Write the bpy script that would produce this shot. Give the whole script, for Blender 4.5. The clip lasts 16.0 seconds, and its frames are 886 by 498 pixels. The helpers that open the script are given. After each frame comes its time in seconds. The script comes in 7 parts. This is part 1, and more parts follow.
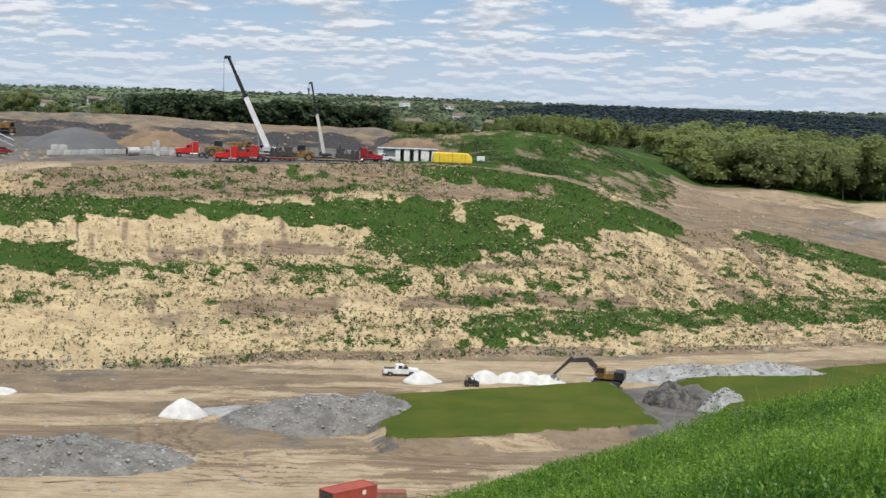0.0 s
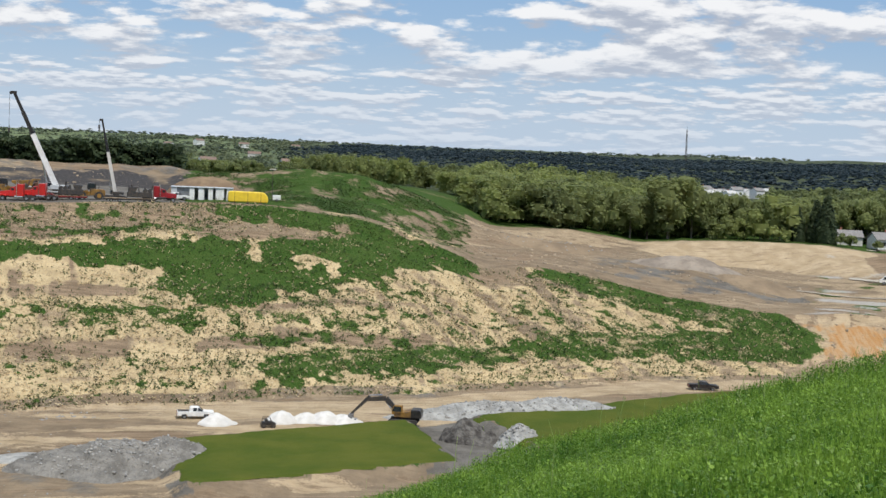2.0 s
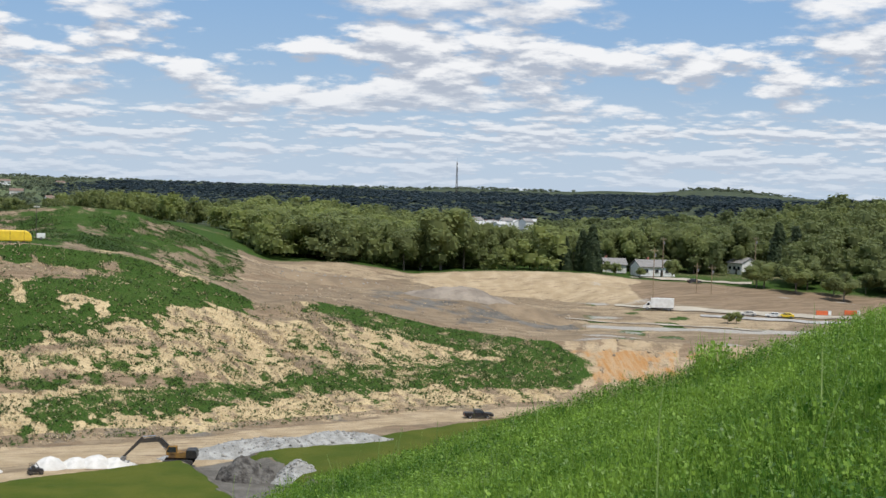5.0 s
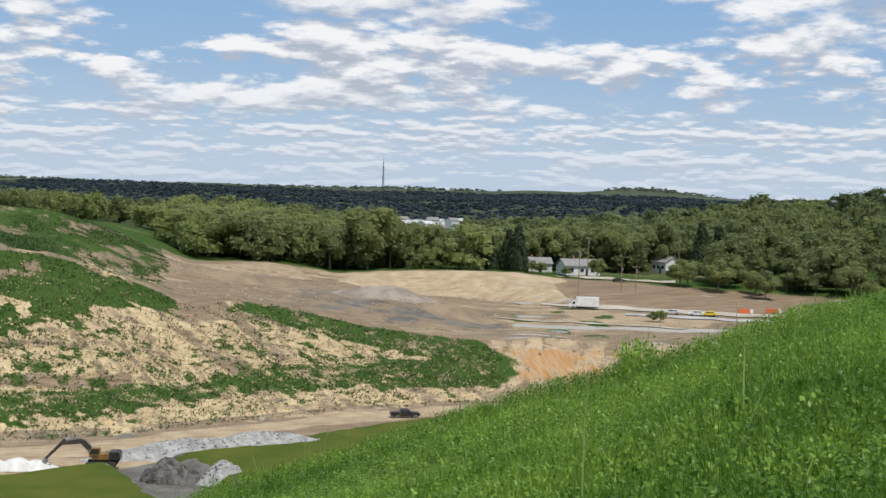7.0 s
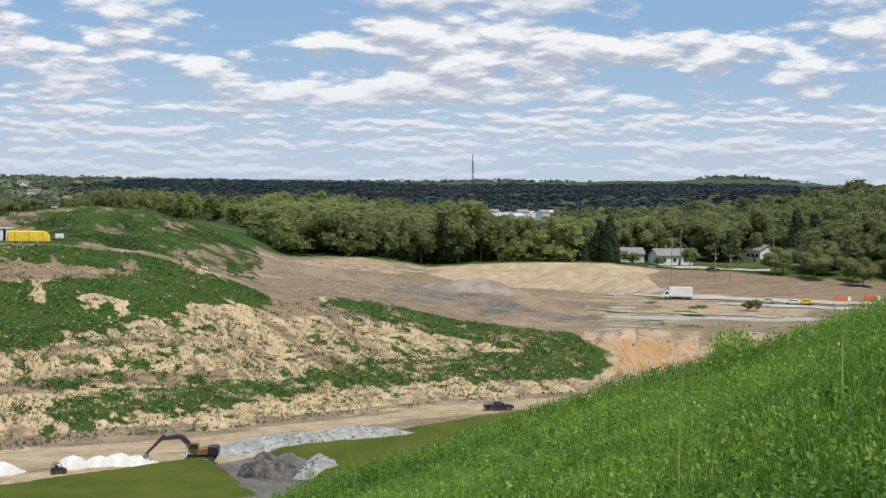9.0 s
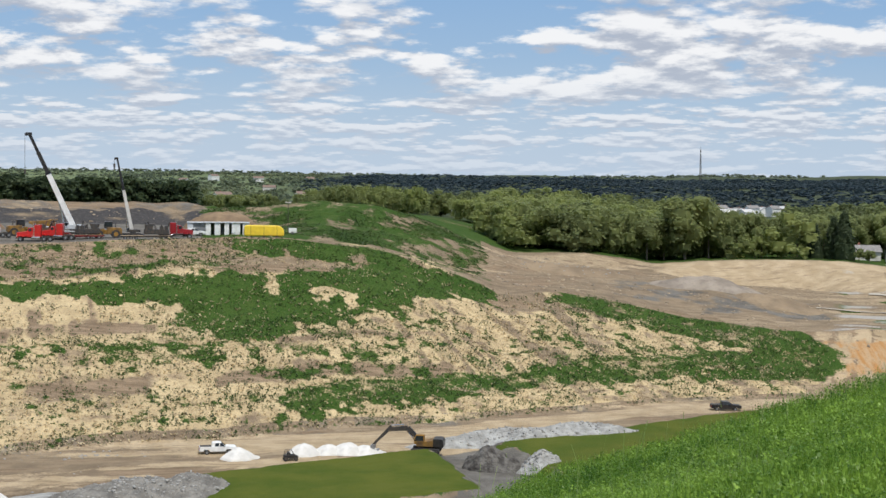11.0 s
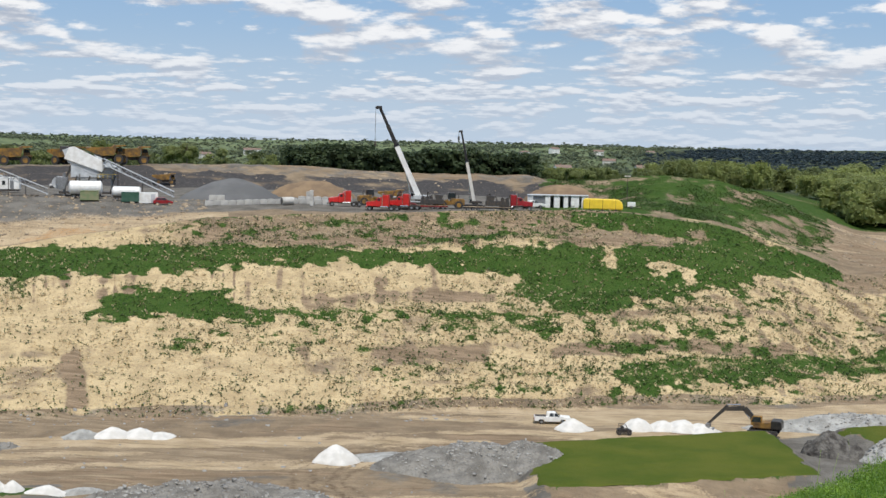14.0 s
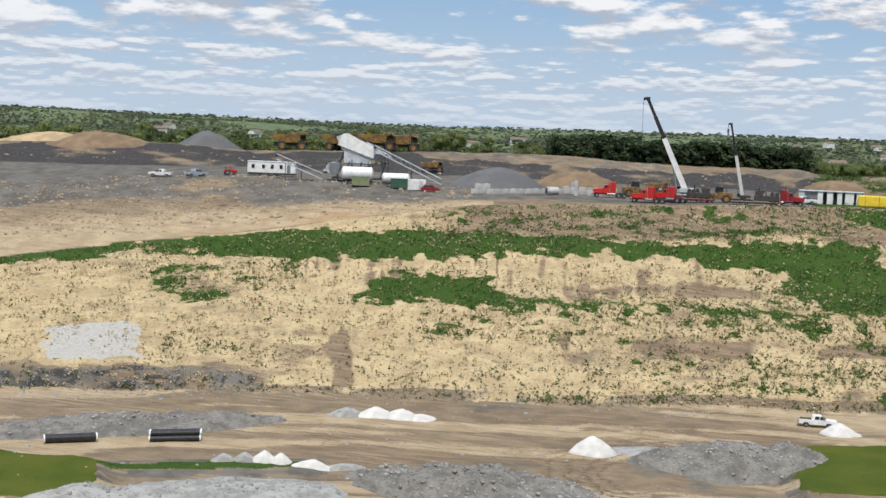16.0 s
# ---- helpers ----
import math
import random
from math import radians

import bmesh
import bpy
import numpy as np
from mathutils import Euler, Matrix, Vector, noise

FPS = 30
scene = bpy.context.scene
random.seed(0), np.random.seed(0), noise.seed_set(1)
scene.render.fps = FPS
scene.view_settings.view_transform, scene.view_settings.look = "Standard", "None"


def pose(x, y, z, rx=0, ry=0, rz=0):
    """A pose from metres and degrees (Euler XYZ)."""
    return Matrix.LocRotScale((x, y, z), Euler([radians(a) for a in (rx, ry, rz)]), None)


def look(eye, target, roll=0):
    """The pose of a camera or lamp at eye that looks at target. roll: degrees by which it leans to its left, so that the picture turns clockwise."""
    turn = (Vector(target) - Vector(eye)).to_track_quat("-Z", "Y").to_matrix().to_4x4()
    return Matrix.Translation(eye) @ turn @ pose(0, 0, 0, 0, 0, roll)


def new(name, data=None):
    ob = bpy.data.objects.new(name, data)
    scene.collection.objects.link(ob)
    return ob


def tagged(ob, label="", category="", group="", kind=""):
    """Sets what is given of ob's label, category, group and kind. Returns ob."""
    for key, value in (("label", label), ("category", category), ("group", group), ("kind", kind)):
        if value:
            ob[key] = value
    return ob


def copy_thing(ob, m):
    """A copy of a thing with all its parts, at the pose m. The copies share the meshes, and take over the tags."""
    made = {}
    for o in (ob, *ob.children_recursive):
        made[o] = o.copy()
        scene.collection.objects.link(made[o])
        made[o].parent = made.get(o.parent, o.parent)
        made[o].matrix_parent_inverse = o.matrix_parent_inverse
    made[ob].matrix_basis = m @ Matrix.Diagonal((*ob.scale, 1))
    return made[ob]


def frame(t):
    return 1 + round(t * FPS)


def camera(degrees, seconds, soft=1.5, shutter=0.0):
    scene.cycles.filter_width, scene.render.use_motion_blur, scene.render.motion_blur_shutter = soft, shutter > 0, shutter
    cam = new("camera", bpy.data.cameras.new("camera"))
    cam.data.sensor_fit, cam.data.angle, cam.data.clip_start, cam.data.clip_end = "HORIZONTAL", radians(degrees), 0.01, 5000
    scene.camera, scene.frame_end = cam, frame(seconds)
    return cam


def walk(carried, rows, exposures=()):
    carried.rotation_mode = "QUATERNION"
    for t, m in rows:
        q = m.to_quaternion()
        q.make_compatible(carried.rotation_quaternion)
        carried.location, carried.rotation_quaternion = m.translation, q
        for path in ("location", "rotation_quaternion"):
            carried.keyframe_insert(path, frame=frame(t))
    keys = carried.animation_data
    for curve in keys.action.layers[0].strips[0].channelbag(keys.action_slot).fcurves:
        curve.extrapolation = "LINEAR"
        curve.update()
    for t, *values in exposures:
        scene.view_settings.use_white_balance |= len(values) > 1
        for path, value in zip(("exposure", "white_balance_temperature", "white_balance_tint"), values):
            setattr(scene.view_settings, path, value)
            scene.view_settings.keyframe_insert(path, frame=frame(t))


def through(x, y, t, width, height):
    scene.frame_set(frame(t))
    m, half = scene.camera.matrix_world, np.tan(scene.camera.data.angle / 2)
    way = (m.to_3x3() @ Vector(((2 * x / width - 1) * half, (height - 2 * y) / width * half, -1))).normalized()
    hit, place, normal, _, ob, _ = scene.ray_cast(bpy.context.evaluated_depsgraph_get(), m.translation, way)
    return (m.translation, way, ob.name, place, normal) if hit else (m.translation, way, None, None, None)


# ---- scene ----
# A quarry and a grassed landfill slope, seen from the brow of the opposite hill.
# The camera stands at x = y = 0 and turns; bearings are in degrees, left of +y positive.
EYE = 43.0
cam = camera(35.65, 16.0)
ROWS = [
    (0.0, 84.300, -1.989, 0.099),
    (0.5, 84.720, -2.225, -1.756),
    (1.0, 85.084, -2.680, -3.838),
    (1.5, 85.619, -2.591, -6.196),
    (2.0, 86.250, -2.416, -8.344),
    (2.5, 86.700, -2.305, -9.990),
    (3.0, 87.083, -1.922, -11.915),
    (3.5, 87.387, -1.740, -13.806),
    (4.0, 87.533, -1.805, -15.055),
    (4.5, 87.793, -1.775, -16.235),
    (5.0, 87.984, -1.733, -17.758),
    (7.5, 88.033, -1.811, -20.907),
    (8.0, 87.915, -1.399, -20.153),
    (10.5, 87.444, -0.559, -10.404),
    (11.0, 87.392, -0.623, -7.745),
    (11.5, 87.445, -0.500, -5.110),
    (12.0, 87.348, -0.589, -2.968),
    (12.5, 87.099, -0.718, -1.064),
    (13.0, 86.751, -0.935, 0.672),
    (13.5, 86.358, -1.110, 3.334),
    (14.0, 86.083, -1.150, 6.296),
    (14.5, 85.787, -1.244, 8.737),
    (15.0, 85.565, -1.504, 11.113),
    (15.5, 85.513, -1.865, 13.966),
    (16.0, 85.376, -2.092, 17.300),
]
walk(cam, [(t, pose(0, 0, EYE, a, b, c)) for t, a, b, c in ROWS])

# ---- world, sun, exposure ----
SUN_BEARING, SUN_HEIGHT = -163.0, 62.0


def link(nt, a, b):
    nt.links.new(a, b)


def nodes_of(owner):
    owner.use_nodes = True
    nt = owner.node_tree
    nt.nodes.clear()
    return nt


def node(nt, kind, **kw):
    n = nt.nodes.new(kind)
    for key, value in kw.items():
        if key in n.inputs:
            n.inputs[key].default_value = value
    return n


def maths(nt, op, a, b=None, clamp=False):
    n = nt.nodes.new("ShaderNodeMath")
    n.operation, n.use_clamp = op, clamp
    for i, v in enumerate((a, b)):
        if v is None:
            continue
        if isinstance(v, (int, float)):
            n.inputs[i].default_value = v
        else:
            link(nt, v, n.inputs[i])
    return n.outputs[0]


def mixed(nt, fac, a, b):
    n = nt.nodes.new("ShaderNodeMix")
    n.data_type = "RGBA"
    for i, v in ((0, fac), (6, a), (7, b)):
        if isinstance(v, (int, float)):
            n.inputs[i].default_value = v
        elif isinstance(v, tuple):
            n.inputs[i].default_value = (*v[:3], 1)
        else:
            link(nt, v, n.inputs[i])
    return n.outputs[2]


def ramp(nt, value, lo, hi):
    n = nt.nodes.new("ShaderNodeMapRange")
    n.interpolation_type = "SMOOTHSTEP"
    n.inputs[1].default_value, n.inputs[2].default_value = lo, hi
    link(nt, value, n.inputs[0])
    return n.outputs[0]


def noise_tex(nt, vector, scale, detail=4.0, rough=0.55, lac=2.0):
    n = node(nt, "ShaderNodeTexNoise", Scale=scale, Detail=detail, Roughness=rough, Lacunarity=lac)
    link(nt, vector, n.inputs["Vector"])
    return n.outputs["Fac"]


world = bpy.data.worlds.new("sky")
scene.world = world
nt = nodes_of(world)
sky = nt.nodes.new("ShaderNodeTexSky")
sky.sky_type, sky.sun_disc = "NISHITA", False
sky.sun_elevation, sky.sun_rotation = radians(SUN_HEIGHT), radians(-SUN_BEARING)
sky.altitude, sky.air_density, sky.dust_density, sky.ozone_density = 300, 1.0, 0.6, 1.5
coords = nt.nodes.new("ShaderNodeTexCoord")
split = nt.nodes.new("ShaderNodeSeparateXYZ")
link(nt, coords.outputs["Generated"], split.inputs[0])
# cumulus in three belts, smaller and flatter towards the horizon; bright heads over grey bases
haze = ramp(nt, split.outputs[2], 0.10, 0.0)


def billows(size, flatness, lift):
    """Cloud density by direction, looked up a little higher by lift."""
    m = nt.nodes.new("ShaderNodeMapping")
    m.inputs["Scale"].default_value = (1.0, 1.0, flatness)
    m.inputs["Location"].default_value = (0.0, 0.0, lift / size)
    link(nt, coords.outputs["Generated"], m.inputs[0])
    big = noise_tex(nt, m.outputs[0], size, 2.0, 0.5)
    cell = nt.nodes.new("ShaderNodeTexVoronoi")
    cell.feature = "SMOOTH_F1"
    cell.inputs["Scale"].default_value, cell.inputs["Smoothness"].default_value = size * 3.6, 0.25
    link(nt, m.outputs[0], cell.inputs["Vector"])
    lump = maths(nt, "MULTIPLY", maths(nt, "SUBTRACT", 0.45, cell.outputs["Distance"]), 0.2)
    fine = maths(nt, "MULTIPLY", maths(nt, "SUBTRACT", noise_tex(nt, m.outputs[0], size * 8.0, 5.0, 0.6), 0.5), 0.32)
    return maths(nt, "ADD", maths(nt, "ADD", big, lump), fine)


def blend(fac, a, b):
    n = nt.nodes.new("ShaderNodeMix")
    for i, value in ((0, fac), (2, a), (3, b)):
        link(nt, value, n.inputs[i])
    return n.outputs[0]


middle, lowest = ramp(nt, split.outputs[2], 0.17, 0.10), ramp(nt, split.outputs[2], 0.085, 0.045)


def cloud_field(lift):
    return blend(lowest, blend(middle, billows(5.5, 2.9, lift), billows(10.0, 3.6, lift)), billows(19.0, 5.5, lift))


here, above = cloud_field(0.0), cloud_field(0.32)
cloud = ramp(nt, maths(nt, "ADD", here, maths(nt, "MULTIPLY", haze, 0.03)), 0.42, 0.56)
shade = ramp(nt, maths(nt, "SUBTRACT", here, above), -0.10, 0.13)
tone = mixed(nt, shade, (5.0, 5.5, 6.5), (10.4, 10.4, 10.5))
blue = mixed(nt, 0.8, sky.outputs[0], mixed(nt, ramp(nt, split.outputs[2], 0.22, 0.02), (2.2, 4.5, 8.1), (4.2, 5.9, 8.1)))
colour = mixed(nt, maths(nt, "MULTIPLY", cloud, 0.94), blue, tone)
colour = mixed(nt, maths(nt, "MULTIPLY", haze, 0.75), colour, (5.9, 7.0, 8.4))
back = node(nt, "ShaderNodeBackground", Strength=0.09)
link(nt, colour, back.inputs[0])
link(nt, back.outputs[0], nt.nodes.new("ShaderNodeOutputWorld").inputs[0])

sun_data = bpy.data.lights.new("sun", "SUN")
sun_data.energy, sun_data.angle, sun_data.color = 3.6, radians(0.53), (1.0, 0.96, 0.9)
sun = new("sun", sun_data)
sb, sh = radians(SUN_BEARING), radians(SUN_HEIGHT)
sun.matrix_world = look((-300 * math.sin(sb) * math.cos(sh), 300 * math.cos(sb) * math.cos(sh), 300 * math.sin(sh)), (0, 0, 0))
scene.view_settings.exposure = 0.0


# ---- materials ----
def surface(name, colour, colour2=None, scale=3.0, rough=0.8, metal=0.0, bump=0.0, bump_scale=20.0, spread=(0.35, 0.65), fine=0.0, per_object=0.0, depth=0.05):
    """Two tones broken up by noise at two scales, with fine relief."""
    m = bpy.data.materials.new(name)
    nt = nodes_of(m)
    co = nt.nodes.new("ShaderNodeTexCoord").outputs["Object"]
    bsdf = node(nt, "ShaderNodeBsdfPrincipled", Roughness=rough, Metallic=metal)
    bsdf.inputs["Specular IOR Level"].default_value = 0.05 if rough > 0.9 else 0.4
    n1, n2 = noise_tex(nt, co, scale, 5.0), noise_tex(nt, co, bump_scale, 3.0)
    col = mixed(nt, ramp(nt, n1, *spread), colour, colour2 or tuple(c * 0.75 for c in colour))
    if fine:
        col = mixed(nt, maths(nt, "MULTIPLY", ramp(nt, n2, 0.55, 0.75), fine), col, tuple(c * 0.45 for c in colour))
    if per_object:
        hsv = node(nt, "ShaderNodeHueSaturation")
        link(nt, col, hsv.inputs["Color"])
        rnd = nt.nodes.new("ShaderNodeObjectInfo").outputs["Random"]
        link(nt, maths(nt, "ADD", maths(nt, "MULTIPLY", rnd, per_object), 1 - per_object / 2), hsv.inputs["Value"])
        col = hsv.outputs[0]
    link(nt, col, bsdf.inputs["Base Color"])
    if bump:
        b = node(nt, "ShaderNodeBump", Strength=bump, Distance=depth)
        link(nt, n2, b.inputs["Height"])
        link(nt, b.outputs[0], bsdf.inputs["Normal"])
    link(nt, bsdf.outputs[0], nt.nodes.new("ShaderNodeOutputMaterial").inputs[0])
    return m


def leafage(name, dark, light, rough=0.6, through=0.25, scale=0.25):
    """Leaves: colour by a per-plant tint and noise, with some light through them."""
    m = bpy.data.materials.new(name)
    nt = nodes_of(m)
    att = nt.nodes.new("ShaderNodeAttribute")
    att.attribute_name = "tint"
    co = nt.nodes.new("ShaderNodeNewGeometry").outputs["Position"]
    n = noise_tex(nt, co, scale, 3.0)
    own = maths(nt, "MULTIPLY", nt.nodes.new("ShaderNodeObjectInfo").outputs["Random"], 0.3)
    f = maths(nt, "ADD", maths(nt, "ADD", own, maths(nt, "MULTIPLY", att.outputs["Fac"], 0.7)), maths(nt, "MULTIPLY", maths(nt, "SUBTRACT", n, 0.5), 0.9), True)
    col = mixed(nt, f, dark, light)
    bsdf = node(nt, "ShaderNodeBsdfPrincipled", Roughness=rough)
    bsdf.inputs["Specular IOR Level"].default_value = 0.25
    tr = nt.nodes.new("ShaderNodeBsdfTranslucent")
    link(nt, col, bsdf.inputs["Base Color"])
    link(nt, col, tr.inputs[0])
    mx = node(nt, "ShaderNodeMixShader", Fac=through)
    link(nt, bsdf.outputs[0], mx.inputs[1])
    link(nt, tr.outputs[0], mx.inputs[2])
    link(nt, mx.outputs[0], nt.nodes.new("ShaderNodeOutputMaterial").inputs[0])
    return m


def ground_material():
    """Bare soil with covers laid over it: grass, straw, brown soil, grey gravel, dark rock, sand, orange clay, pale chippings."""
    m = bpy.data.materials.new("ground_cover")
    nt = nodes_of(m)
    co = nt.nodes.new("ShaderNodeNewGeometry").outputs["Position"]
    fine = noise_tex(nt, co, 1.3, 4.0, 0.65)
    mid = noise_tex(nt, co, 0.22, 5.0, 0.6)
    big = noise_tex(nt, co, 0.035, 4.0, 0.6)
    speck = noise_tex(nt, co, 3.1, 2.0, 0.5)
    stretch = nt.nodes.new("ShaderNodeMapping")
    stretch.inputs["Scale"].default_value = (1.0, 0.16, 0.16)
    link(nt, co, stretch.inputs[0])
    rill = noise_tex(nt, stretch.outputs[0], 0.8, 4.0, 0.6)
    along = nt.nodes.new("ShaderNodeMapping")
    along.inputs["Scale"].default_value = (0.07, 0.8, 0.8)
    along.inputs["Rotation"].default_value = (0.0, 0.0, radians(-12))
    link(nt, co, along.inputs[0])
    lane = noise_tex(nt, along.outputs[0], 1.1, 6.0, 0.68)
    fine_along = nt.nodes.new("ShaderNodeMapping")
    fine_along.inputs["Scale"].default_value = (0.035, 1.0, 1.0)
    fine_along.inputs["Rotation"].default_value = (0.0, 0.0, radians(-9))
    link(nt, co, fine_along.inputs[0])
    track = noise_tex(nt, fine_along.outputs[0], 1.7, 5.0, 0.7)
    away = nt.nodes.new("ShaderNodeVectorMath")
    away.operation = "DISTANCE"
    link(nt, co, away.inputs[0])
    away.inputs[1].default_value = (-17.0, 178.0, 0.0)
    ring = away.outputs["Value"]
    swirl = maths(nt, "SINE", maths(nt, "ADD", maths(nt, "MULTIPLY", ring, 2.6), maths(nt, "MULTIPLY", mid, 16.0)))
    swirl = maths(nt, "ADD", maths(nt, "MULTIPLY", swirl, 0.2), maths(nt, "MULTIPLY", fine, 1.3))
    where = nt.nodes.new("ShaderNodeSeparateXYZ")
    link(nt, co, where.inputs[0])
    valley = ramp(nt, where.outputs[2], 6.0, 3.0)
    loop = maths(nt, "MULTIPLY", maths(nt, "MULTIPLY", ramp(nt, ring, 11.0, 15.0), ramp(nt, ring, 29.0, 21.0)), ramp(nt, where.outputs[0], -9.0, -18.0))
    ca, cb = [], []
    for name, out in (("cover_a", ca), ("cover_b", cb)):
        a = nt.nodes.new("ShaderNodeAttribute")
        a.attribute_name = name
        s = nt.nodes.new("ShaderNodeSeparateColor")
        link(nt, a.outputs["Color"], s.inputs[0])
        out += [s.outputs[0], s.outputs[1], s.outputs[2], a.outputs["Alpha"]]

    def two(c1, c2, by, lo=0.35, hi=0.65):
        return mixed(nt, ramp(nt, by, lo, hi), c1, c2)

    grit = maths(nt, "ADD", maths(nt, "MULTIPLY", fine, 0.45), maths(nt, "MULTIPLY", speck, 0.55))

    def over(col, cover, top, edge=0.35, ragged=1.6, by=None):
        f = maths(nt, "ADD", cover, maths(nt, "MULTIPLY", maths(nt, "SUBTRACT", by or fine, 0.5), edge * ragged))
        f = maths(nt, "MULTIPLY", ramp(nt, f, 0.5 - edge / 2, 0.5 + edge / 2), ramp(nt, cover, 0.0, 0.08))
        return mixed(nt, f, col, top)

    col = two((0.27, 0.205, 0.135), (0.185, 0.14, 0.095), mid)
    col = mixed(nt, ramp(nt, big, 0.4, 0.7), col, two((0.36, 0.28, 0.185), (0.20, 0.15, 0.10), lane, 0.4, 0.6))
    col = over(col, cb[0], two((0.185, 0.172, 0.15), (0.118, 0.108, 0.094), mid))
    col = over(col, cb[1], two((0.06, 0.056, 0.055), (0.14, 0.13, 0.12), fine, 0.5, 0.75))
    col = over(col, cb[2], two(two((0.48, 0.375, 0.245), (0.38, 0.29, 0.18), mid), (0.27, 0.20, 0.13), lane, 0.52, 0.68), 0.35, 4.0, grit)
    col = over(col, ca[2], two((0.19, 0.138, 0.09), (0.30, 0.22, 0.145), lane, 0.4, 0.62), 0.35, 4.0, grit)
    bare = maths(nt, "MULTIPLY", maths(nt, "ADD", ca[2], cb[2], True), valley)
    col = mixed(nt, maths(nt, "MULTIPLY", maths(nt, "MULTIPLY", ramp(nt, track, 0.52, 0.66), bare), 0.75), col, (0.15, 0.108, 0.07))
    col = mixed(nt, maths(nt, "MULTIPLY", maths(nt, "MULTIPLY", ramp(nt, track, 0.44, 0.32), bare), 0.6), col, (0.44, 0.345, 0.23))
    worn = maths(nt, "MULTIPLY", loop, maths(nt, "SUBTRACT", 1.0, cb[0], True))
    col = mixed(nt, maths(nt, "MULTIPLY", ramp(nt, swirl, 0.68, 0.95), worn), col, (0.15, 0.108, 0.07))
    col = mixed(nt, maths(nt, "MULTIPLY", ramp(nt, swirl, 0.5, 0.3), maths(nt, "MULTIPLY", worn, 0.6)), col, (0.36, 0.275, 0.175))
    col = over(col, ca[1], two(two((0.57, 0.445, 0.26), (0.43, 0.33, 0.19), mid), (0.33, 0.245, 0.145), fine, 0.5, 0.72), 0.3)
    col = over(col, ca[0], two(two((0.034, 0.076, 0.014), (0.05, 0.09, 0.02), mid), (0.078, 0.108, 0.03), speck, 0.45, 0.75), 0.25, 6.0, grit)
    fa = nt.nodes.new("ShaderNodeAttribute")
    fa.attribute_name = "forest"
    col = mixed(nt, fa.outputs["Fac"], col, two((0.055, 0.07, 0.045), (0.08, 0.095, 0.055), big))
    va = nt.nodes.new("ShaderNodeAttribute")
    va.attribute_name = "vale"
    col = mixed(nt, va.outputs["Fac"], col, two((0.10, 0.135, 0.075), (0.17, 0.20, 0.10), big))
    col = over(col, ca[3], two((0.40, 0.21, 0.08), (0.44, 0.30, 0.17), rill), 0.5)
    col = over(col, cb[3], two((0.48, 0.46, 0.42), (0.42, 0.40, 0.36), fine), 0.3)
    bsdf = node(nt, "ShaderNodeBsdfPrincipled", Roughness=0.92)
    bsdf.inputs["Specular IOR Level"].default_value = 0.04
    link(nt, col, bsdf.inputs["Base Color"])
    b = node(nt, "ShaderNodeBump", Strength=0.9, Distance=0.5)
    link(nt, maths(nt, "ADD", fine, maths(nt, "MULTIPLY", mid, 1.5)), b.inputs["Height"])
    link(nt, b.outputs[0], bsdf.inputs["Normal"])
    link(nt, bsdf.outputs[0], nt.nodes.new("ShaderNodeOutputMaterial").inputs[0])
    return m


GROUND = ground_material()
LEAF_SPRING = leafage("spring_leaves", (0.16, 0.19, 0.085), (0.34, 0.38, 0.135), through=0.6)
# far ridge: cloud shadow and blue haze are put into this leaf colour
LEAF_SHADOWED = leafage("cloud_shadowed_leaves", (0.035, 0.055, 0.066), (0.062, 0.088, 0.095), through=0.45)
LEAF_MID = leafage("dense_leaves", (0.035, 0.055, 0.026), (0.085, 0.115, 0.045), through=0.4)
# haze of distance painted in: paler, greyer leaves for the far hills
LEAF_FAR_HAZED = leafage("hazed_far_leaves", (0.11, 0.14, 0.10), (0.24, 0.27, 0.15), through=0.58, scale=0.02)
MEADOW = leafage("meadow_leaves", (0.04, 0.125, 0.011), (0.32, 0.48, 0.075), rough=0.38, through=0.4, scale=0.6)
WEED = leafage("weed_leaves", (0.036, 0.072, 0.016), (0.085, 0.12, 0.034), through=0.2, scale=0.3)
STRAW_GREEN = leafage("pale_grass_stems", (0.20, 0.30, 0.08), (0.38, 0.45, 0.17), through=0.3, scale=1.0)
STRAW = leafage("dry_straw", (0.44, 0.345, 0.20), (0.68, 0.56, 0.35), through=0.2, scale=0.3)
TURF = surface("olive_turf", (0.094, 0.108, 0.02), (0.064, 0.09, 0.015), 0.12, 0.95, bump=0.8, bump_scale=3.0, fine=0.35, depth=0.15)
BARK = surface("bark", (0.23, 0.19, 0.15), (0.12, 0.10, 0.08), 4.0, 0.9)


# ---- the lie of the land ----
def value_noise(x, y, seed=0):
    xi, yi = np.floor(x).astype(np.int64), np.floor(y).astype(np.int64)
    fx, fy = x - xi, y - yi
    fx, fy = fx * fx * (3 - 2 * fx), fy * fy * (3 - 2 * fy)

    def h(i, j):
        v = (i * 374761393 + j * 668265263 + seed * 144665) & 0xFFFFFFFF
        v = ((v ^ (v >> 13)) * 1274126177) & 0xFFFFFFFF
        return ((v ^ (v >> 16)) & 0xFFFF) / 65535.0

    a = h(xi, yi) * (1 - fx) + h(xi + 1, yi) * fx
    b = h(xi, yi + 1) * (1 - fx) + h(xi + 1, yi + 1) * fx
    return a * (1 - fy) + b * fy


def fbm(x, y, size, octaves=4, seed=0):
    """Noise about 0, within about +-0.5."""
    total, amp, norm = 0.0, 1.0, 0.0
    for k in range(octaves):
        total = total + amp * (value_noise(x / size + 17.3 * k, y / size + 5.1 * k, seed + k) - 0.5)
        norm += amp * 0.6
        amp, size = amp * 0.5, size / 2
    return total / norm


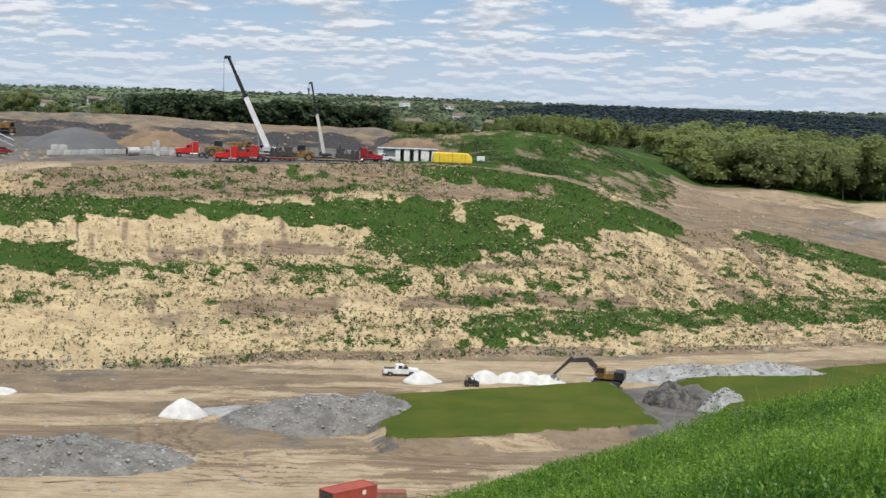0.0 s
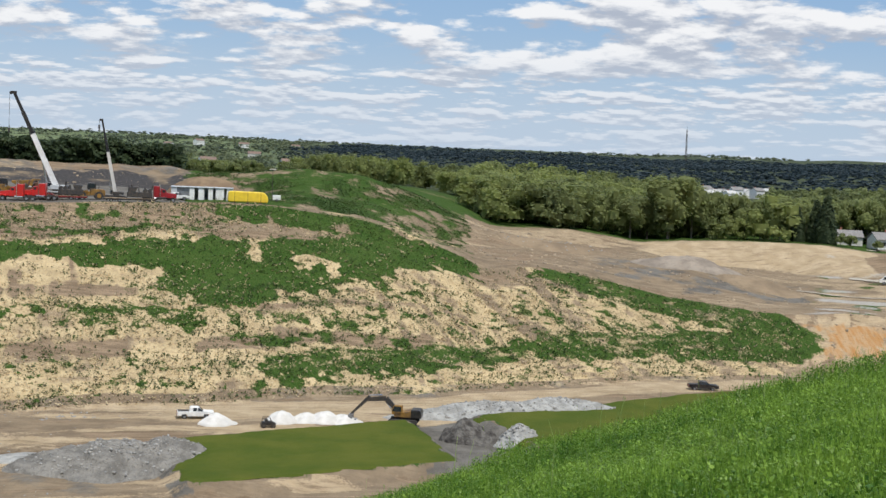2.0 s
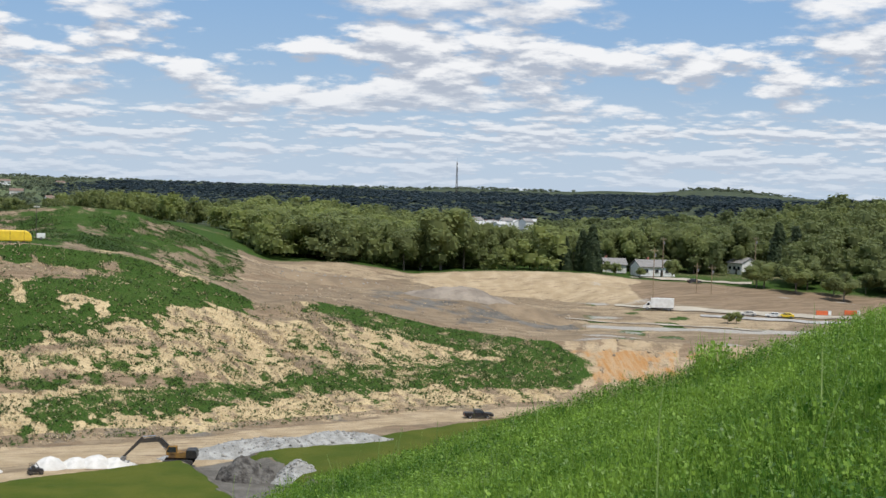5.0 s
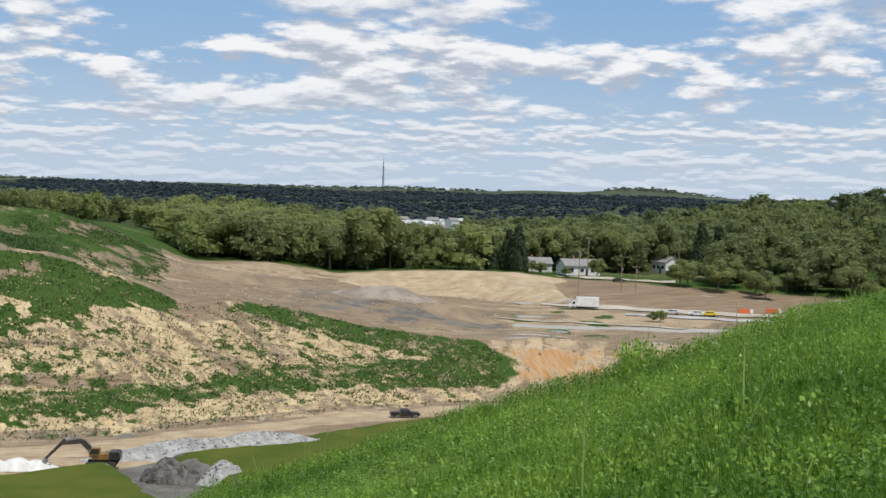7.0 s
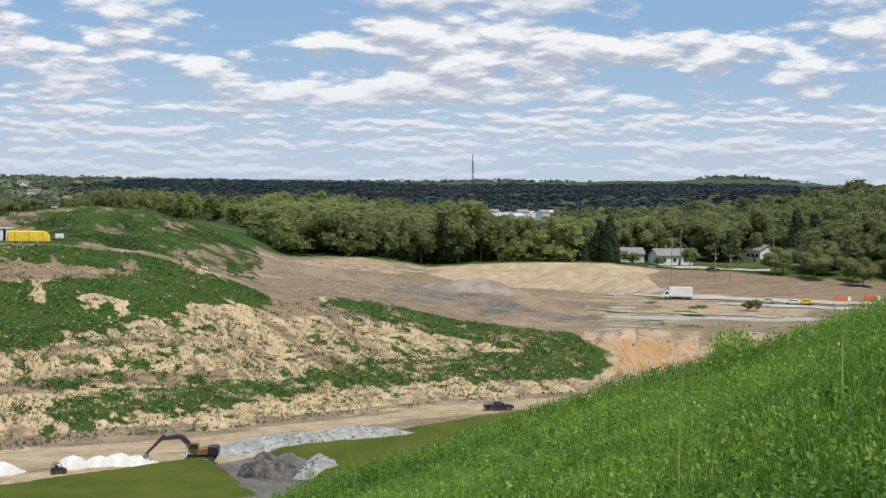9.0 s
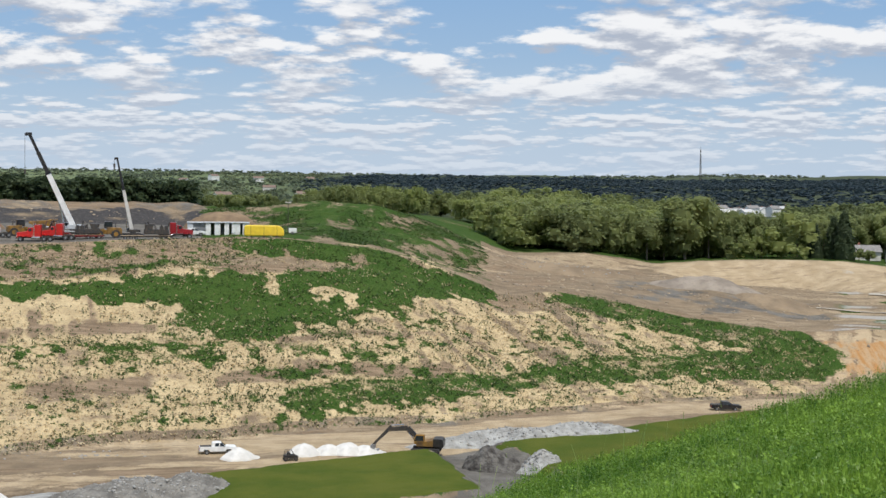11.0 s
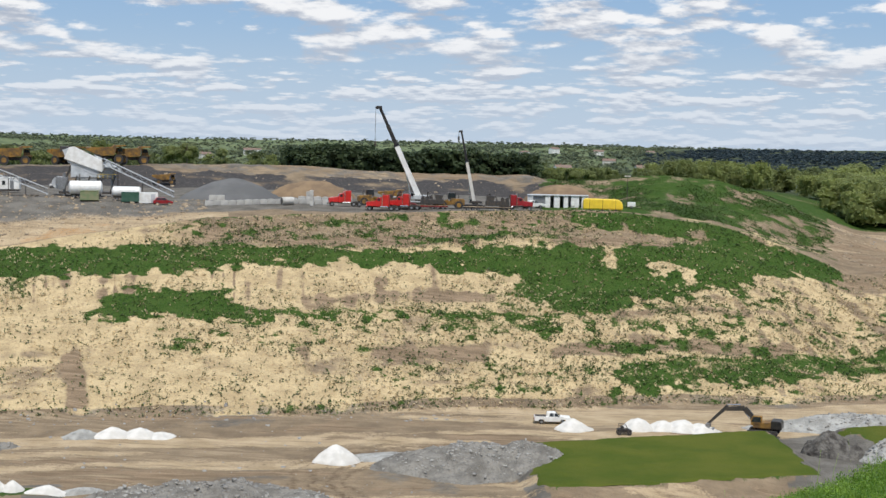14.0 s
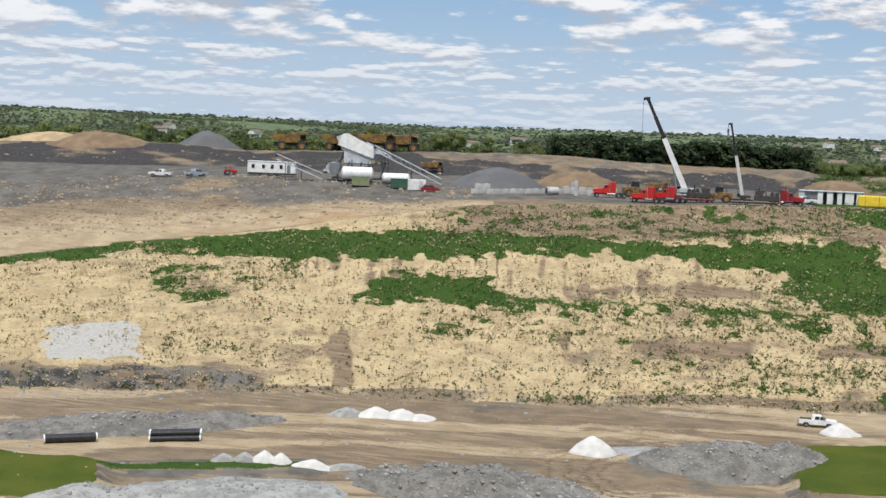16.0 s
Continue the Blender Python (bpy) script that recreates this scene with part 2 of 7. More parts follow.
def smooth(a, b, x):
    t = np.clip((x - a) / (b - a), 0, 1)
    return t * t * (3 - 2 * t)


BEAR = np.arange(-180, 180.01, 0.1)


def curve(knots, soft=7):
    """A smooth line over all bearings through (bearing, value) knots."""
    k = sorted(knots)
    v = np.interp(BEAR, [p[0] for p in k], [p[1] for p in k])
    w = np.hanning(soft + 2)[1:-1]
    return np.convolve(np.pad(v, soft, mode="edge"), w / w.sum(), "same")[soft:-soft]


def rise(knots):
    return np.tan(np.radians(curve(knots)))


# Each line of the plan: its distance from the camera and the slope of the sight line to it.
BROW = rise([(-180, 13), (-120, 10), (-80, 6), (-60, 2), (-39.5, -3.0), (-35.2, -4.3), (-29, -6.75), (-22.5, -8.85), (-16.9, -10.7), (-10.2, -12.8), (-5.5, -14.3), (1, -16.6), (8, -19), (20, -22), (45, -25), (90, -18), (130, 0), (180, 13)])
TOE = curve([(-42, 310), (-29, 306), (-25, 303), (-22.5, 296), (-17, 277), (-9.9, 254), (-7.7, 247), (-3.3, 242), (1.7, 232), (5, 232), (11, 223), (17.8, 223), (23.6, 225), (35, 230), (42, 234)], 31)
CREST_D = curve([(-42, 335), (-29, 335), (-25, 327), (-23.6, 322), (-21.5, 320), (-18, 322), (-12.5, 320), (-9.5, 312), (-1, 315), (7, 310), (18, 300), (28, 292), (42, 290)], 31)
CREST = rise([(-42, -5.4), (-29, -5.6), (-25, -5.5), (-23.4, -5.65), (-21.5, -5.68), (-17.9, -5.27), (-14.4, -4.59), (-12.5, -4.32), (-10.2, -4.45), (-9.5, -4.11), (-7.4, -3.28), (-5, -2.67), (-1, -2.2), (0.8, -2.16), (7.5, -2.42), (15.9, -2.85), (18.7, -3.24), (23.8, -4.06), (28.4, -4.69), (31.8, -4.98), (35, -5.38), (42, -6.0)])
PAD_D = curve([(-42, 360), (-28, 360), (-25, 365), (-22.6, 360), (-19, 372), (-13, 375), (-9, 370), (-5, 345), (-1, 322), (7, 317), (12, 322), (17.7, 325), (22, 332), (28, 340), (42, 345)], 31)
PAD = rise([(-42, -4.9), (-28, -4.9), (-25, -4.9), (-22.6, -4.9), (-19, -3.95), (-17, -3.95), (-13, -3.75), (-9, -3.5), (-5, -2.5), (-1, -2.16), (7.5, -2.36), (12, -2.22), (17.7, -2.27), (22.8, -1.98), (25, -1.93), (28.5, -2.05), (35, -2.6), (42, -2.8)])
BASE_D = curve([(-42, 390), (-33, 392), (-28, 400), (-25, 418), (-22, 428), (-13, 420), (-10, 385), (-3, 375), (2, 385), (5, 395), (42, 395)], 31)
BASE = rise([(-42, -4.35), (-33, -4.3), (-28, -4.15), (-25, -4.05), (-22, -3.95), (-19, -3.85), (-17, -3.5), (-13, -3.2), (-10, -2.9), (-7, -2.1), (-3, -1.5), (0, -1.8), (2, -1.8), (5, -1.62), (12, -1.58), (25, -1.5), (42, -1.5)])
BACK_D = curve([(-42, 455), (-10.6, 440), (-7, 402), (0, 402), (3, 425), (42, 432)], 21)
BACK = rise([(-42, -3.5), (-35, -3.5), (-30, -3.25), (-28, -3.1), (-25.8, -3.05), (-24, -2.85), (-21.4, -2.82), (-18, -3.0), (-16.7, -3.12), (-13.9, -2.8), (-10.6, -2.79), (-7.3, -1.53), (-5, -0.81), (-2.6, -0.66), (-0.3, -0.95), (1.2, -1.0), (2.7, -0.8), (7.6, -0.8), (12, -0.58), (17, -0.58), (22, -0.7), (25, -0.82), (29.6, -0.6), (35, -0.75), (42, -0.8)])
WOOD_Z = curve([(-42, 46), (-38.7, 44), (-32.8, 37), (-29, 24), (-26, 19), (-20.8, 14), (-18, 18), (-15, 24), (-9.7, 29), (-5, 29), (0, 22), (3, 27), (12, 30), (42, 30)], 31)
VALE_Z = curve([(-42, 40), (-30, 32), (-20, 27), (-8, 30), (0, 30), (10, 34), (42, 34)], 31)
RIDGE = rise([(-42, 0.30), (-30, 0.30), (-22, 0.25), (-12, 0.33), (-5, 0.28), (-1, 0.0), (6, -0.05), (20, 0.0), (42, 0.0)])
SKYLINE = rise([(-42, 0.45), (-33, 0.40), (-29.5, 0.80), (-28, 0.78), (-26.4, 0.36), (-20, 0.50), (-10, 0.42), (0, 0.45), (9, 0.52), (18, 0.44), (28, 0.55), (42, 0.7)])

WIDE = smooth(55, 100, np.abs(BEAR))


def settle(z, level=40.0):
    return z * (1 - WIDE) + level * WIDE


full = np.ones_like(BEAR)
STATION_D = [full * 0.01, full * 28.0, full * 100.0, TOE, CREST_D, PAD_D, BASE_D, BACK_D, full * 700, full * 1300, full * 2600, full * 4300, full * 4900]
STATION_Z = [full * (EYE - 1.6), EYE + 28 * BROW, settle(full * 0.0, 46), settle(full * 0.0), settle(EYE + CREST_D * CREST), settle(EYE + PAD_D * PAD), settle(EYE + BASE_D * BASE), settle(EYE + BACK_D * BACK), settle(WOOD_Z), settle(VALE_Z), settle(EYE + 2600 * RIDGE), settle(EYE + 4300 * SKYLINE), settle(EYE + 4900 * SKYLINE - 30)]


def stations(b):
    return [np.interp(b, BEAR, s) for s in STATION_D], [np.interp(b, BEAR, s) for s in STATION_Z]


def inside(x, y, corners, soft):
    """1 inside a convex polygon (corners anticlockwise), fading to 0 over soft metres outside."""
    d = np.full(np.shape(x), 1e9)
    n = len(corners)
    for i in range(n):
        (ax, ay), (bx, by) = corners[i], corners[(i + 1) % n]
        ln = math.hypot(bx - ax, by - ay)
        d = np.minimum(d, ((bx - ax) * (y - ay) - (by - ay) * (x - ax)) / ln)
    return smooth(-soft, 0, d), d


LAWN_A = [(-9.4, 197.0), (-4.5, 171.0), (30.0, 186.0), (27.0, 214.0)]
LAWN_B = [(40.0, 218.0), (45.0, 197.0), (120.0, 222.0), (120.0, 262.0)]
LAWN_D = [(-97.0, 147.0), (-95.5, 144.5), (-67.0, 161.0), (-68.5, 164.5)]
LAWN_C = [(-112.0, 150.0), (-104.0, 132.0), (-83.0, 133.0), (-90.0, 149.0)]


def polar(x, y):
    return np.degrees(np.arctan2(-x, y)), np.hypot(x, y)


def ground(x, y):
    """Height of the land at x, y."""
    x, y = np.asarray(x, float), np.asarray(y, float)
    b, d = polar(x, y)
    ds, zs = stations(b)
    z = zs[0] * 1.0
    for k in range(len(ds) - 1):
        t = np.clip((d - ds[k]) / (ds[k + 1] - ds[k]), 0, 1)
        if k == 3:  # the landfill's face has two faint benches
            t = t + 0.012 * np.sin(t * 6 * math.pi) * smooth(0, 0.1, t) * smooth(1, 0.9, t)
        z = np.where(d >= ds[k], zs[k] + (zs[k + 1] - zs[k]) * t, z)
    rough = smooth(90, 120, d) * smooth(900, 500, d)
    z = z + rough * (fbm(x, y, 14.0, 4, 3) * 0.5 + fbm(x, y, 3.0, 3, 9) * 0.16)
    z = z + smooth(8, 20, d) * smooth(110, 60, d) * fbm(x, y, 9.0, 3, 5) * 0.3
    z = z + smooth(395, 420, d) * smooth(500, 450, d) * (fbm(x, y, 7.0, 4, 21) * 0.7)
    z = z + smooth(800, 1400, d) * fbm(x, y, 700.0, 4, 11) * 26 * smooth(4600, 3300, d)
    for lawn, h in ((LAWN_A, 1.6), (LAWN_B, 1.6), (LAWN_C, 1.0), (LAWN_D, 0.4)):
        z = z + h * inside(x, y, lawn, 3.5)[0]
    return z


def gz(x, y):
    return float(ground(np.array([x]), np.array([y]))[0])


def at(bearing, d, lift=0.0):
    x, y = -d * math.sin(radians(bearing)), d * math.cos(radians(bearing))
    return x, y, gz(x, y) + lift


# Patches of the landfill's face: bearing, low and high edge (0 toe, 1 crest) at one end, the same at the other end, cover.
GREEN_BAND = [
    (40.0, 0.95, 1.04, 28.9, 0.93, 1.04, 0.9), (28.9, 0.93, 1.04, 22.3, 0.76, 1.0, 0.95), (22.3, 0.77, 0.94, 18.4, 0.70, 0.90, 0.95), (18.4, 0.70, 0.88, 11.0, 0.69, 0.785, 0.95),
    (11.0, 0.69, 0.785, 5.9, 0.66, 0.76, 0.9), (5.9, 0.66, 0.77, 0.0, 0.60, 0.78, 0.95), (2.9, 0.52, 0.70, 1.8, 0.42, 0.66, 0.85), (2.0, 0.42, 0.68, -0.9, 0.38, 0.68, 0.95),
    (-0.9, 0.45, 0.78, -3.3, 0.54, 0.84, 0.95), (-3.3, 0.54, 0.86, -6.4, 0.67, 0.97, 0.95), (-6.4, 0.67, 0.98, -9.6, 0.88, 1.03, 0.95), (0.5, 0.90, 1.03, -6.0, 0.92, 1.03, 0.85),
]
GREEN_LOW = [
    (28.9, 0.60, 0.84, 27.4, 0.58, 0.80, 0.7), (27.4, 0.54, 0.62, 26.0, 0.53, 0.62, 0.75), (20.7, 0.47, 0.50, 19.5, 0.46, 0.60, 0.9), (19.5, 0.46, 0.60, 15.5, 0.42, 0.62, 0.95),
    (15.5, 0.42, 0.58, 14.3, 0.41, 0.48, 0.8), (14.3, 0.41, 0.46, 10.9, 0.41, 0.45, 0.8), (10.9, 0.40, 0.44, 1.2, 0.365, 0.40, 0.75), (6.8, 0.345, 0.37, -7.0, 0.35, 0.38, 0.6),
    (-1.2, 0.05, 0.20, -9.7, 0.14, 0.30, 0.72), (-9.7, 0.15, 0.30, -18.1, 0.26, 0.54, 0.64), (-18.1, 0.24, 0.56, -23.8, 0.24, 0.70, 0.74),
]
GREEN_NOSE = [(-12.3, 0.93, 0.99, -13.4, 0.87, 1.02, 0.85), (-13.4, 0.86, 1.02, -18.1, 0.73, 1.04, 0.72), (-18.1, 0.72, 1.04, -23.9, 0.52, 1.02, 0.72)]
MIXED = [
    (17.7, 0.86, 1.03, 11.0, 0.79, 1.03, 0.8), (11.0, 0.79, 1.03, 0.0, 0.79, 1.03, 0.85), (1.0, 0.22, 0.47, -12.0, 0.25, 0.80, 0.72), (-12.0, 0.20, 0.86, -23.0, 0.25, 0.86, 0.75),
    (28.0, 0.60, 0.80, 23.0, 0.60, 0.76, 0.6), (14.0, 0.0, 0.06, -12.0, 0.0, 0.06, 0.7), (10.5, 0.06, 0.24, -2.0, 0.05, 0.22, 0.6), (18.0, 0.28, 0.44, 1.0, 0.26, 0.42, 0.65),
    (30.0, 0.20, 0.30, 22.0, 0.14, 0.26, 0.35), (-2.0, 0.02, 0.14, -22.0, 0.05, 0.30, 0.6), (4.0, 0.44, 0.62, 2.0, 0.40, 0.62, 0.5),
]
BROWN = [
    (13.0, 0.80, 0.87, 5.0, 0.785, 0.85, 0.85), (1.5, 0.77, 0.825, -4.2, 0.80, 0.84, 0.8), (8.2, 0.20, 0.275, 4.4, 0.20, 0.27, 0.8), (1.6, 0.215, 0.265, -8.1, 0.275, 0.335, 0.85),
    (-1.1, 0.37, 0.415, -7.1, 0.50, 0.53, 0.7), (21.45, 0.02, 0.305, 21.1, 0.02, 0.30, 1.0), (12.5, 0.26, 0.30, 11.8, 0.22, 0.30, 0.7), (9.0, 0.22, 0.29, 8.4, 0.22, 0.28, 0.7), (12.0, 0.47, 0.53, 4.0, 0.46, 0.53, 0.75),
]
ERODED = [(24.5, 0.62, 0.82, 11.0, 0.47, 0.69, 1.0), (11.0, 0.47, 0.69, 3.4, 0.45, 0.66, 1.0)]


def patch(b, v, rows, wob_b, wob_v):
    out = np.zeros_like(b)
    bb, vv = b + wob_b, v + wob_v
    for b0, lo0, hi0, b1, lo1, hi1, amount in rows:
        t = np.clip((b0 - bb) / (b0 - b1), 0, 1)
        lo, hi = lo0 + (lo1 - lo0) * t, hi0 + (hi1 - hi0) * t
        f = smooth(b1 - 0.4, b1, bb) * smooth(b0 + 0.4, b0, bb) * smooth(lo - 0.025, lo + 0.02, vv) * smooth(hi + 0.025, hi - 0.02, vv)
        out = np.maximum(out, f * amount)
    return out


def nose_edge(v):
    """Bearing at which the grassed face gives way to the bare cut."""
    return -22.5 - 1.25 * np.sin(np.pi * np.clip(v, 0, 1))


def covers(x, y):
    """Two sets of four cover weights at x, y."""
    b, d = polar(x, y)
    ds, zs = stations(b)
    n1, n2, n3 = fbm(x, y, 30.0, 4, 31), fbm(x, y, 8.0, 4, 41), fbm(x, y, 2.2, 3, 51)
    c = {k: np.zeros_like(b) for k in "grass straw brown clay gravel rock sand chips mix".split()}
    # near hill and its far side
    near = smooth(104, 98, d + n2 * 6)
    c["grass"] = np.maximum(c["grass"], near)
    # valley floor: tracks of bare earth, with gravel here and there
    floor = (d > 98) & (d < ds[3] + 1)
    ruts = fbm(b * 0.8 + n1 * 5, d * 2.2 + n1 * 12, 9.0, 5, 61)
    lanes = fbm(b * 0.35 + n1 * 3, d * 1.1 + n1 * 8, 16.0, 3, 66)
    c["sand"] = np.where(floor, np.clip(smooth(-0.12, 0.22, lanes + ruts * 0.7) * 0.9, 0, 1), c["sand"])
    c["brown"] = np.where(floor, smooth(0.08, 0.3, -ruts + n2 * 0.3) * 0.8, c["brown"])
    c["gravel"] = np.where(floor, smooth(0.14, 0.34, n1 + 0.3 * n2) * 0.55, c["gravel"])
    near_track = floor & (d < 168)
    c["sand"] = np.where(near_track, np.maximum(c["sand"], 0.88 + ruts * 0.9), c["sand"])
    toe_road = floor * smooth(16, 13, ds[3] - d + n2 * 2) * smooth(2, 4, ds[3] - d) * smooth(6, 0, b)
    c["sand"] = np.maximum(c["sand"], toe_road * (0.9 + ruts * 0.6))
    c["brown"] = c["brown"] * (1 - 0.8 * toe_road)
    # the face
    v = np.clip((d - ds[3]) / (ds[4] - ds[3]), -0.2, 1.2)
    face = (v > 0.0) & (v < 1.03)
    streak = fbm(b * 2.6 + n2 * 0.4, v * 5.0, 0.8, 3, 71)
    flat = fbm(b * 0.9, v * 46.0, 1.6, 4, 73)
    diag = fbm((b - 5.5 * v) * 2.2, v * 3.0, 0.9, 3, 72)
    wob_b, wob_v = n2 * 0.9 + flat * 0.8, n2 * 0.035 + flat * 0.03 + n3 * 0.07
    green = patch(b, v, GREEN_BAND + GREEN_LOW + GREEN_NOSE, wob_b, wob_v)
    island = patch(b, v, [(-2.4, 0.60, 0.73, -4.0, 0.62, 0.71, 1.0), (-5.2, 0.80, 0.90, -7.0, 0.82, 0.88, 0.6)], wob_b, wob_v)
    green = green * (1 - island * smooth(-0.25, 0.1, n3))
    brown = patch(b, v, BROWN, n2 * 0.5, n2 * 0.02 + n3 * 0.03)
    eroded = patch(b, v, ERODED, n2, n2 * 0.04)
    rightward = smooth(14, -4, b)
    diagonal = smooth(-3, -9, b)
    mottle = fbm(b * 0.9, v * 13.0, 0.26, 4, 75)
    mixed_green = patch(b, v, MIXED, n2 * 1.5, n2 * 0.05)
    green = np.maximum(green, mixed_green * smooth(-0.06, 0.2, mottle * 0.7 + flat * 0.6 + n3 * 0.5 + diag * diagonal * 0.7) * 0.6)
    c["mix"] = np.where(face, mixed_green, 0.0)
    green = green + n3 * 0.6 * smooth(0.05, 0.3, green) * smooth(1.0, 0.8, green) + np.maximum(n2 + flat * 0.6 - 0.08, 0) * (0.15 + 0.25 * rightward) * smooth(0.0, 0.15, v)
    c["grass"] = np.where(face, np.clip(green, 0, 1), c["grass"])
    c["straw"] = np.where(face, (0.72 + n2 * 0.35 + streak * 0.2 + flat * 0.45 + diag * diagonal * 0.8) * (1 - 0.5 * smooth(0.78, 0.86, v + n2 * 0.05) * smooth(20, 16, b)), c["straw"])
    gullies = fbm(b * 3.4 + n2 * 0.5, v * 2.2, 0.8, 3, 74)
    c["straw"] = np.where(face, c["straw"] + eroded * (0.15 + gullies * 1.1), c["straw"])
    c["brown"] = np.where(face, np.maximum(brown, np.maximum(smooth(0.16, 0.36, flat + streak * 0.12 + n1 * 0.3) * 0.65, smooth(0.84, 0.9, v + n2 * 0.06) * (0.4 + n2))), c["brown"])
    c["brown"] = np.where(face, np.maximum(c["brown"], eroded * smooth(0.02, 0.25, -gullies) * 0.75), c["brown"])
    c["straw"] = np.where(face, c["straw"] * (1 - 0.75 * brown), c["straw"])
    c["gravel"] = np.where(face & (v < 0.05), 0.35 + n2, c["gravel"])
    c["straw"] = np.where(face & (v < 0.045), 0.25 + n2, c["straw"])
    # right of the nose: the orange cut
    cut = smooth(0.3, -0.3, b + n2 * 1.3 - nose_edge(v)) * face
    for k in ("grass", "straw", "brown"):
        c[k] = c[k] * (1 - cut)
    gully = fbm(b * 3.0 + v * 2.0, v * 2.0, 0.9, 3, 85)
    c["clay"] = cut * smooth(0.25, 0.45, v + n2 * 0.2) * smooth(0.95, 0.75, v) * (0.52 + n3 + gully)
    c["sand"] = np.where(cut > 0.3, 0.5 + n2 * 0.5 + gully * 0.35, c["sand"])
    c["brown"] = np.where(cut > 0.3, smooth(0.05, 0.3, -gully + n3) * 0.7, c["brown"])
    c["gravel"] = np.where(cut > 0.3, smooth(0.75, 0.95, v + n2 * 0.3) * 0.4, c["gravel"])
    # left end: bare slope above the grass up to the pad
    up = (v >= 1.03) & (d < ds[5])
    c["sand"] = np.where(up & (b > 15), 0.7 * smooth(0.75, 0.3, (d - ds[4]) / (ds[5] - ds[4]) + n2 * 0.3) + n2 * 0.3, c["sand"])
    c["clay"] = np.where(up & (b > 17), smooth(0.0, 0.3, n2 + n1) * 0.5 * smooth(0.7, 0.3, (d - ds[4]) / (ds[5] - ds[4])), c["clay"])
    c["gravel"] = np.where(up, smooth(0.3, 0.7, (d - ds[4]) / np.maximum(ds[5] - ds[4], 1) + n1 * 0.6 + n2 * 0.3) * 0.85 * smooth(0, 2, b), c["gravel"])
    c["straw"] = np.where(up & (b < 1), 0.45 + n2 * 0.8, c["straw"])
    c["grass"] = np.where(up & (b < 1), smooth(-0.05, 0.15, n3 + n2 * 0.7) * 0.8, c["grass"])
    # pad: grey stone; rim: dark rock, brown top
    pad = (d >= ds[5]) & (d < ds[6] + 3) & (b > 1)
    c["gravel"] = np.where(pad, 0.8 + n2 * 0.3, c["gravel"])
    rim = (d >= ds[6] - 4) & (d < ds[6] + (ds[7] - ds[6]) * (0.62 + 0.3 * smooth(14, 20, b)) + n2 * 9) & (b > 1.5)
    c["rock"] = np.where(rim, 0.75 + n2 * 0.9, c["rock"])
    top = (d >= ds[6]) & (d < ds[7] + 25) & (b > 1.5) & ~rim
    c["brown"] = np.where(top, 0.42 + n2, c["brown"])
    c["gravel"] = np.where(top, 0.62 + n2 * 0.9 + n3 * 0.4, c["gravel"])
    c["grass"] = np.where(top, 0.0, c["grass"])
    # green hill behind the crest and the ground to its right
    hill = (d >= ds[5] - 8) & (d < ds[7] + 30) & (b < 2.2 + n2) & (b > -11)
    c["grass"] = np.where(hill, smooth(-10.9, -10.0, b + n2) * (0.68 + n2 * 0.8 + n3 * 0.7) * smooth(0.0, 0.2, (d - ds[5] + 8) / 60 + n2 * 0.2), c["grass"])
    c["straw"] = np.where(hill, 0.25 + n2, c["straw"])
    bare = (d >= ds[4] + 0.5) & (d < ds[7] + 2) & (b <= -9.5 + n2)
    along = fbm(b * 0.5, d * 0.9 + n1 * 10, 9.0, 4, 83)
    mound = smooth(-13.5, -15, b + n2 * 2) * smooth(-24, -22.5, b + n2) * smooth(330, 338, d + n2 * 14) * smooth(400, 380, d + n2 * 14)
    terrace = smooth(-22.5, -24, b + n2)
    for k in ("gravel", "brown", "sand", "grass", "straw"):
        c[k] = np.where(bare, 0.0, c[k])
    c["gravel"] = np.where(bare, np.maximum(mound * (0.34 + n2 * 1.2 + n3 * 0.5), terrace * smooth(0.05, 0.3, along) * 0.5), c["gravel"])
    c["chips"] = np.where(bare, terrace * smooth(-0.02, 0.25, along + n2 * 0.3) * 0.55, c["chips"])
    c["sand"] = np.where(bare, smooth(0.0, 0.3, -along + n1) * 0.55 * (1 - 0.5 * mound), c["sand"])
    c["brown"] = np.where(bare, smooth(0.1, 0.35, n2 + along * 0.5) * 0.7 * (1 - mound), c["brown"])
    c["grass"] = np.where(bare, smooth(0.25, 0.4, n2 + n1 * 0.3) * terrace * 0.7, c["grass"])
    bank = smooth(-2, 2, d - ds[6] + n2 * 8) * smooth(-16.0, -17.2, b + n2) * smooth(-26.2, -25.4, b + n2 * 1.5) * bare
    c["sand"] = np.maximum(c["sand"], bank * (0.9 + n2 * 0.3))
    for k in ("gravel", "brown", "grass"):
        c[k] = c[k] * (1 - bank)
    far_bank = smooth(-1, 3, d - ds[6] - 6 + n2 * 4) * smooth(-25.4, -26.2, b + n2 * 1.5) * bare
    c["brown"] = np.maximum(c["brown"], far_bank * 0.85)
    c["gravel"], c["grass"] = c["gravel"] * (1 - far_bank), c["grass"] * (1 - far_bank)
    # beyond: meadow under the woods
    c["grass"] = np.where((d > ds[7] + 3) & ~top, 0.75 + n1 * 0.5, c["grass"])
    c["brown"] = np.where(d > ds[7] + 3, 0.3 + n1, c["brown"])
    for lawn in (LAWN_A, LAWN_B, LAWN_C, LAWN_D):
        w, e = inside(x, y, lawn, 3.5)
        c["grass"] = np.where(w > 0.02, smooth(-0.8, 0.2, e + n3) * (0.85 + n2 * 0.2), c["grass"])
        for k in ("sand", "brown"):
            c[k] = np.where(e > -0.5, 0.0, c[k])
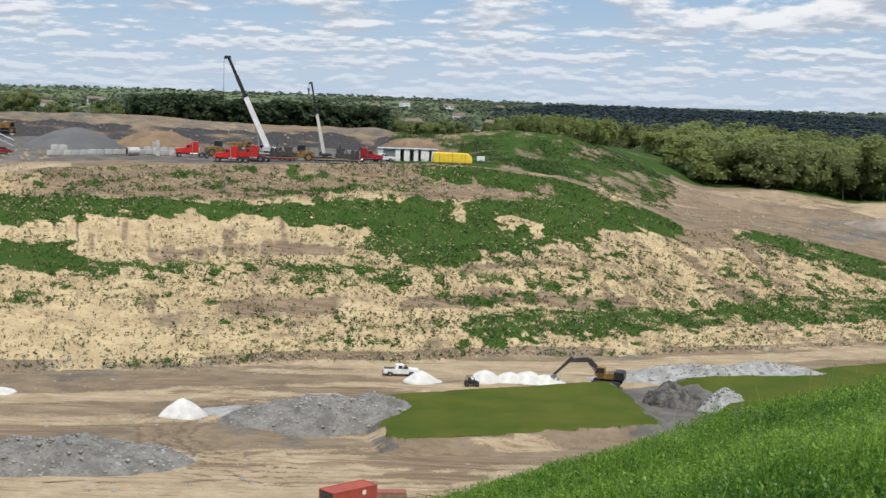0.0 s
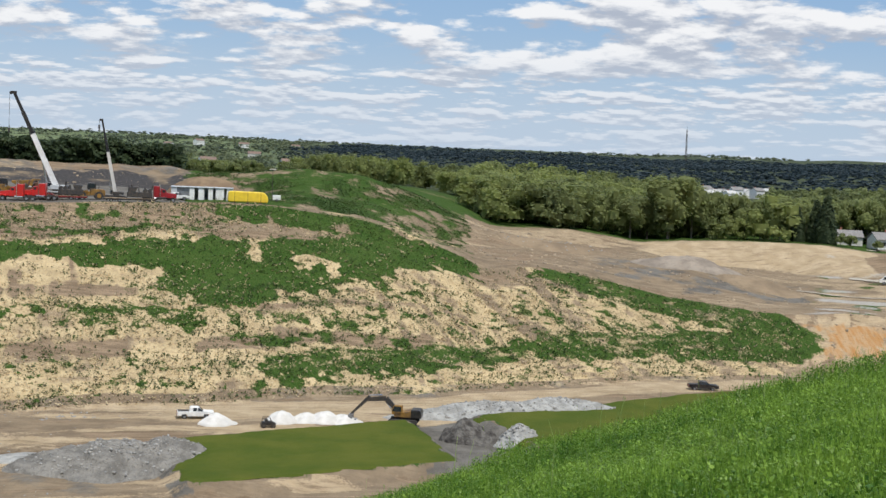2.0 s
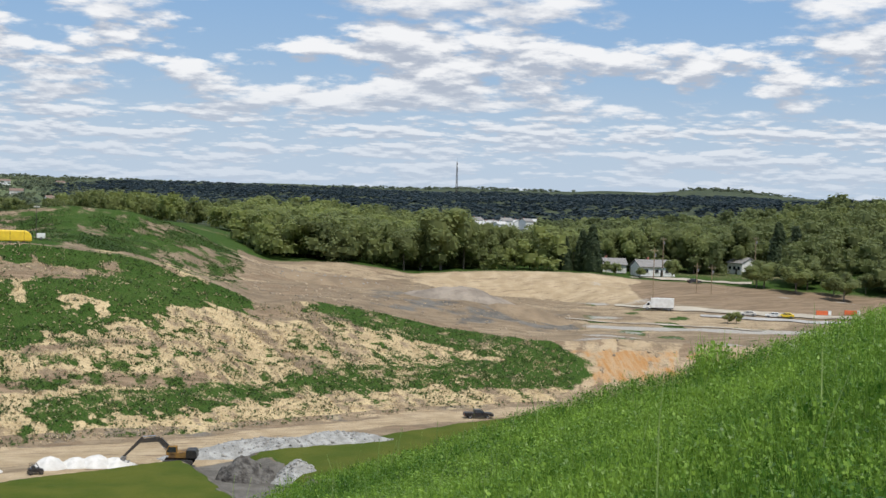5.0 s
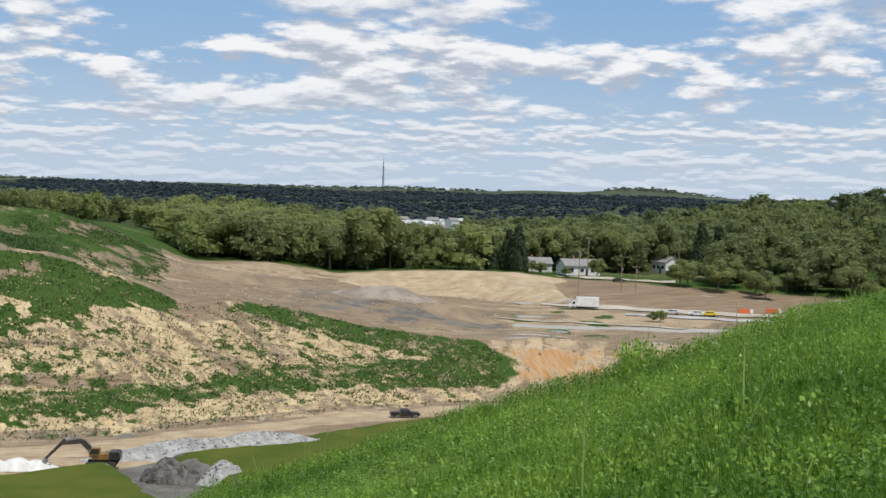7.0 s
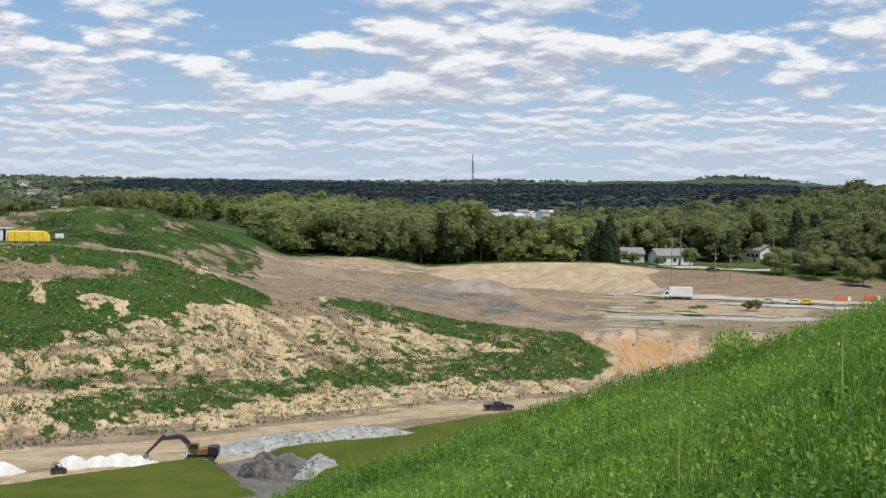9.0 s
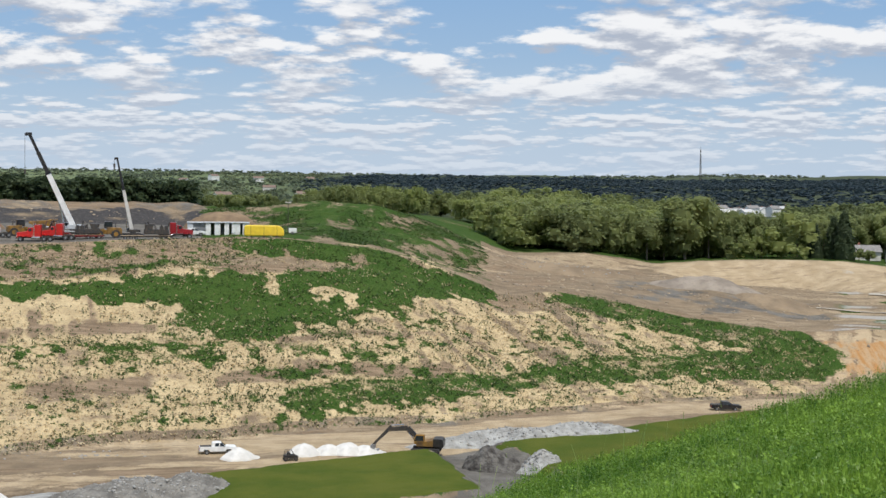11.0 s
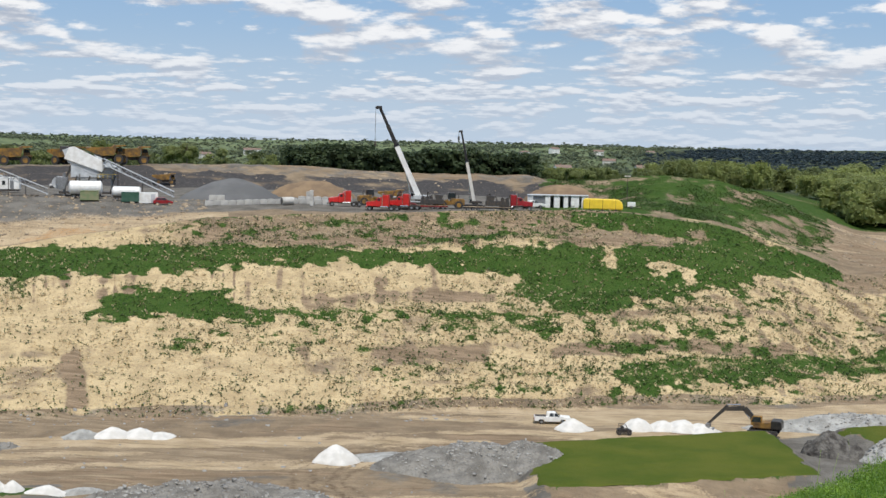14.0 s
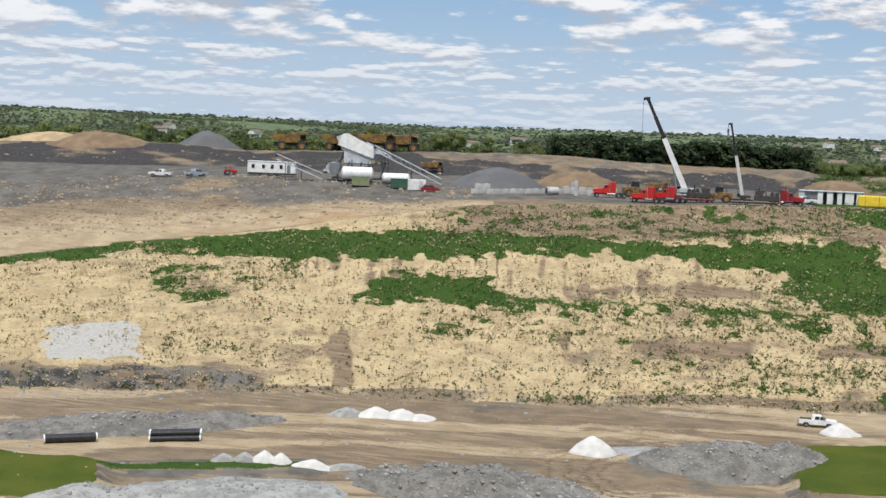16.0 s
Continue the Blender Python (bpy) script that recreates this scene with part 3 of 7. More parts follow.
        c["gravel"] = np.where(e > -0.5, 0.0, np.maximum(c["gravel"], smooth(0.02, 0.2, w) * ((x < -4) | (x > 26)) * 0.8))
    gap = inside(x, y, [(27.5, 214.0), (30.5, 183.0), (46.5, 195.0), (40.0, 221.0)], 2.0)[0] * (c["grass"] < 0.3)
    c["gravel"] = np.maximum(c["gravel"], gap * 0.95)
    c["sand"], c["brown"] = c["sand"] * (1 - gap), c["brown"] * (1 - gap)
    c["gravel"] = np.maximum(c["gravel"], inside(x, y, [(-16.0, 203.0), (-9.5, 197.0), (28.0, 214.5), (27.0, 219.5)], 1.0)[0] * (0.75 + n2) * (c["grass"] < 0.3))
    # stone apron low on the face
    apron = smooth(29.4, 29.8, b + n3 * 0.5) * smooth(33.4, 33.0, b + n3 * 0.5) * smooth(239.5, 241.5, d + n3 * 2) * smooth(254.5, 252.5, d + n3 * 2)
    c["chips"] = np.maximum(c["chips"], apron)
    ledge = smooth(22, 27, b + n2 * 4) * smooth(-0.02, 0.02, v) * smooth(0.17, 0.10, v + n2 * 0.08)
    c["straw"], c["grass"] = c["straw"] * (1 - ledge), c["grass"] * (1 - ledge)
    c["gravel"] = np.maximum(c["gravel"], ledge * (0.7 + n2))
    c["rock"] = np.maximum(c["rock"], ledge * smooth(0.0, 0.25, n3 + n2 * 0.6) * 0.9)
    return c


def fill(mesh, verts, faces, k):
    """Fill a mesh quickly with faces of k corners."""
    verts, faces = np.asarray(verts, np.float32), np.asarray(faces, np.int32)
    mesh.vertices.add(len(verts))
    mesh.vertices.foreach_set("co", verts.ravel())
    mesh.loops.add(faces.size)
    mesh.loops.foreach_set("vertex_index", faces.ravel())
    mesh.polygons.add(len(faces))
    mesh.polygons.foreach_set("loop_start", np.arange(0, faces.size, k, dtype=np.int32))
    mesh.update(calc_edges=True)
    return mesh


def build_ground():
    fan = np.concatenate([np.arange(-180, -42, 3.0), np.arange(-42, 40, 0.15), np.arange(40, 180, 3.5)])
    rows = [8, 12, 90, 125, 26, 28, 26, 18, 14, 22, 20, 5]
    ds, _ = stations(fan)
    lines = []
    for k, n in enumerate(rows):
        t = np.arange(n) / n
        lines += [ds[k] + (ds[k + 1] - ds[k]) * q for q in t]
    lines.append(ds[-1])
    d = np.array(lines)
    b = np.broadcast_to(np.radians(fan), d.shape)
    x, y = -d * np.sin(b), d * np.cos(b)
    z = ground(x, y)
    r, c = d.shape
    i = np.arange(r * c).reshape(r, c)
    nxt = np.roll(i, -1, axis=1)
    quads = np.stack([i[:-1], i[1:], nxt[1:], nxt[:-1]], -1).reshape(-1, 4)
    verts = np.stack([x.ravel(), y.ravel(), z.ravel()], -1)
    mesh = fill(bpy.data.meshes.new("ground"), verts, quads, 4)
    cov = covers(x.ravel(), y.ravel())
    for name, keys in (("cover_a", ("grass", "straw", "brown", "clay")), ("cover_b", ("gravel", "rock", "sand", "chips"))):
        att = mesh.attributes.new(name, "FLOAT_COLOR", "POINT")
        att.data.foreach_set("color", np.clip(np.stack([cov[k] for k in keys], -1), 0, 1).astype(np.float32).ravel())
    att = mesh.attributes.new("forest", "FLOAT", "POINT")
    open_field = smooth(0.2, 0.3, fbm(x, y, 260.0, 3, 44)) * (np.degrees(b) > -2) * 0.7
    att.data.foreach_set("value", ((1 - open_field) * smooth(520, 640, d)).astype(np.float32).ravel())
    att = mesh.attributes.new("vale", "FLOAT", "POINT")
    att.data.foreach_set("value", (smooth(-5, 1, np.degrees(b)) * smooth(700, 1000, d)).astype(np.float32).ravel())
    mesh.polygons.foreach_set("use_smooth", np.ones(len(quads), bool))
    mesh.materials.append(GROUND)
    ob = new("ground", mesh)
    return tagged(ob, "quarry floor, grassed landfill slope and far hills", "ground", kind="structure")


build_ground()


def lawn_sheet(name, corners):
    """Mown turf laid over a raised bed, with an uneven edge."""
    n = 70
    u, v = np.meshgrid(np.linspace(0, 1, n), np.linspace(0, 1, n), indexing="ij")
    p = [np.array(c) for c in corners]
    wob = fbm(u * 40, v * 40, 4.0, 3, 15)
    uu, vv = u + (u - 0.5) * 0.03 * (1 + wob), v + (v - 0.5) * 0.05 * (1 + 2 * wob)
    xy = (p[0][None, None] * ((1 - uu) * (1 - vv))[..., None] + p[1] * (uu * (1 - vv))[..., None] + p[2] * (uu * vv)[..., None] + p[3] * ((1 - uu) * vv)[..., None])
    x, y = xy[..., 0], xy[..., 1]
    z = ground(x, y) + 0.07 + 0.08 * fbm(x, y, 1.2, 3, 16) - 0.15 * (np.maximum(np.abs(u - 0.5), np.abs(v - 0.5)) > 0.495)
    i = np.arange(n * n).reshape(n, n)
    q = np.stack([i[:-1, :-1], i[1:, :-1], i[1:, 1:], i[:-1, 1:]], -1).reshape(-1, 4)
    mesh = fill(bpy.data.meshes.new(name), np.stack([x, y, z], -1).reshape(-1, 3), q, 4)
    mesh.polygons.foreach_set("use_smooth", np.ones(len(q), bool))
    mesh.materials.append(TURF)
    return tagged(new(name, mesh), "flat olive green turf", "lawn", kind="structure")


lawn_sheet("lawn_1", LAWN_A)
lawn_sheet("lawn_2", LAWN_B)
lawn_sheet("lawn_3", LAWN_C)


# ---- plants ----
def cube_sphere(n=1):
    """Quads of a rounded cube: verts and faces."""
    verts, faces = [], []
    for axis in range(3):
        for side in (-1, 1):
            o = len(verts)
            for i in range(n + 1):
                for j in range(n + 1):
                    p = [0, 0, 0]
                    p[axis], p[(axis + 1) % 3], p[(axis + 2) % 3] = side, (2 * i / n - 1) * side, 2 * j / n - 1
                    v = np.array(p, float)
                    verts.append(v / np.linalg.norm(v))
            for i in range(n):
                for j in range(n):
                    a = o + i * (n + 1) + j
                    faces.append((a, a + n + 1, a + n + 2, a + 1))
    return np.array(verts), np.array(faces)


def leaf_quads(rng, points, normals, size, jitter=0.45):
    """Small quads at points, facing roughly along the normals."""
    n = len(points)
    nn = normals + rng.normal(0, jitter, (n, 3))
    nn /= np.linalg.norm(nn, axis=1)[:, None] + 1e-9
    u = np.cross(nn, rng.normal(0, 1, (n, 3)))
    u /= np.linalg.norm(u, axis=1)[:, None] + 1e-9
    w = np.cross(nn, u)
    s = size * rng.uniform(0.6, 1.3, (n, 1))
    v = np.stack([points - u * s, points - w * s * 0.7, points + u * s, points + w * s * 0.7], 1).reshape(-1, 3)
    return v, np.arange(4 * n).reshape(-1, 4)


def crown(rng, lobes=6, leaves=200, leaf=0.06, core=1, tall=1.0, pointed=False, base=0.2):
    """A crown in a unit-high tree: lobes with leaf clumps on them."""
    V, F, o = [], [], 0
    cv, cf = cube_sphere(core)
    for k in range(lobes):
        if pointed:
            h = 0.1 + 0.85 * k / lobes
            c, r = np.array([rng.normal(0, 0.015), rng.normal(0, 0.015), h]), np.array([1, 1, 1.6]) * (0.24 * (1 - h) + 0.03)
        else:
            a = rng.uniform(0, 6.28)
            h = rng.uniform(base, 0.85)
            q = 0.25 * math.sqrt(max(0.1, 1 - ((h - 0.52) / 0.42) ** 2)) * rng.uniform(0.5, 1.1)
            c, r = np.array([q * math.cos(a), q * math.sin(a), h]), rng.uniform(0.11, 0.2, 3) * (1, 1, 0.85 * tall)
        V.append(cv * r * rng.uniform(0.78, 0.95, (len(cv), 1)) + c)
        F.append(cf + o)
        o += len(cv)
        n = leaves // lobes
        dirs = rng.normal(0, 1, (n, 3))
        dirs /= np.linalg.norm(dirs, axis=1)[:, None]
        lv, lf = leaf_quads(rng, c + dirs * r * rng.uniform(0.85, 1.18, (n, 1)), dirs + (0, 0, 0.8), leaf, 0.35)
        V.append(lv)
        F.append(lf + o)
        o += len(lv)
    return np.concatenate(V), np.concatenate(F)


def scatter(name, rng, kinds, xs, ys, heights, widths, material, label, category, tints, sink=0.0, base=None):
    """One object of many plants."""
    zs = (ground(xs, ys) if base is None else base) - sink
    V, F, T, o = [], [], [], 0
    which = rng.integers(0, len(kinds), len(xs))
    for k, (kv, kf) in enumerate(kinds):
        idx = np.nonzero(which == k)[0]
        if len(idx) == 0:
            continue
        a = rng.uniform(0, 6.28, len(idx))
        ca, sa = np.cos(a)[:, None], np.sin(a)[:, None]
        w, h = widths[idx][:, None], heights[idx][:, None]
        px = (kv[None, :, 0] * ca - kv[None, :, 1] * sa) * w + xs[idx][:, None]
        py = (kv[None, :, 0] * sa + kv[None, :, 1] * ca) * w + ys[idx][:, None]
        pz = kv[None, :, 2] * h + zs[idx][:, None]
        V.append(np.stack([px, py, pz], -1).reshape(-1, 3))
        F.append((kf[None] + (np.arange(len(idx)) * len(kv))[:, None, None] + o).reshape(-1, kf.shape[1]))
        T.append(np.repeat(tints[idx], len(kv)))
        o += len(kv) * len(idx)
    mesh = fill(bpy.data.meshes.new(name), np.concatenate(V), np.concatenate(F), F[0].shape[1])
    att = mesh.attributes.new("tint", "FLOAT", "POINT")
    att.data.foreach_set("value", np.concatenate(T).astype(np.float32))
    mesh.materials.append(material)
    return tagged(new(name, mesh), label, category, kind="stuff")


def spread(rng, n, b0, b1, d0, d1):
    """n places between two bearings and two distances."""
    b = np.radians(rng.uniform(b0, b1, n))
    d = np.sqrt(rng.uniform(d0 ** 2, d1 ** 2, n))
    return -d * np.sin(b), d * np.cos(b)


def woods():
    rng = np.random.default_rng(4)
    fine = [crown(rng, 10, 330, 0.034) for _ in range(7)]
    kinds = [crown(rng, 7, 120, 0.055) for _ in range(6)]
    for name, plots in (("woodland", ((800, -44, -10, 462, 640), (360, -14, 2, 445, 640))), ("woodland_behind", ((380, -44, -3, 640, 900), (420, 0, 44, 520, 900)))):
        xy = [spread(rng, *p) for p in plots]
        x, y = np.concatenate([p[0] for p in xy]), np.concatenate([p[1] for p in xy])
        b, d = polar(x, y)
        keep = ~((b < -23.5) & (b > -32) & (d < 500)) & (d > np.interp(b, BEAR, BACK_D) + 12) & ~((b > -9.5) & (b < 2.4) & (d < 560))
        x, y, b = x[keep], y[keep], b[keep]
        h = rng.uniform(12, 18, len(x)) * np.where(b > 0, 0.72, np.where(b > -10, 0.8, np.where((b < -17.9) & (b > -21.8), 0.76, 1.0)))
        t = np.clip(0.5 + fbm(x, y, 60.0, 3, 5) * 1.2 + rng.normal(0, 0.25, len(x)) - 0.4 * smooth(-22, -27, b), 0, 1)
        scatter(name, rng, fine if name == "woodland" else kinds, x, y, h, h * rng.uniform(0.95, 1.35, len(x)), LEAF_SPRING, "spring green deciduous woodland behind the quarry", "woodland", t, 1.0)
    x, y = spread(rng, 230, 2.4, 12.6, 462, 520)
    h = rng.uniform(8.5, 11.5, len(x))
    scatter("dense_wood", rng, kinds, x, y, h, h * 1.3, LEAF_MID, "dense dark green wood behind the quarry rim", "woodland", rng.uniform(0.1, 0.7, len(x)), 1.0)
    kinds = [crown(rng, 2, 10, 0.14) for _ in range(6)]
    x, y = spread(rng, 13000, -8, 38, 900, 3600)
    b, d = polar(x, y)
    keep = (fbm(x, y, 220.0, 3, 8) > -0.1) & (b > -3 + 5 * fbm(x, y, 300.0, 2, 19))
    x, y = x[keep], y[keep]
    h = rng.uniform(7, 13, len(x))
    t = np.clip(0.5 + fbm(x, y, 200.0, 3, 15) * 1.5 + rng.normal(0, 0.2, len(x)), 0, 1)
    scatter("far_woods", rng, kinds, x, y, h, h * 1.7, LEAF_FAR_HAZED, "far wooded hills with open fields between", "woodland", t, 2.0)
    x, y = spread(rng, 1500, -41, -4, 930, 1150)
    b, d = polar(x, y)
    x, y = x[(b > -17.9) | (b < -21.8)], y[(b > -17.9) | (b < -21.8)]
    h = rng.uniform(9, 14, len(x))
    scatter("valley_woods", rng, kinds, x, y, h, h * 1.4, LEAF_SPRING, "green woods round the far village", "woodland", rng.uniform(0, 0.6, len(x)), 2.0)
    # ridge under cloud: its shadow lies in the leaf colour, nothing casts it
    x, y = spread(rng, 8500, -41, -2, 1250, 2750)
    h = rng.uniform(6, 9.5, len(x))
    scatter("dark_woods", rng, kinds, x, y, h, h * 3.0, LEAF_SHADOWED, "wooded ridge in the distance, cloud shadow and haze put into its colour", "woodland", np.clip(0.3 + fbm(x, y, 150.0, 3, 23) + rng.normal(0, 0.15, len(x)), 0, 1), 1.5)
    x, y = spread(rng, 2800, -44, 44, 3500, 4350)
    h = rng.uniform(9, 16, len(x))
    scatter("skyline_woods", rng, kinds, x, y, h, h * 2.2, LEAF_FAR_HAZED, "wooded hills along the skyline", "woodland", rng.uniform(0, 0.5, len(x)), 4.0)


woods()


def tree_kind(rng, tall, pointed=False):
    """A tree of unit height with its trunk, limbs and crown."""
    t = tagged(new("tree"), "tall deciduous tree in light spring leaf" if not pointed else "dark pointed conifer at the wood's edge", "tree", "trees at the wood's edge")
    bm = bmesh.new()

    def limb(p, q, r, r2):
        p, q = Vector(p), Vector(q)
        turn = (q - p).to_track_quat("Z", "Y").to_matrix().to_4x4()
        bmesh.ops.create_cone(bm, cap_ends=True, segments=7, radius1=r, radius2=r2, depth=(q - p).length, matrix=Matrix.Translation((p + q) / 2) @ turn)

    limb((0, 0, -0.03), (0.01, 0, 0.5), 0.019, 0.012)
    limb((0.01, 0, 0.5), (0, 0.01, 0.9), 0.012, 0.003)
    if not pointed:
        for k in range(7):
            a, h = k * 0.9 + rng.uniform(0, 0.5), rng.uniform(0.25, 0.55)
            limb((0.005, 0, h), (0.2 * math.cos(a), 0.2 * math.sin(a), h + rng.uniform(0.12, 0.28)), 0.008, 0.002)
    mesh = bpy.data.meshes.new("trunk")
    bm.to_mesh(mesh)
    bm.free()
    mesh.materials.append(BARK)
    tr = new("trunk", mesh)
    tr.parent = t
    v, f = crown(rng, 9 if pointed else 12, 1300, 0.026, 2, tall, pointed, 0.4)
    mesh = fill(bpy.data.meshes.new("crown"), v, f, 4)
    att = mesh.attributes.new("tint", "FLOAT", "POINT")
    att.data.foreach_set("value", np.full(len(v), 0.3 if pointed else 0.5, np.float32))
    mesh.materials.append(LEAF_MID if pointed else LEAF_SPRING)
    cr = new("crown", mesh)
    cr.parent = t
    return t


def edge_trees():
    rng = np.random.default_rng(21)
    kinds = [tree_kind(rng, rng.uniform(0.9, 1.3)) for _ in range(5)] + [tree_kind(rng, 1.0, True) for _ in range(2)]
    used = set()

    def plant(k, b, d, h, w=1.0):
        x, y, z = at(b, d, -0.2)
        m = pose(x, y, z, 0, 0, rng.uniform(0, 360))
        if k in used:
            t = copy_thing(kinds[k], m)
        else:
            t = kinds[k]
            t.matrix_basis = m
            used.add(k)
        t.scale = (h * w, h * w, h)

    plant(0, -17.75, 466, 23.5, 1.15)
    plant(1, -16.9, 470, 18)
    plant(2, -18.7, 472, 19)
    for k, (b, d, h) in enumerate(((-24.0, 468, 17), (-23.6, 472, 15), (-31.5, 500, 20), (-32.2, 505, 18), (-22.9, 470, 12))):
        plant(5 + k % 2, b, d, h, 1.0)
    for b in np.arange(-16.2, -11.0, 0.75):
        plant(int(rng.integers(0, 5)), b + rng.uniform(-0.2, 0.2), 462 + rng.uniform(0, 20), rng.uniform(11, 16), 1.15)
    for b in np.arange(-23.4, -19.2, 0.5):
        plant(int(rng.integers(0, 5)), b + rng.uniform(-0.2, 0.2), 472 + rng.uniform(0, 14), rng.uniform(13, 18), 0.9)
    for b in np.arange(-30.0, -24.4, 0.62):
        plant(int(rng.integers(0, 5)), b + rng.uniform(-0.2, 0.2), 500 + rng.uniform(0, 22), rng.uniform(14, 20), 1.0)
    for b in np.arange(-40.0, -30.4, 0.8):
        plant(int(rng.integers(0, 5)), b + rng.uniform(-0.3, 0.3), 446 + rng.uniform(0, 26), rng.uniform(7, 12), 1.4)
    for b, d, h in ((-24.6, 463, 5.0), (-25.0, 466, 4.5), (-29.6, 374, 3.2), (-29.95, 373, 3.6), (-27.3, 470, 7.0), (-26.0, 468, 4.0)):
        plant(int(rng.integers(0, 5)), b, d, h, 1.3)
    for b, d, h in ((0.2, 440, 5), (-0.6, 442, 5.5), (0.9, 445, 6), (16.8, 470, 9), (17.4, 480, 8)):
        plant(int(rng.integers(0, 5)), b, d, h, 1.4)


edge_trees()


def meadow():
    rng = np.random.default_rng(9)

    def clump(stems, leaves):
        pts = rng.normal(0, 0.16, (leaves, 3)) * (1, 1, 0)
        pts[:, 2] = rng.uniform(0.15, 1.0, leaves) ** 0.7
        v, f = leaf_quads(rng, pts, np.tile((0, 0, 0.9), (leaves, 1)), 0.068, 0.95)
        vs, fs, o = [v], [f], len(v)
        for _ in range(stems):
            p, q = rng.normal(0, 0.12, 3) * (1, 1, 0), rng.normal(0, 0.25, 3) * (1, 1, 0) + (0, 0, rng.uniform(0.8, 1.35))
            s = np.array((0.012, 0.008, 0))
            vs.append(np.array([p - s, p + s, q + s * 0.3, q - s * 0.3]))
            fs.append(np.arange(4)[None] + o)
            o += 4
        return np.concatenate(vs), np.concatenate(fs)

    kinds = [clump(3, 12) for _ in range(8)]
    x1, y1 = spread(rng, 11500, -43, -13, 6.5, 16)
    x2, y2 = spread(rng, 17000, -43, 3, 16, 32)
    x3, y3 = spread(rng, 2200, -13, 3, 11.5, 16)
    x, y = np.concatenate([x1, x2, x3]), np.concatenate([y1, y2, y3])
    h = rng.uniform(0.16, 0.34, len(x)) * (1 + fbm(x, y, 3.0, 3, 2) * 0.9)
    t = np.clip(0.42 + fbm(x, y, 2.5, 4, 6) * 0.9 + rng.normal(0, 0.36, len(x)), 0, 1)
    stems = []
    for _ in range(5):
        q = np.array((rng.normal(0, 0.16), rng.normal(0, 0.16), 1.0))
        s = np.array((0.006, 0.004, 0))
        mid = q * 0.55 * (0.7, 0.7, 1)
        sv = np.array([-s, s, mid + s, mid - s, mid - s, mid + s, q + s * 0.4, q - s * 0.4])
        hv, hf = leaf_quads(rng, q * rng.uniform(0.86, 1.0, (7, 1)), rng.normal(0, 1, (7, 3)), 0.014)
        stems.append((np.concatenate([sv, hv]), np.concatenate([np.array([[0, 1, 2, 3], [4, 5, 6, 7]]), hf + 8])))
    sx, sy = spread(rng, 150, -42, 2, 9, 31)
    sh = rng.uniform(0.4, 0.95, len(sx))
    bx, by = spread(rng, 60, -29.8, -28.3, 25, 28)
    bh = rng.uniform(0.35, 0.8, len(bx))
    scatter("brow_weeds", rng, kinds, bx, by, bh, bh * 0.9, MEADOW, "pale green weeds standing on the brow", "weeds", rng.uniform(0.4, 1, len(bx)), 0.02)
    scatter("tall_grass_stems", rng, stems, sx, sy, sh, sh, STRAW_GREEN, "tall pale grass stems above the clover", "grass", rng.uniform(0, 1, len(sx)), 0.02)
    scatter("meadow_grass", rng, kinds, x, y, h, rng.uniform(0.22, 0.45, len(x)), MEADOW, "lush green clover and grass on the near hillside", "grass", t, 0.03)


meadow()


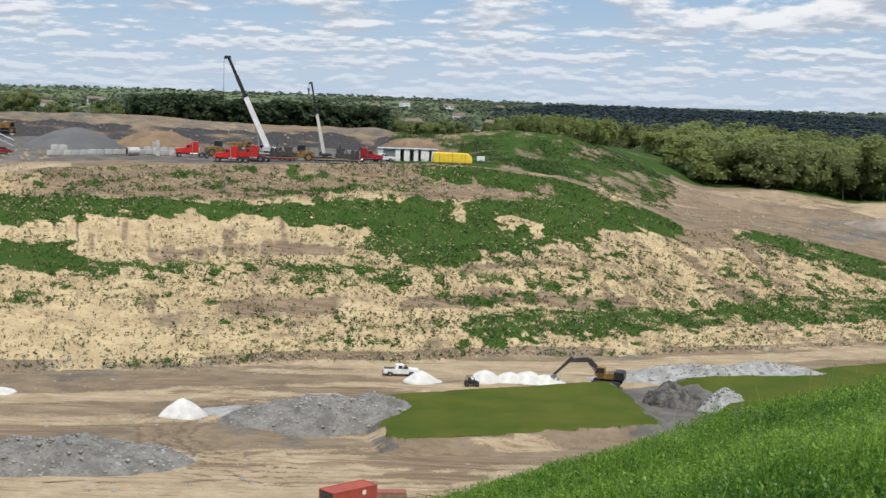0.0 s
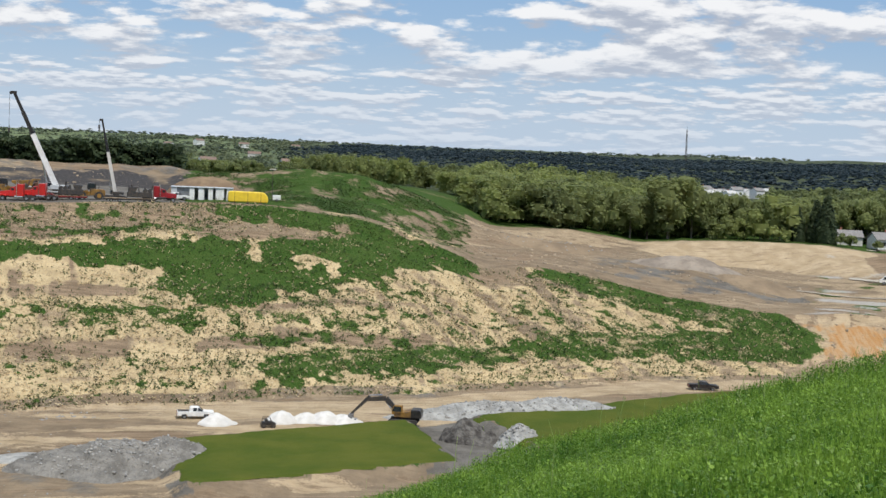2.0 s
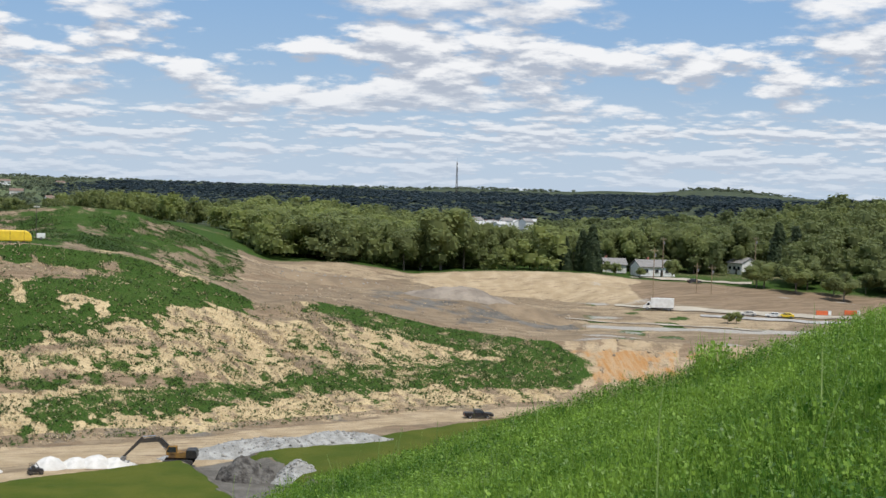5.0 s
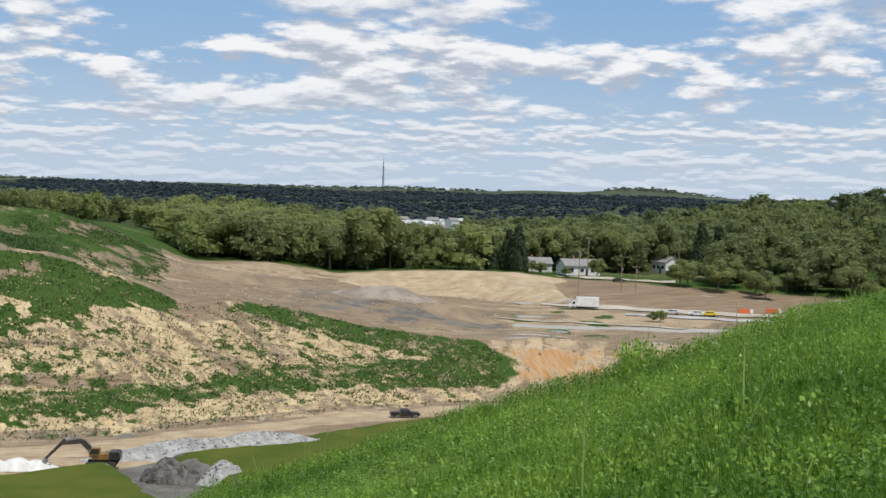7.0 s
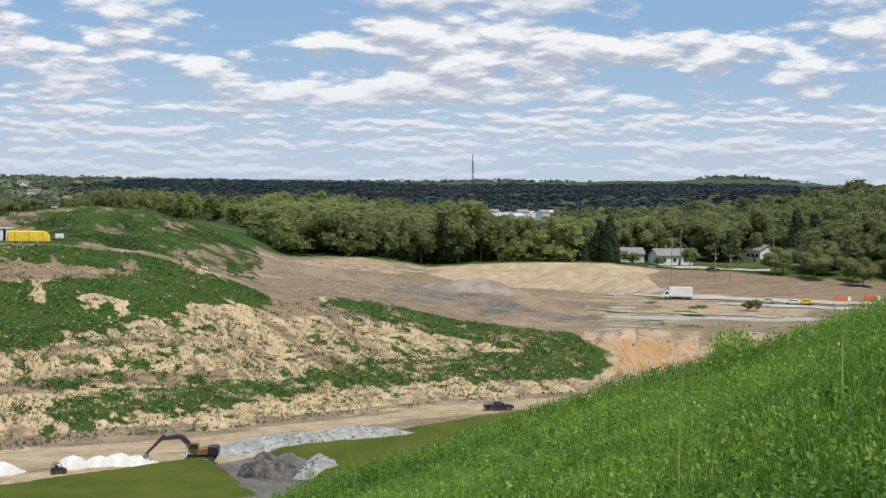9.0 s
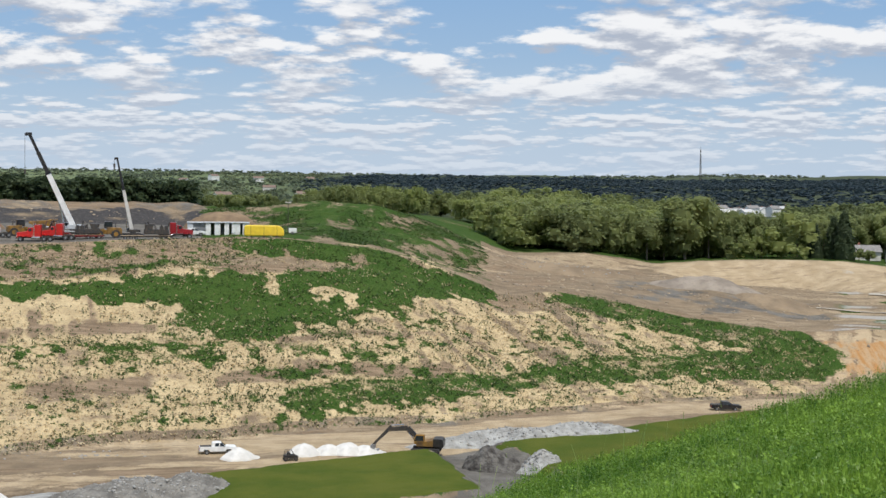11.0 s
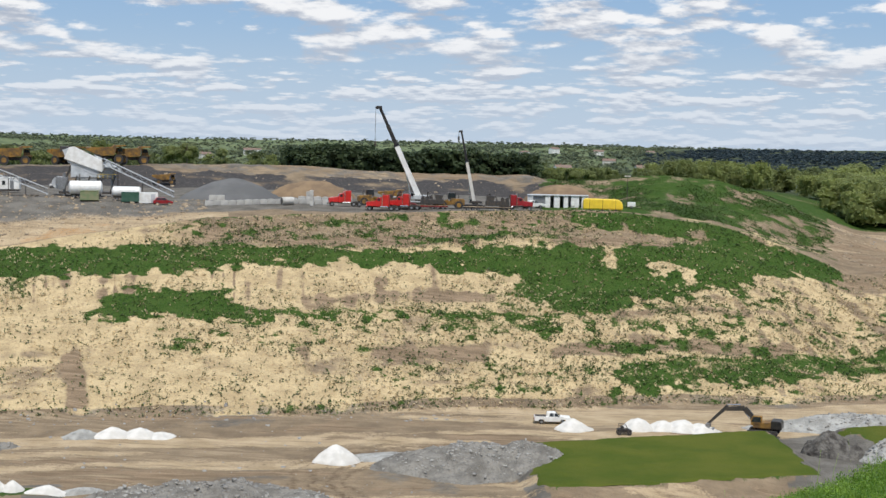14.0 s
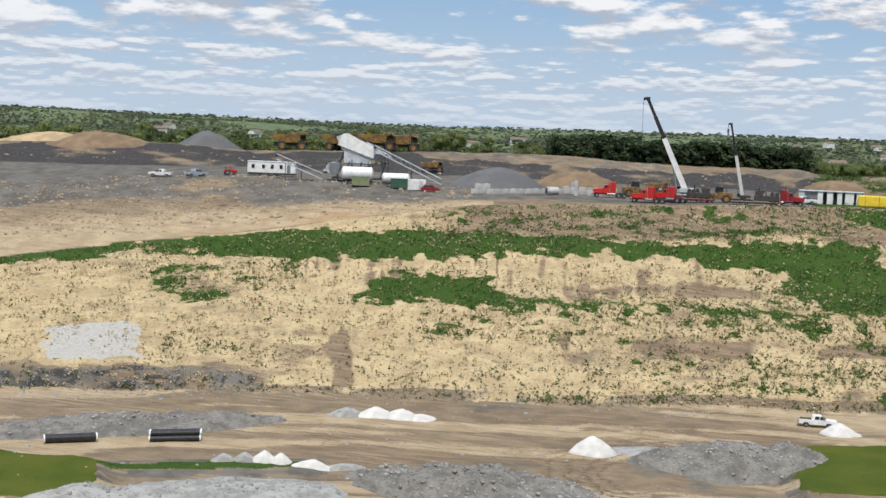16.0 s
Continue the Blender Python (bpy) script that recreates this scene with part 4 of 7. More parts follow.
def weeds():
    rng = np.random.default_rng(12)

    def tuft(n, size):
        pts = rng.normal(0, 0.2, (n, 3)) * (1, 1, 0) + np.stack([np.zeros(n), np.zeros(n), rng.uniform(0.1, 0.85, n)], -1)
        return leaf_quads(rng, pts, rng.normal(0, 0.6, (n, 3)) * (1, 1, 0.3) + (0, -0.35, 1.0), size, 0.3)

    kinds = [tuft(5, 0.24) for _ in range(6)]
    x, y = spread(rng, 150000, -25, 37, 220, 326)
    c = covers(x, y)
    b, d = polar(x, y)
    ds, _ = stations(b)
    v = (d - ds[3]) / (ds[4] - ds[3])
    n, m = fbm(x, y, 5.0, 3, 77) * 0.6, fbm(b * 0.9, v * 46.0, 1.6, 4, 73)
    on = (v > 0.005) & (v < 1.0) & (b > nose_edge(v))
    rightward = smooth(20, -6, b)
    fleck = fbm(x, y, 1.7, 3, 79)
    p = np.clip(0.02 + 0.75 * c["grass"] * (1 - 0.6 * smooth(0.5, 0.9, c["grass"])) + c["mix"] * (0.4 + fleck * 1.5 + m * 1.3) + 0.10 + fleck * 0.5 + (n + m) * (0.3 + 0.2 * rightward) + 0.05 * rightward + 0.25 * smooth(0.1, 0.02, v), 0, 1) * (1 - smooth(0.1, 0.4, c["chips"]))
    draw = rng.uniform(0, 1, len(x))
    green = on & (draw < p * 0.75)
    straw = on & ~green & (rng.uniform(0, 1, len(x)) < np.clip(0.16 + n * 0.8 + 0.3 * c["grass"] * (1 - smooth(0.5, 0.8, c["grass"])) + 0.3 * c["mix"], 0.02, 0.7)) & (c["brown"] < 0.6)
    for name, sel, mat, lab, lo, hi in (("green_weeds", green, WEED, "green weeds sprouting on the landfill slope", 0.25, 0.75), ("straw_tufts", straw, STRAW, "dry straw tufts on the landfill slope", 0.25, 0.8)):
        k = int(sel.sum())
        h = rng.uniform(lo, hi, k)
        tint = np.clip(0.4 + fbm(x[sel], y[sel], 12.0, 3, 91) + rng.normal(0, 0.2, k), 0, 1)
        scatter(name, rng, kinds, x[sel], y[sel], h, h * rng.uniform(0.7, 1.5, k), mat, lab, "grass", tint, 0.04)
    # rough turf on the green hill
    x, y = spread(rng, 36000, -11, 3, 335, 412)
    c = covers(x, y)
    sel = (c["grass"] > 0.3) & (rng.uniform(0, 1, len(x)) < 0.5 + fbm(x, y, 9.0, 3, 97) * 1.6)
    h = rng.uniform(0.2, 0.6, len(x))
    w = h * 1.4
    scatter("turf", rng, kinds, x[sel], y[sel], h[sel], w[sel], WEED, "rough green turf on the hill behind the crest", "grass", np.clip(0.5 + fbm(x[sel], y[sel], 10.0, 3, 99) * 1.3, 0, 1), 0.03)


weeds()


# ---- builders for things ----
def part(name, bm, material, parent, label="", smooth_faces=False):
    """Link a bmesh as one mesh object under a thing or a part."""
    mesh = bpy.data.meshes.new(name)
    bmesh.ops.recalc_face_normals(bm, faces=bm.faces[:])
    bm.to_mesh(mesh)
    bm.free()
    if smooth_faces:
        mesh.polygons.foreach_set("use_smooth", np.ones(len(mesh.polygons), bool))
    mesh.materials.append(material)
    ob = new(name, mesh)
    ob.parent = parent
    if label:
        ob["label"] = label
    return ob


def thing(name, label, category, group=""):
    return tagged(new(name), label, category, group)


def box(bm, c, s, bevel=0.0, m=None):
    r = bmesh.ops.create_cube(bm, size=1, matrix=(m or Matrix()) @ Matrix.Translation(c) @ Matrix.Diagonal((*s, 1)))
    if bevel:
        edges = list({e for v in r["verts"] for e in v.link_edges})
        bmesh.ops.bevel(bm, geom=edges, offset=bevel, segments=2, affect="EDGES", profile=0.5)
    return bm


def one(c, s, bevel=0.0):
    return box(bmesh.new(), c, s, bevel)


def rod(bm, p, q, r, segs=10, r2=None):
    p, q = Vector(p), Vector(q)
    turn = (q - p).to_track_quat("Z", "Y").to_matrix().to_4x4()
    bmesh.ops.create_cone(bm, cap_ends=True, segments=segs, radius1=r, radius2=r if r2 is None else r2, depth=(q - p).length, matrix=Matrix.Translation((p + q) / 2) @ turn)
    return bm


def beam(bm, p, q, w, h, w2=None, h2=None):
    """A square beam from p to q, tapering where w2, h2 are given."""
    p, q = Vector(p), Vector(q)
    turn = (q - p).to_track_quat("Z", "Y").to_matrix()
    ring = []
    for c, a, b in ((p, w, h), (q, w2 or w, h2 or h)):
        ring.append([bm.verts.new(c + turn @ Vector((x * a / 2, y * b / 2, 0))) for x, y in ((-1, -1), (1, -1), (1, 1), (-1, 1))])
    for i in range(4):
        bm.faces.new((ring[0][i], ring[0][(i + 1) % 4], ring[1][(i + 1) % 4], ring[1][i]))
    bm.faces.new(ring[0][::-1])
    bm.faces.new(ring[1])
    return bm


def prism(bm, outline, y0, y1, bevel=0.0, tuck=0.0):
    """An x-z outline drawn out from y0 to y1; tuck narrows the upper points."""
    top = max(z for _, z in outline)
    low = min(z for _, z in outline)
    mid = (y0 + y1) / 2

    def yy(y, z):
        return mid + (y - mid) * (1 - tuck * (z - low) / max(top - low, 1e-6))

    a = [bm.verts.new((x, yy(y0, z), z)) for x, z in outline]
    b = [bm.verts.new((x, yy(y1, z), z)) for x, z in outline]
    n = len(a)
    fs = [bm.faces.new(a), bm.faces.new(b[::-1])]
    for i in range(n):
        fs.append(bm.faces.new((a[i], b[i], b[(i + 1) % n], a[(i + 1) % n])))
    if bevel:
        es = list({e for f in fs for e in f.edges})
        bmesh.ops.bevel(bm, geom=es, offset=bevel, segments=2, affect="EDGES", profile=0.5)
    return bm


RUBBER = surface("rubber", (0.025, 0.025, 0.025), (0.06, 0.055, 0.05), 5, 0.85)
STEEL = surface("grey_steel", (0.30, 0.31, 0.32), (0.20, 0.20, 0.20), 3, 0.5, 0.5)
DARK_STEEL = surface("dark_steel", (0.045, 0.045, 0.048), (0.09, 0.075, 0.06), 2, 0.55, 0.3)
CHROME = surface("chrome", (0.7, 0.7, 0.7), (0.55, 0.55, 0.55), 4, 0.2, 1.0)
GLASS = surface("dark_window_glass", (0.02, 0.026, 0.03), (0.035, 0.04, 0.045), 2, 0.08)
RED = surface("red_paint", (0.55, 0.02, 0.018), (0.42, 0.025, 0.02), 1.2, 0.35)
MAROON = surface("maroon_paint", (0.22, 0.02, 0.02), (0.12, 0.02, 0.018), 1.2, 0.5)
MAROON_BRIGHT = surface("deep_red_paint", (0.30, 0.015, 0.02), (0.22, 0.015, 0.018), 1.2, 0.35)
WHITE = surface("white_paint", (0.8, 0.8, 0.78), (0.68, 0.67, 0.64), 1.1, 0.4)
BLACK = surface("black_paint", (0.015, 0.015, 0.018), (0.04, 0.035, 0.03), 1.5, 0.35)
YELLOW = surface("machine_yellow", (0.30, 0.16, 0.03), (0.12, 0.072, 0.032), 0.9, 0.55, fine=0.3)
BRIGHT_YELLOW = surface("tank_yellow", (0.80, 0.58, 0.04), (0.70, 0.49, 0.04), 0.8, 0.5)
SILVER = surface("silver_paint", (0.45, 0.5, 0.56), (0.36, 0.4, 0.45), 1.5, 0.35, 0.3)
CONCRETE = surface("concrete", (0.48, 0.47, 0.44), (0.36, 0.35, 0.33), 0.8, 0.9, bump=0.4, per_object=0.3)
PLANT_GREY = surface("pale_grey_steel", (0.55, 0.57, 0.58), (0.40, 0.42, 0.44), 0.6, 0.55)
GREEN_PAINT = surface("faded_green_paint", (0.16, 0.22, 0.11), (0.24, 0.24, 0.14), 0.9, 0.7)
DARK_GREEN = surface("dark_green_paint", (0.03, 0.09, 0.06), (0.05, 0.11, 0.08), 0.9, 0.6)
CONTAINER_RED = surface("container_red", (0.42, 0.085, 0.05), (0.33, 0.08, 0.055), 0.7, 0.6, fine=0.25)
WOODEN = surface("weathered_wood", (0.33, 0.24, 0.15), (0.22, 0.16, 0.10), 2, 0.85)
PIPE_BLACK = surface("black_plastic", (0.018, 0.018, 0.02), (0.035, 0.035, 0.037), 2, 0.4)
LAMP_GLASS = surface("lamp_glass", (0.7, 0.68, 0.6), (0.6, 0.58, 0.5), 4, 0.2)
RED_GLASS = surface("red_lamp_glass", (0.4, 0.01, 0.01), (0.3, 0.01, 0.01), 4, 0.2)
ORANGE = surface("orange_plastic", (0.75, 0.16, 0.05), (0.6, 0.13, 0.05), 2, 0.6)
ROOF_GREY = surface("grey_shingles", (0.27, 0.255, 0.24), (0.19, 0.18, 0.17), 1.5, 0.9, bump=0.3)
ROOF_BROWN = surface("brown_shingles", (0.24, 0.17, 0.13), (0.17, 0.12, 0.10), 1.5, 0.9)
SIDING = surface("pale_siding", (0.62, 0.60, 0.55), (0.52, 0.50, 0.46), 0.8, 0.7)
ROOF_PALE = surface("pale_roofing", (0.55, 0.54, 0.52), (0.45, 0.44, 0.42), 1.5, 0.8)
BRICKWORK = surface("red_brick", (0.33, 0.13, 0.09), (0.26, 0.11, 0.08), 2, 0.85)
CHIPS = surface("white_chippings", (0.66, 0.64, 0.60), (0.54, 0.52, 0.48), 0.6, 0.95, bump=0.8, bump_scale=3.0)
GREY_STONE = surface("grey_crushed_stone", (0.265, 0.25, 0.222), (0.165, 0.155, 0.138), 0.5, 0.95, bump=1.0, bump_scale=2.6, fine=0.75, depth=0.4)
PALE_STONE = surface("pale_crushed_stone", (0.40, 0.395, 0.37), (0.27, 0.265, 0.245), 0.5, 0.95, bump=1.0, bump_scale=1.6, fine=0.6, depth=0.4)
FINE_GREY = surface("fine_grey_gravel", (0.15, 0.15, 0.149), (0.12, 0.12, 0.12), 0.15, 0.95, bump=0.3, bump_scale=4.0)
DARK_RUBBLE = surface("dark_rubble", (0.055, 0.05, 0.046), (0.16, 0.15, 0.135), 0.9, 0.95, bump=1.0, bump_scale=1.2, depth=0.6)
BROWN_EARTH = surface("brown_earth", (0.26, 0.185, 0.115), (0.19, 0.135, 0.09), 0.3, 0.95, bump=0.6, bump_scale=2.5)
TAN_EARTH = surface("tan_earth", (0.50, 0.38, 0.23), (0.38, 0.28, 0.17), 0.3, 0.95, bump=0.6, bump_scale=2.5)
SPOIL = surface("grey_brown_spoil", (0.33, 0.28, 0.225), (0.22, 0.185, 0.15), 0.2, 0.95, bump=0.8, bump_scale=1.4, fine=0.4, depth=0.3)
TAN_ROCKS = surface("tan_rock", (0.42, 0.335, 0.235), (0.24, 0.195, 0.145), 0.25, 0.95, bump=0.6, bump_scale=3.0)
BARE_SOIL = surface("bare_soil", (0.29, 0.22, 0.145), (0.205, 0.155, 0.105), 0.12, 0.95, bump=0.8, bump_scale=1.2, fine=0.4, depth=0.3)
ROCKS = surface("loose_rock", (0.38, 0.37, 0.345), (0.25, 0.24, 0.225), 0.08, 0.95, bump=0.6, bump_scale=3.0)


def wheel(parent, x, y, r=0.38, w=0.26, rim=STEEL):
    t = part("wheel", rod(bmesh.new(), (x, y - w / 2, r), (x, y + w / 2, r), r, 18), RUBBER, parent, "black rubber tyre")
    part("rim", rod(bmesh.new(), (x, y - w / 2 - 0.02, r), (x, y + w / 2 + 0.02, r), r * 0.55, 12), rim, t, "pale metal wheel rim")
    return t


def place(ob, bearing, d, heading, lift=0.0):
    x, y, z = at(bearing, d, lift)
    ob.matrix_basis = pose(x, y, z, 0, 0, heading + bearing) @ Matrix.Diagonal((*ob.scale, 1))
    return ob


# Headings: 0 faces right across the view, 180 left, -90 towards the camera.
def pickup(label, paint, bearing, d, heading):
    t = thing("pickup_truck", label, "pickup truck")
    part("body", prism(bmesh.new(), [(-2.9, 0.55), (-2.25, 0.5), (-2.15, 0.85), (-1.35, 0.85), (-1.25, 0.45), (1.25, 0.45), (1.35, 0.85), (2.15, 0.85), (2.25, 0.5), (2.95, 0.55), (2.95, 1.0), (2.75, 1.16), (1.2, 1.24), (-0.85, 1.24), (-2.9, 1.24)], -0.98, 0.98, 0.05), paint, t)
    c = part("cab", prism(bmesh.new(), [(1.25, 1.2), (0.55, 1.82), (0.2, 1.9), (-0.65, 1.9), (-0.9, 1.8), (-0.95, 1.2)], -0.9, 0.9, 0.05, 0.2), paint, t)
    g = bmesh.new()
    prism(g, [(1.16, 1.26), (0.58, 1.78), (0.32, 1.78), (0.32, 1.26)], -0.91, 0.91, 0, 0.15)
    part("side_window", g, GLASS, c, "dark window glass")
    part("side_window", prism(bmesh.new(), [(0.22, 1.28), (0.22, 1.78), (-0.4, 1.78), (-0.5, 1.28)], -0.91, 0.91, 0, 0.15), GLASS, c, "dark window glass")
    g = bmesh.new()
    beam(g, (1.22, 0, 1.27), (0.6, 0, 1.82), 1.5, 0.03, 1.35, 0.03)
    part("windscreen", g, GLASS, c, "dark window glass")
    part("bed", one((-1.9, 0, 1.245), (1.8, 1.6, 0.06)), DARK_STEEL, t, "dark cargo bed")
    part("bumper", one((2.98, 0, 0.62), (0.12, 1.9, 0.22), 0.03), CHROME, t, "chrome bumper")
    part("bumper", one((-2.95, 0, 0.62), (0.12, 1.9, 0.2), 0.03), CHROME, t, "chrome bumper")
    for y in (-0.78, 0.78):
        part("headlight", one((2.93, y, 0.92), (0.08, 0.3, 0.18), 0.02), LAMP_GLASS, t, "clear headlight")
        part("tail_light", one((-2.91, y * 1.15, 0.98), (0.06, 0.14, 0.35), 0.02), RED_GLASS, t, "red tail light")
        for x in (-1.75, 1.75):
            wheel(t, x, y * 1.05)
    for y in (-1.08, 1.08):
        part("wing_mirror", one((0.95, y, 1.35), (0.12, 0.2, 0.2), 0.03), BLACK, t)
    return place(t, bearing, d, heading)


def car(name, label, category, paint, bearing, d, heading, tall=0.0):
    t = thing(name, label, category)
    part("body", prism(bmesh.new(), [(-2.2, 0.35), (-1.75, 0.32), (-1.65, 0.65), (-1.05, 0.65), (-0.95, 0.3), (0.95, 0.3), (1.05, 0.65), (1.65, 0.65), (1.75, 0.32), (2.25, 0.38), (2.25, 0.72), (2.0, 0.88), (1.1, 0.96 + tall * 0.3), (-2.1, 1.0 + tall * 0.3), (-2.25, 0.8)], -0.88, 0.88, 0.05), paint, t)
    c = part("cabin", prism(bmesh.new(), [(1.15, 0.94 + tall * 0.3), (0.35, 1.42 + tall), (-1.2 - tall, 1.44 + tall), (-1.75 - tall * 0.6, 0.98 + tall * 0.3)], -0.82, 0.82, 0.05, 0.2), paint, t)
    part("side_window", prism(bmesh.new(), [(0.95, 1.0 + tall * 0.3), (0.3, 1.36 + tall), (-0.4, 1.37 + tall), (-0.4, 1.02 + tall * 0.3)], -0.83, 0.83, 0, 0.17), GLASS, c, "dark window glass")
    part("side_window", prism(bmesh.new(), [(-0.5, 1.02 + tall * 0.3), (-0.5, 1.37 + tall), (-1.15 - tall * 0.6, 1.37 + tall), (-1.5 - tall * 0.5, 1.03 + tall * 0.3)], -0.83, 0.83, 0, 0.17), GLASS, c, "dark window glass")
    part("windscreen", beam(bmesh.new(), (1.14, 0, 0.98 + tall * 0.3), (0.4, 0, 1.4 + tall), 1.4, 0.04, 1.2, 0.04), GLASS, c, "dark window glass")
    for y in (-0.65, 0.65):
        part("headlight", one((2.22, y, 0.68), (0.08, 0.3, 0.14), 0.02), LAMP_GLASS, t, "clear headlight")
        part("tail_light", one((-2.22, y, 0.82), (0.06, 0.25, 0.16), 0.02), RED_GLASS, t, "red tail light")
        for x in (-1.35, 1.35):
            wheel(t, x, y * 1.15, 0.32, 0.22)
    return place(t, bearing, d, heading)


def tractor(label, paint, bearing, d, heading):
    """A conventional road tractor with a sleeper cab, 7.6 m long."""
    t = thing("semi_tractor", label, "semi truck", "red road tractors")
    part("hood", prism(bmesh.new(), [(1.4, 1.0), (3.7, 1.0), (3.8, 1.35), (3.7, 1.95), (1.4, 2.25)], -0.8, 0.8, 0.08, 0.1), paint, t)
    c = part("cab", prism(bmesh.new(), [(1.5, 0.95), (1.5, 2.2), (1.15, 2.95), (0.2, 3.05), (0.2, 0.95)], -1.15, 1.15, 0.06, 0.06), paint, t)
    part("windscreen", beam(bmesh.new(), (1.5, 0, 2.28), (1.19, 0, 2.9), 1.9, 0.04), GLASS, c, "dark window glass")
    part("side_window", one((0.85, 0, 2.5), (0.65, 2.26, 0.6), 0.03), GLASS, c, "dark window glass")
    part("sleeper", prism(bmesh.new(), [(0.2, 0.95), (0.25, 3.2), (-0.1, 3.6), (-1.45, 3.65), (-1.45, 0.95)], -1.2, 1.2, 0.08), paint, t)
    part("grille", one((3.8, 0, 1.45), (0.08, 1.1, 0.85), 0.02), CHROME, t, "chrome grille")
    part("bumper", one((3.95, 0, 0.68), (0.2, 2.4, 0.4), 0.05), CHROME, t, "chrome bumper")
    part("chassis", one((-0.6, 0, 0.85), (6.8, 0.9, 0.28), 0.03), DARK_STEEL, t)
    part("fifth_wheel", one((-2.75, 0, 1.1), (1.0, 0.95, 0.16), 0.03), DARK_STEEL, t)
    for y in (-1.0, 1.0):
        part("exhaust_stack", rod(bmesh.new(), (-0.0, y * 1.28, 0.9), (-0.0, y * 1.28, 4.1), 0.1), CHROME, t, "chrome exhaust stack")
        part("fuel_tank", rod(bmesh.new(), (-1.3, y, 0.8), (0.5, y, 0.8), 0.33, 14), CHROME, t, "polished fuel tank")
        part("fender", prism(bmesh.new(), [(2.2, 1.0), (2.5, 1.3), (3.4, 1.3), (3.75, 0.85), (3.55, 0.85), (3.3, 1.15), (2.6, 1.15), (2.35, 0.95)], y - 0.28, y + 0.28, 0.03), paint, t)
        part("headlight", one((3.75, y, 1.15), (0.16, 0.35, 0.22), 0.04), LAMP_GLASS, t, "clear headlight")
        wheel(t, 2.95, y, 0.52, 0.32)
        wheel(t, -2.1, y * 0.92, 0.52, 0.56)
        wheel(t, -3.4, y * 0.92, 0.52, 0.56)
    return place(t, bearing, d, heading)


def flatbed(label, paint, bearing, d, heading, length=11.0, cargo=None):
    t = thing("lowboy_trailer", label, "trailer", "lowboy trailers")
    part("deck", one((0, 0, 0.85), (length, 2.5, 0.22), 0.03), WOODEN, t, "worn plank deck")
    for y in (-1.2, 1.2):
        part("side_rail", one((0, y, 0.72), (length + 0.3, 0.12, 0.34), 0.02), paint, t)
    part("gooseneck", prism(bmesh.new(), [(length / 2 - 0.2, 0.7), (length / 2 + 0.6, 1.35), (length / 2 + 2.6, 1.4), (length / 2 + 2.6, 1.15), (length / 2 + 0.9, 1.05), (length / 2 + 0.2, 0.55)], -1.0, 1.0, 0.03), paint, t)
    for k in range(3):
        for y in (-0.95, 0.95):
            wheel(t, -length / 2 + 0.9 + k * 1.2, y, 0.42, 0.5)
    return place(t, bearing, d, heading)


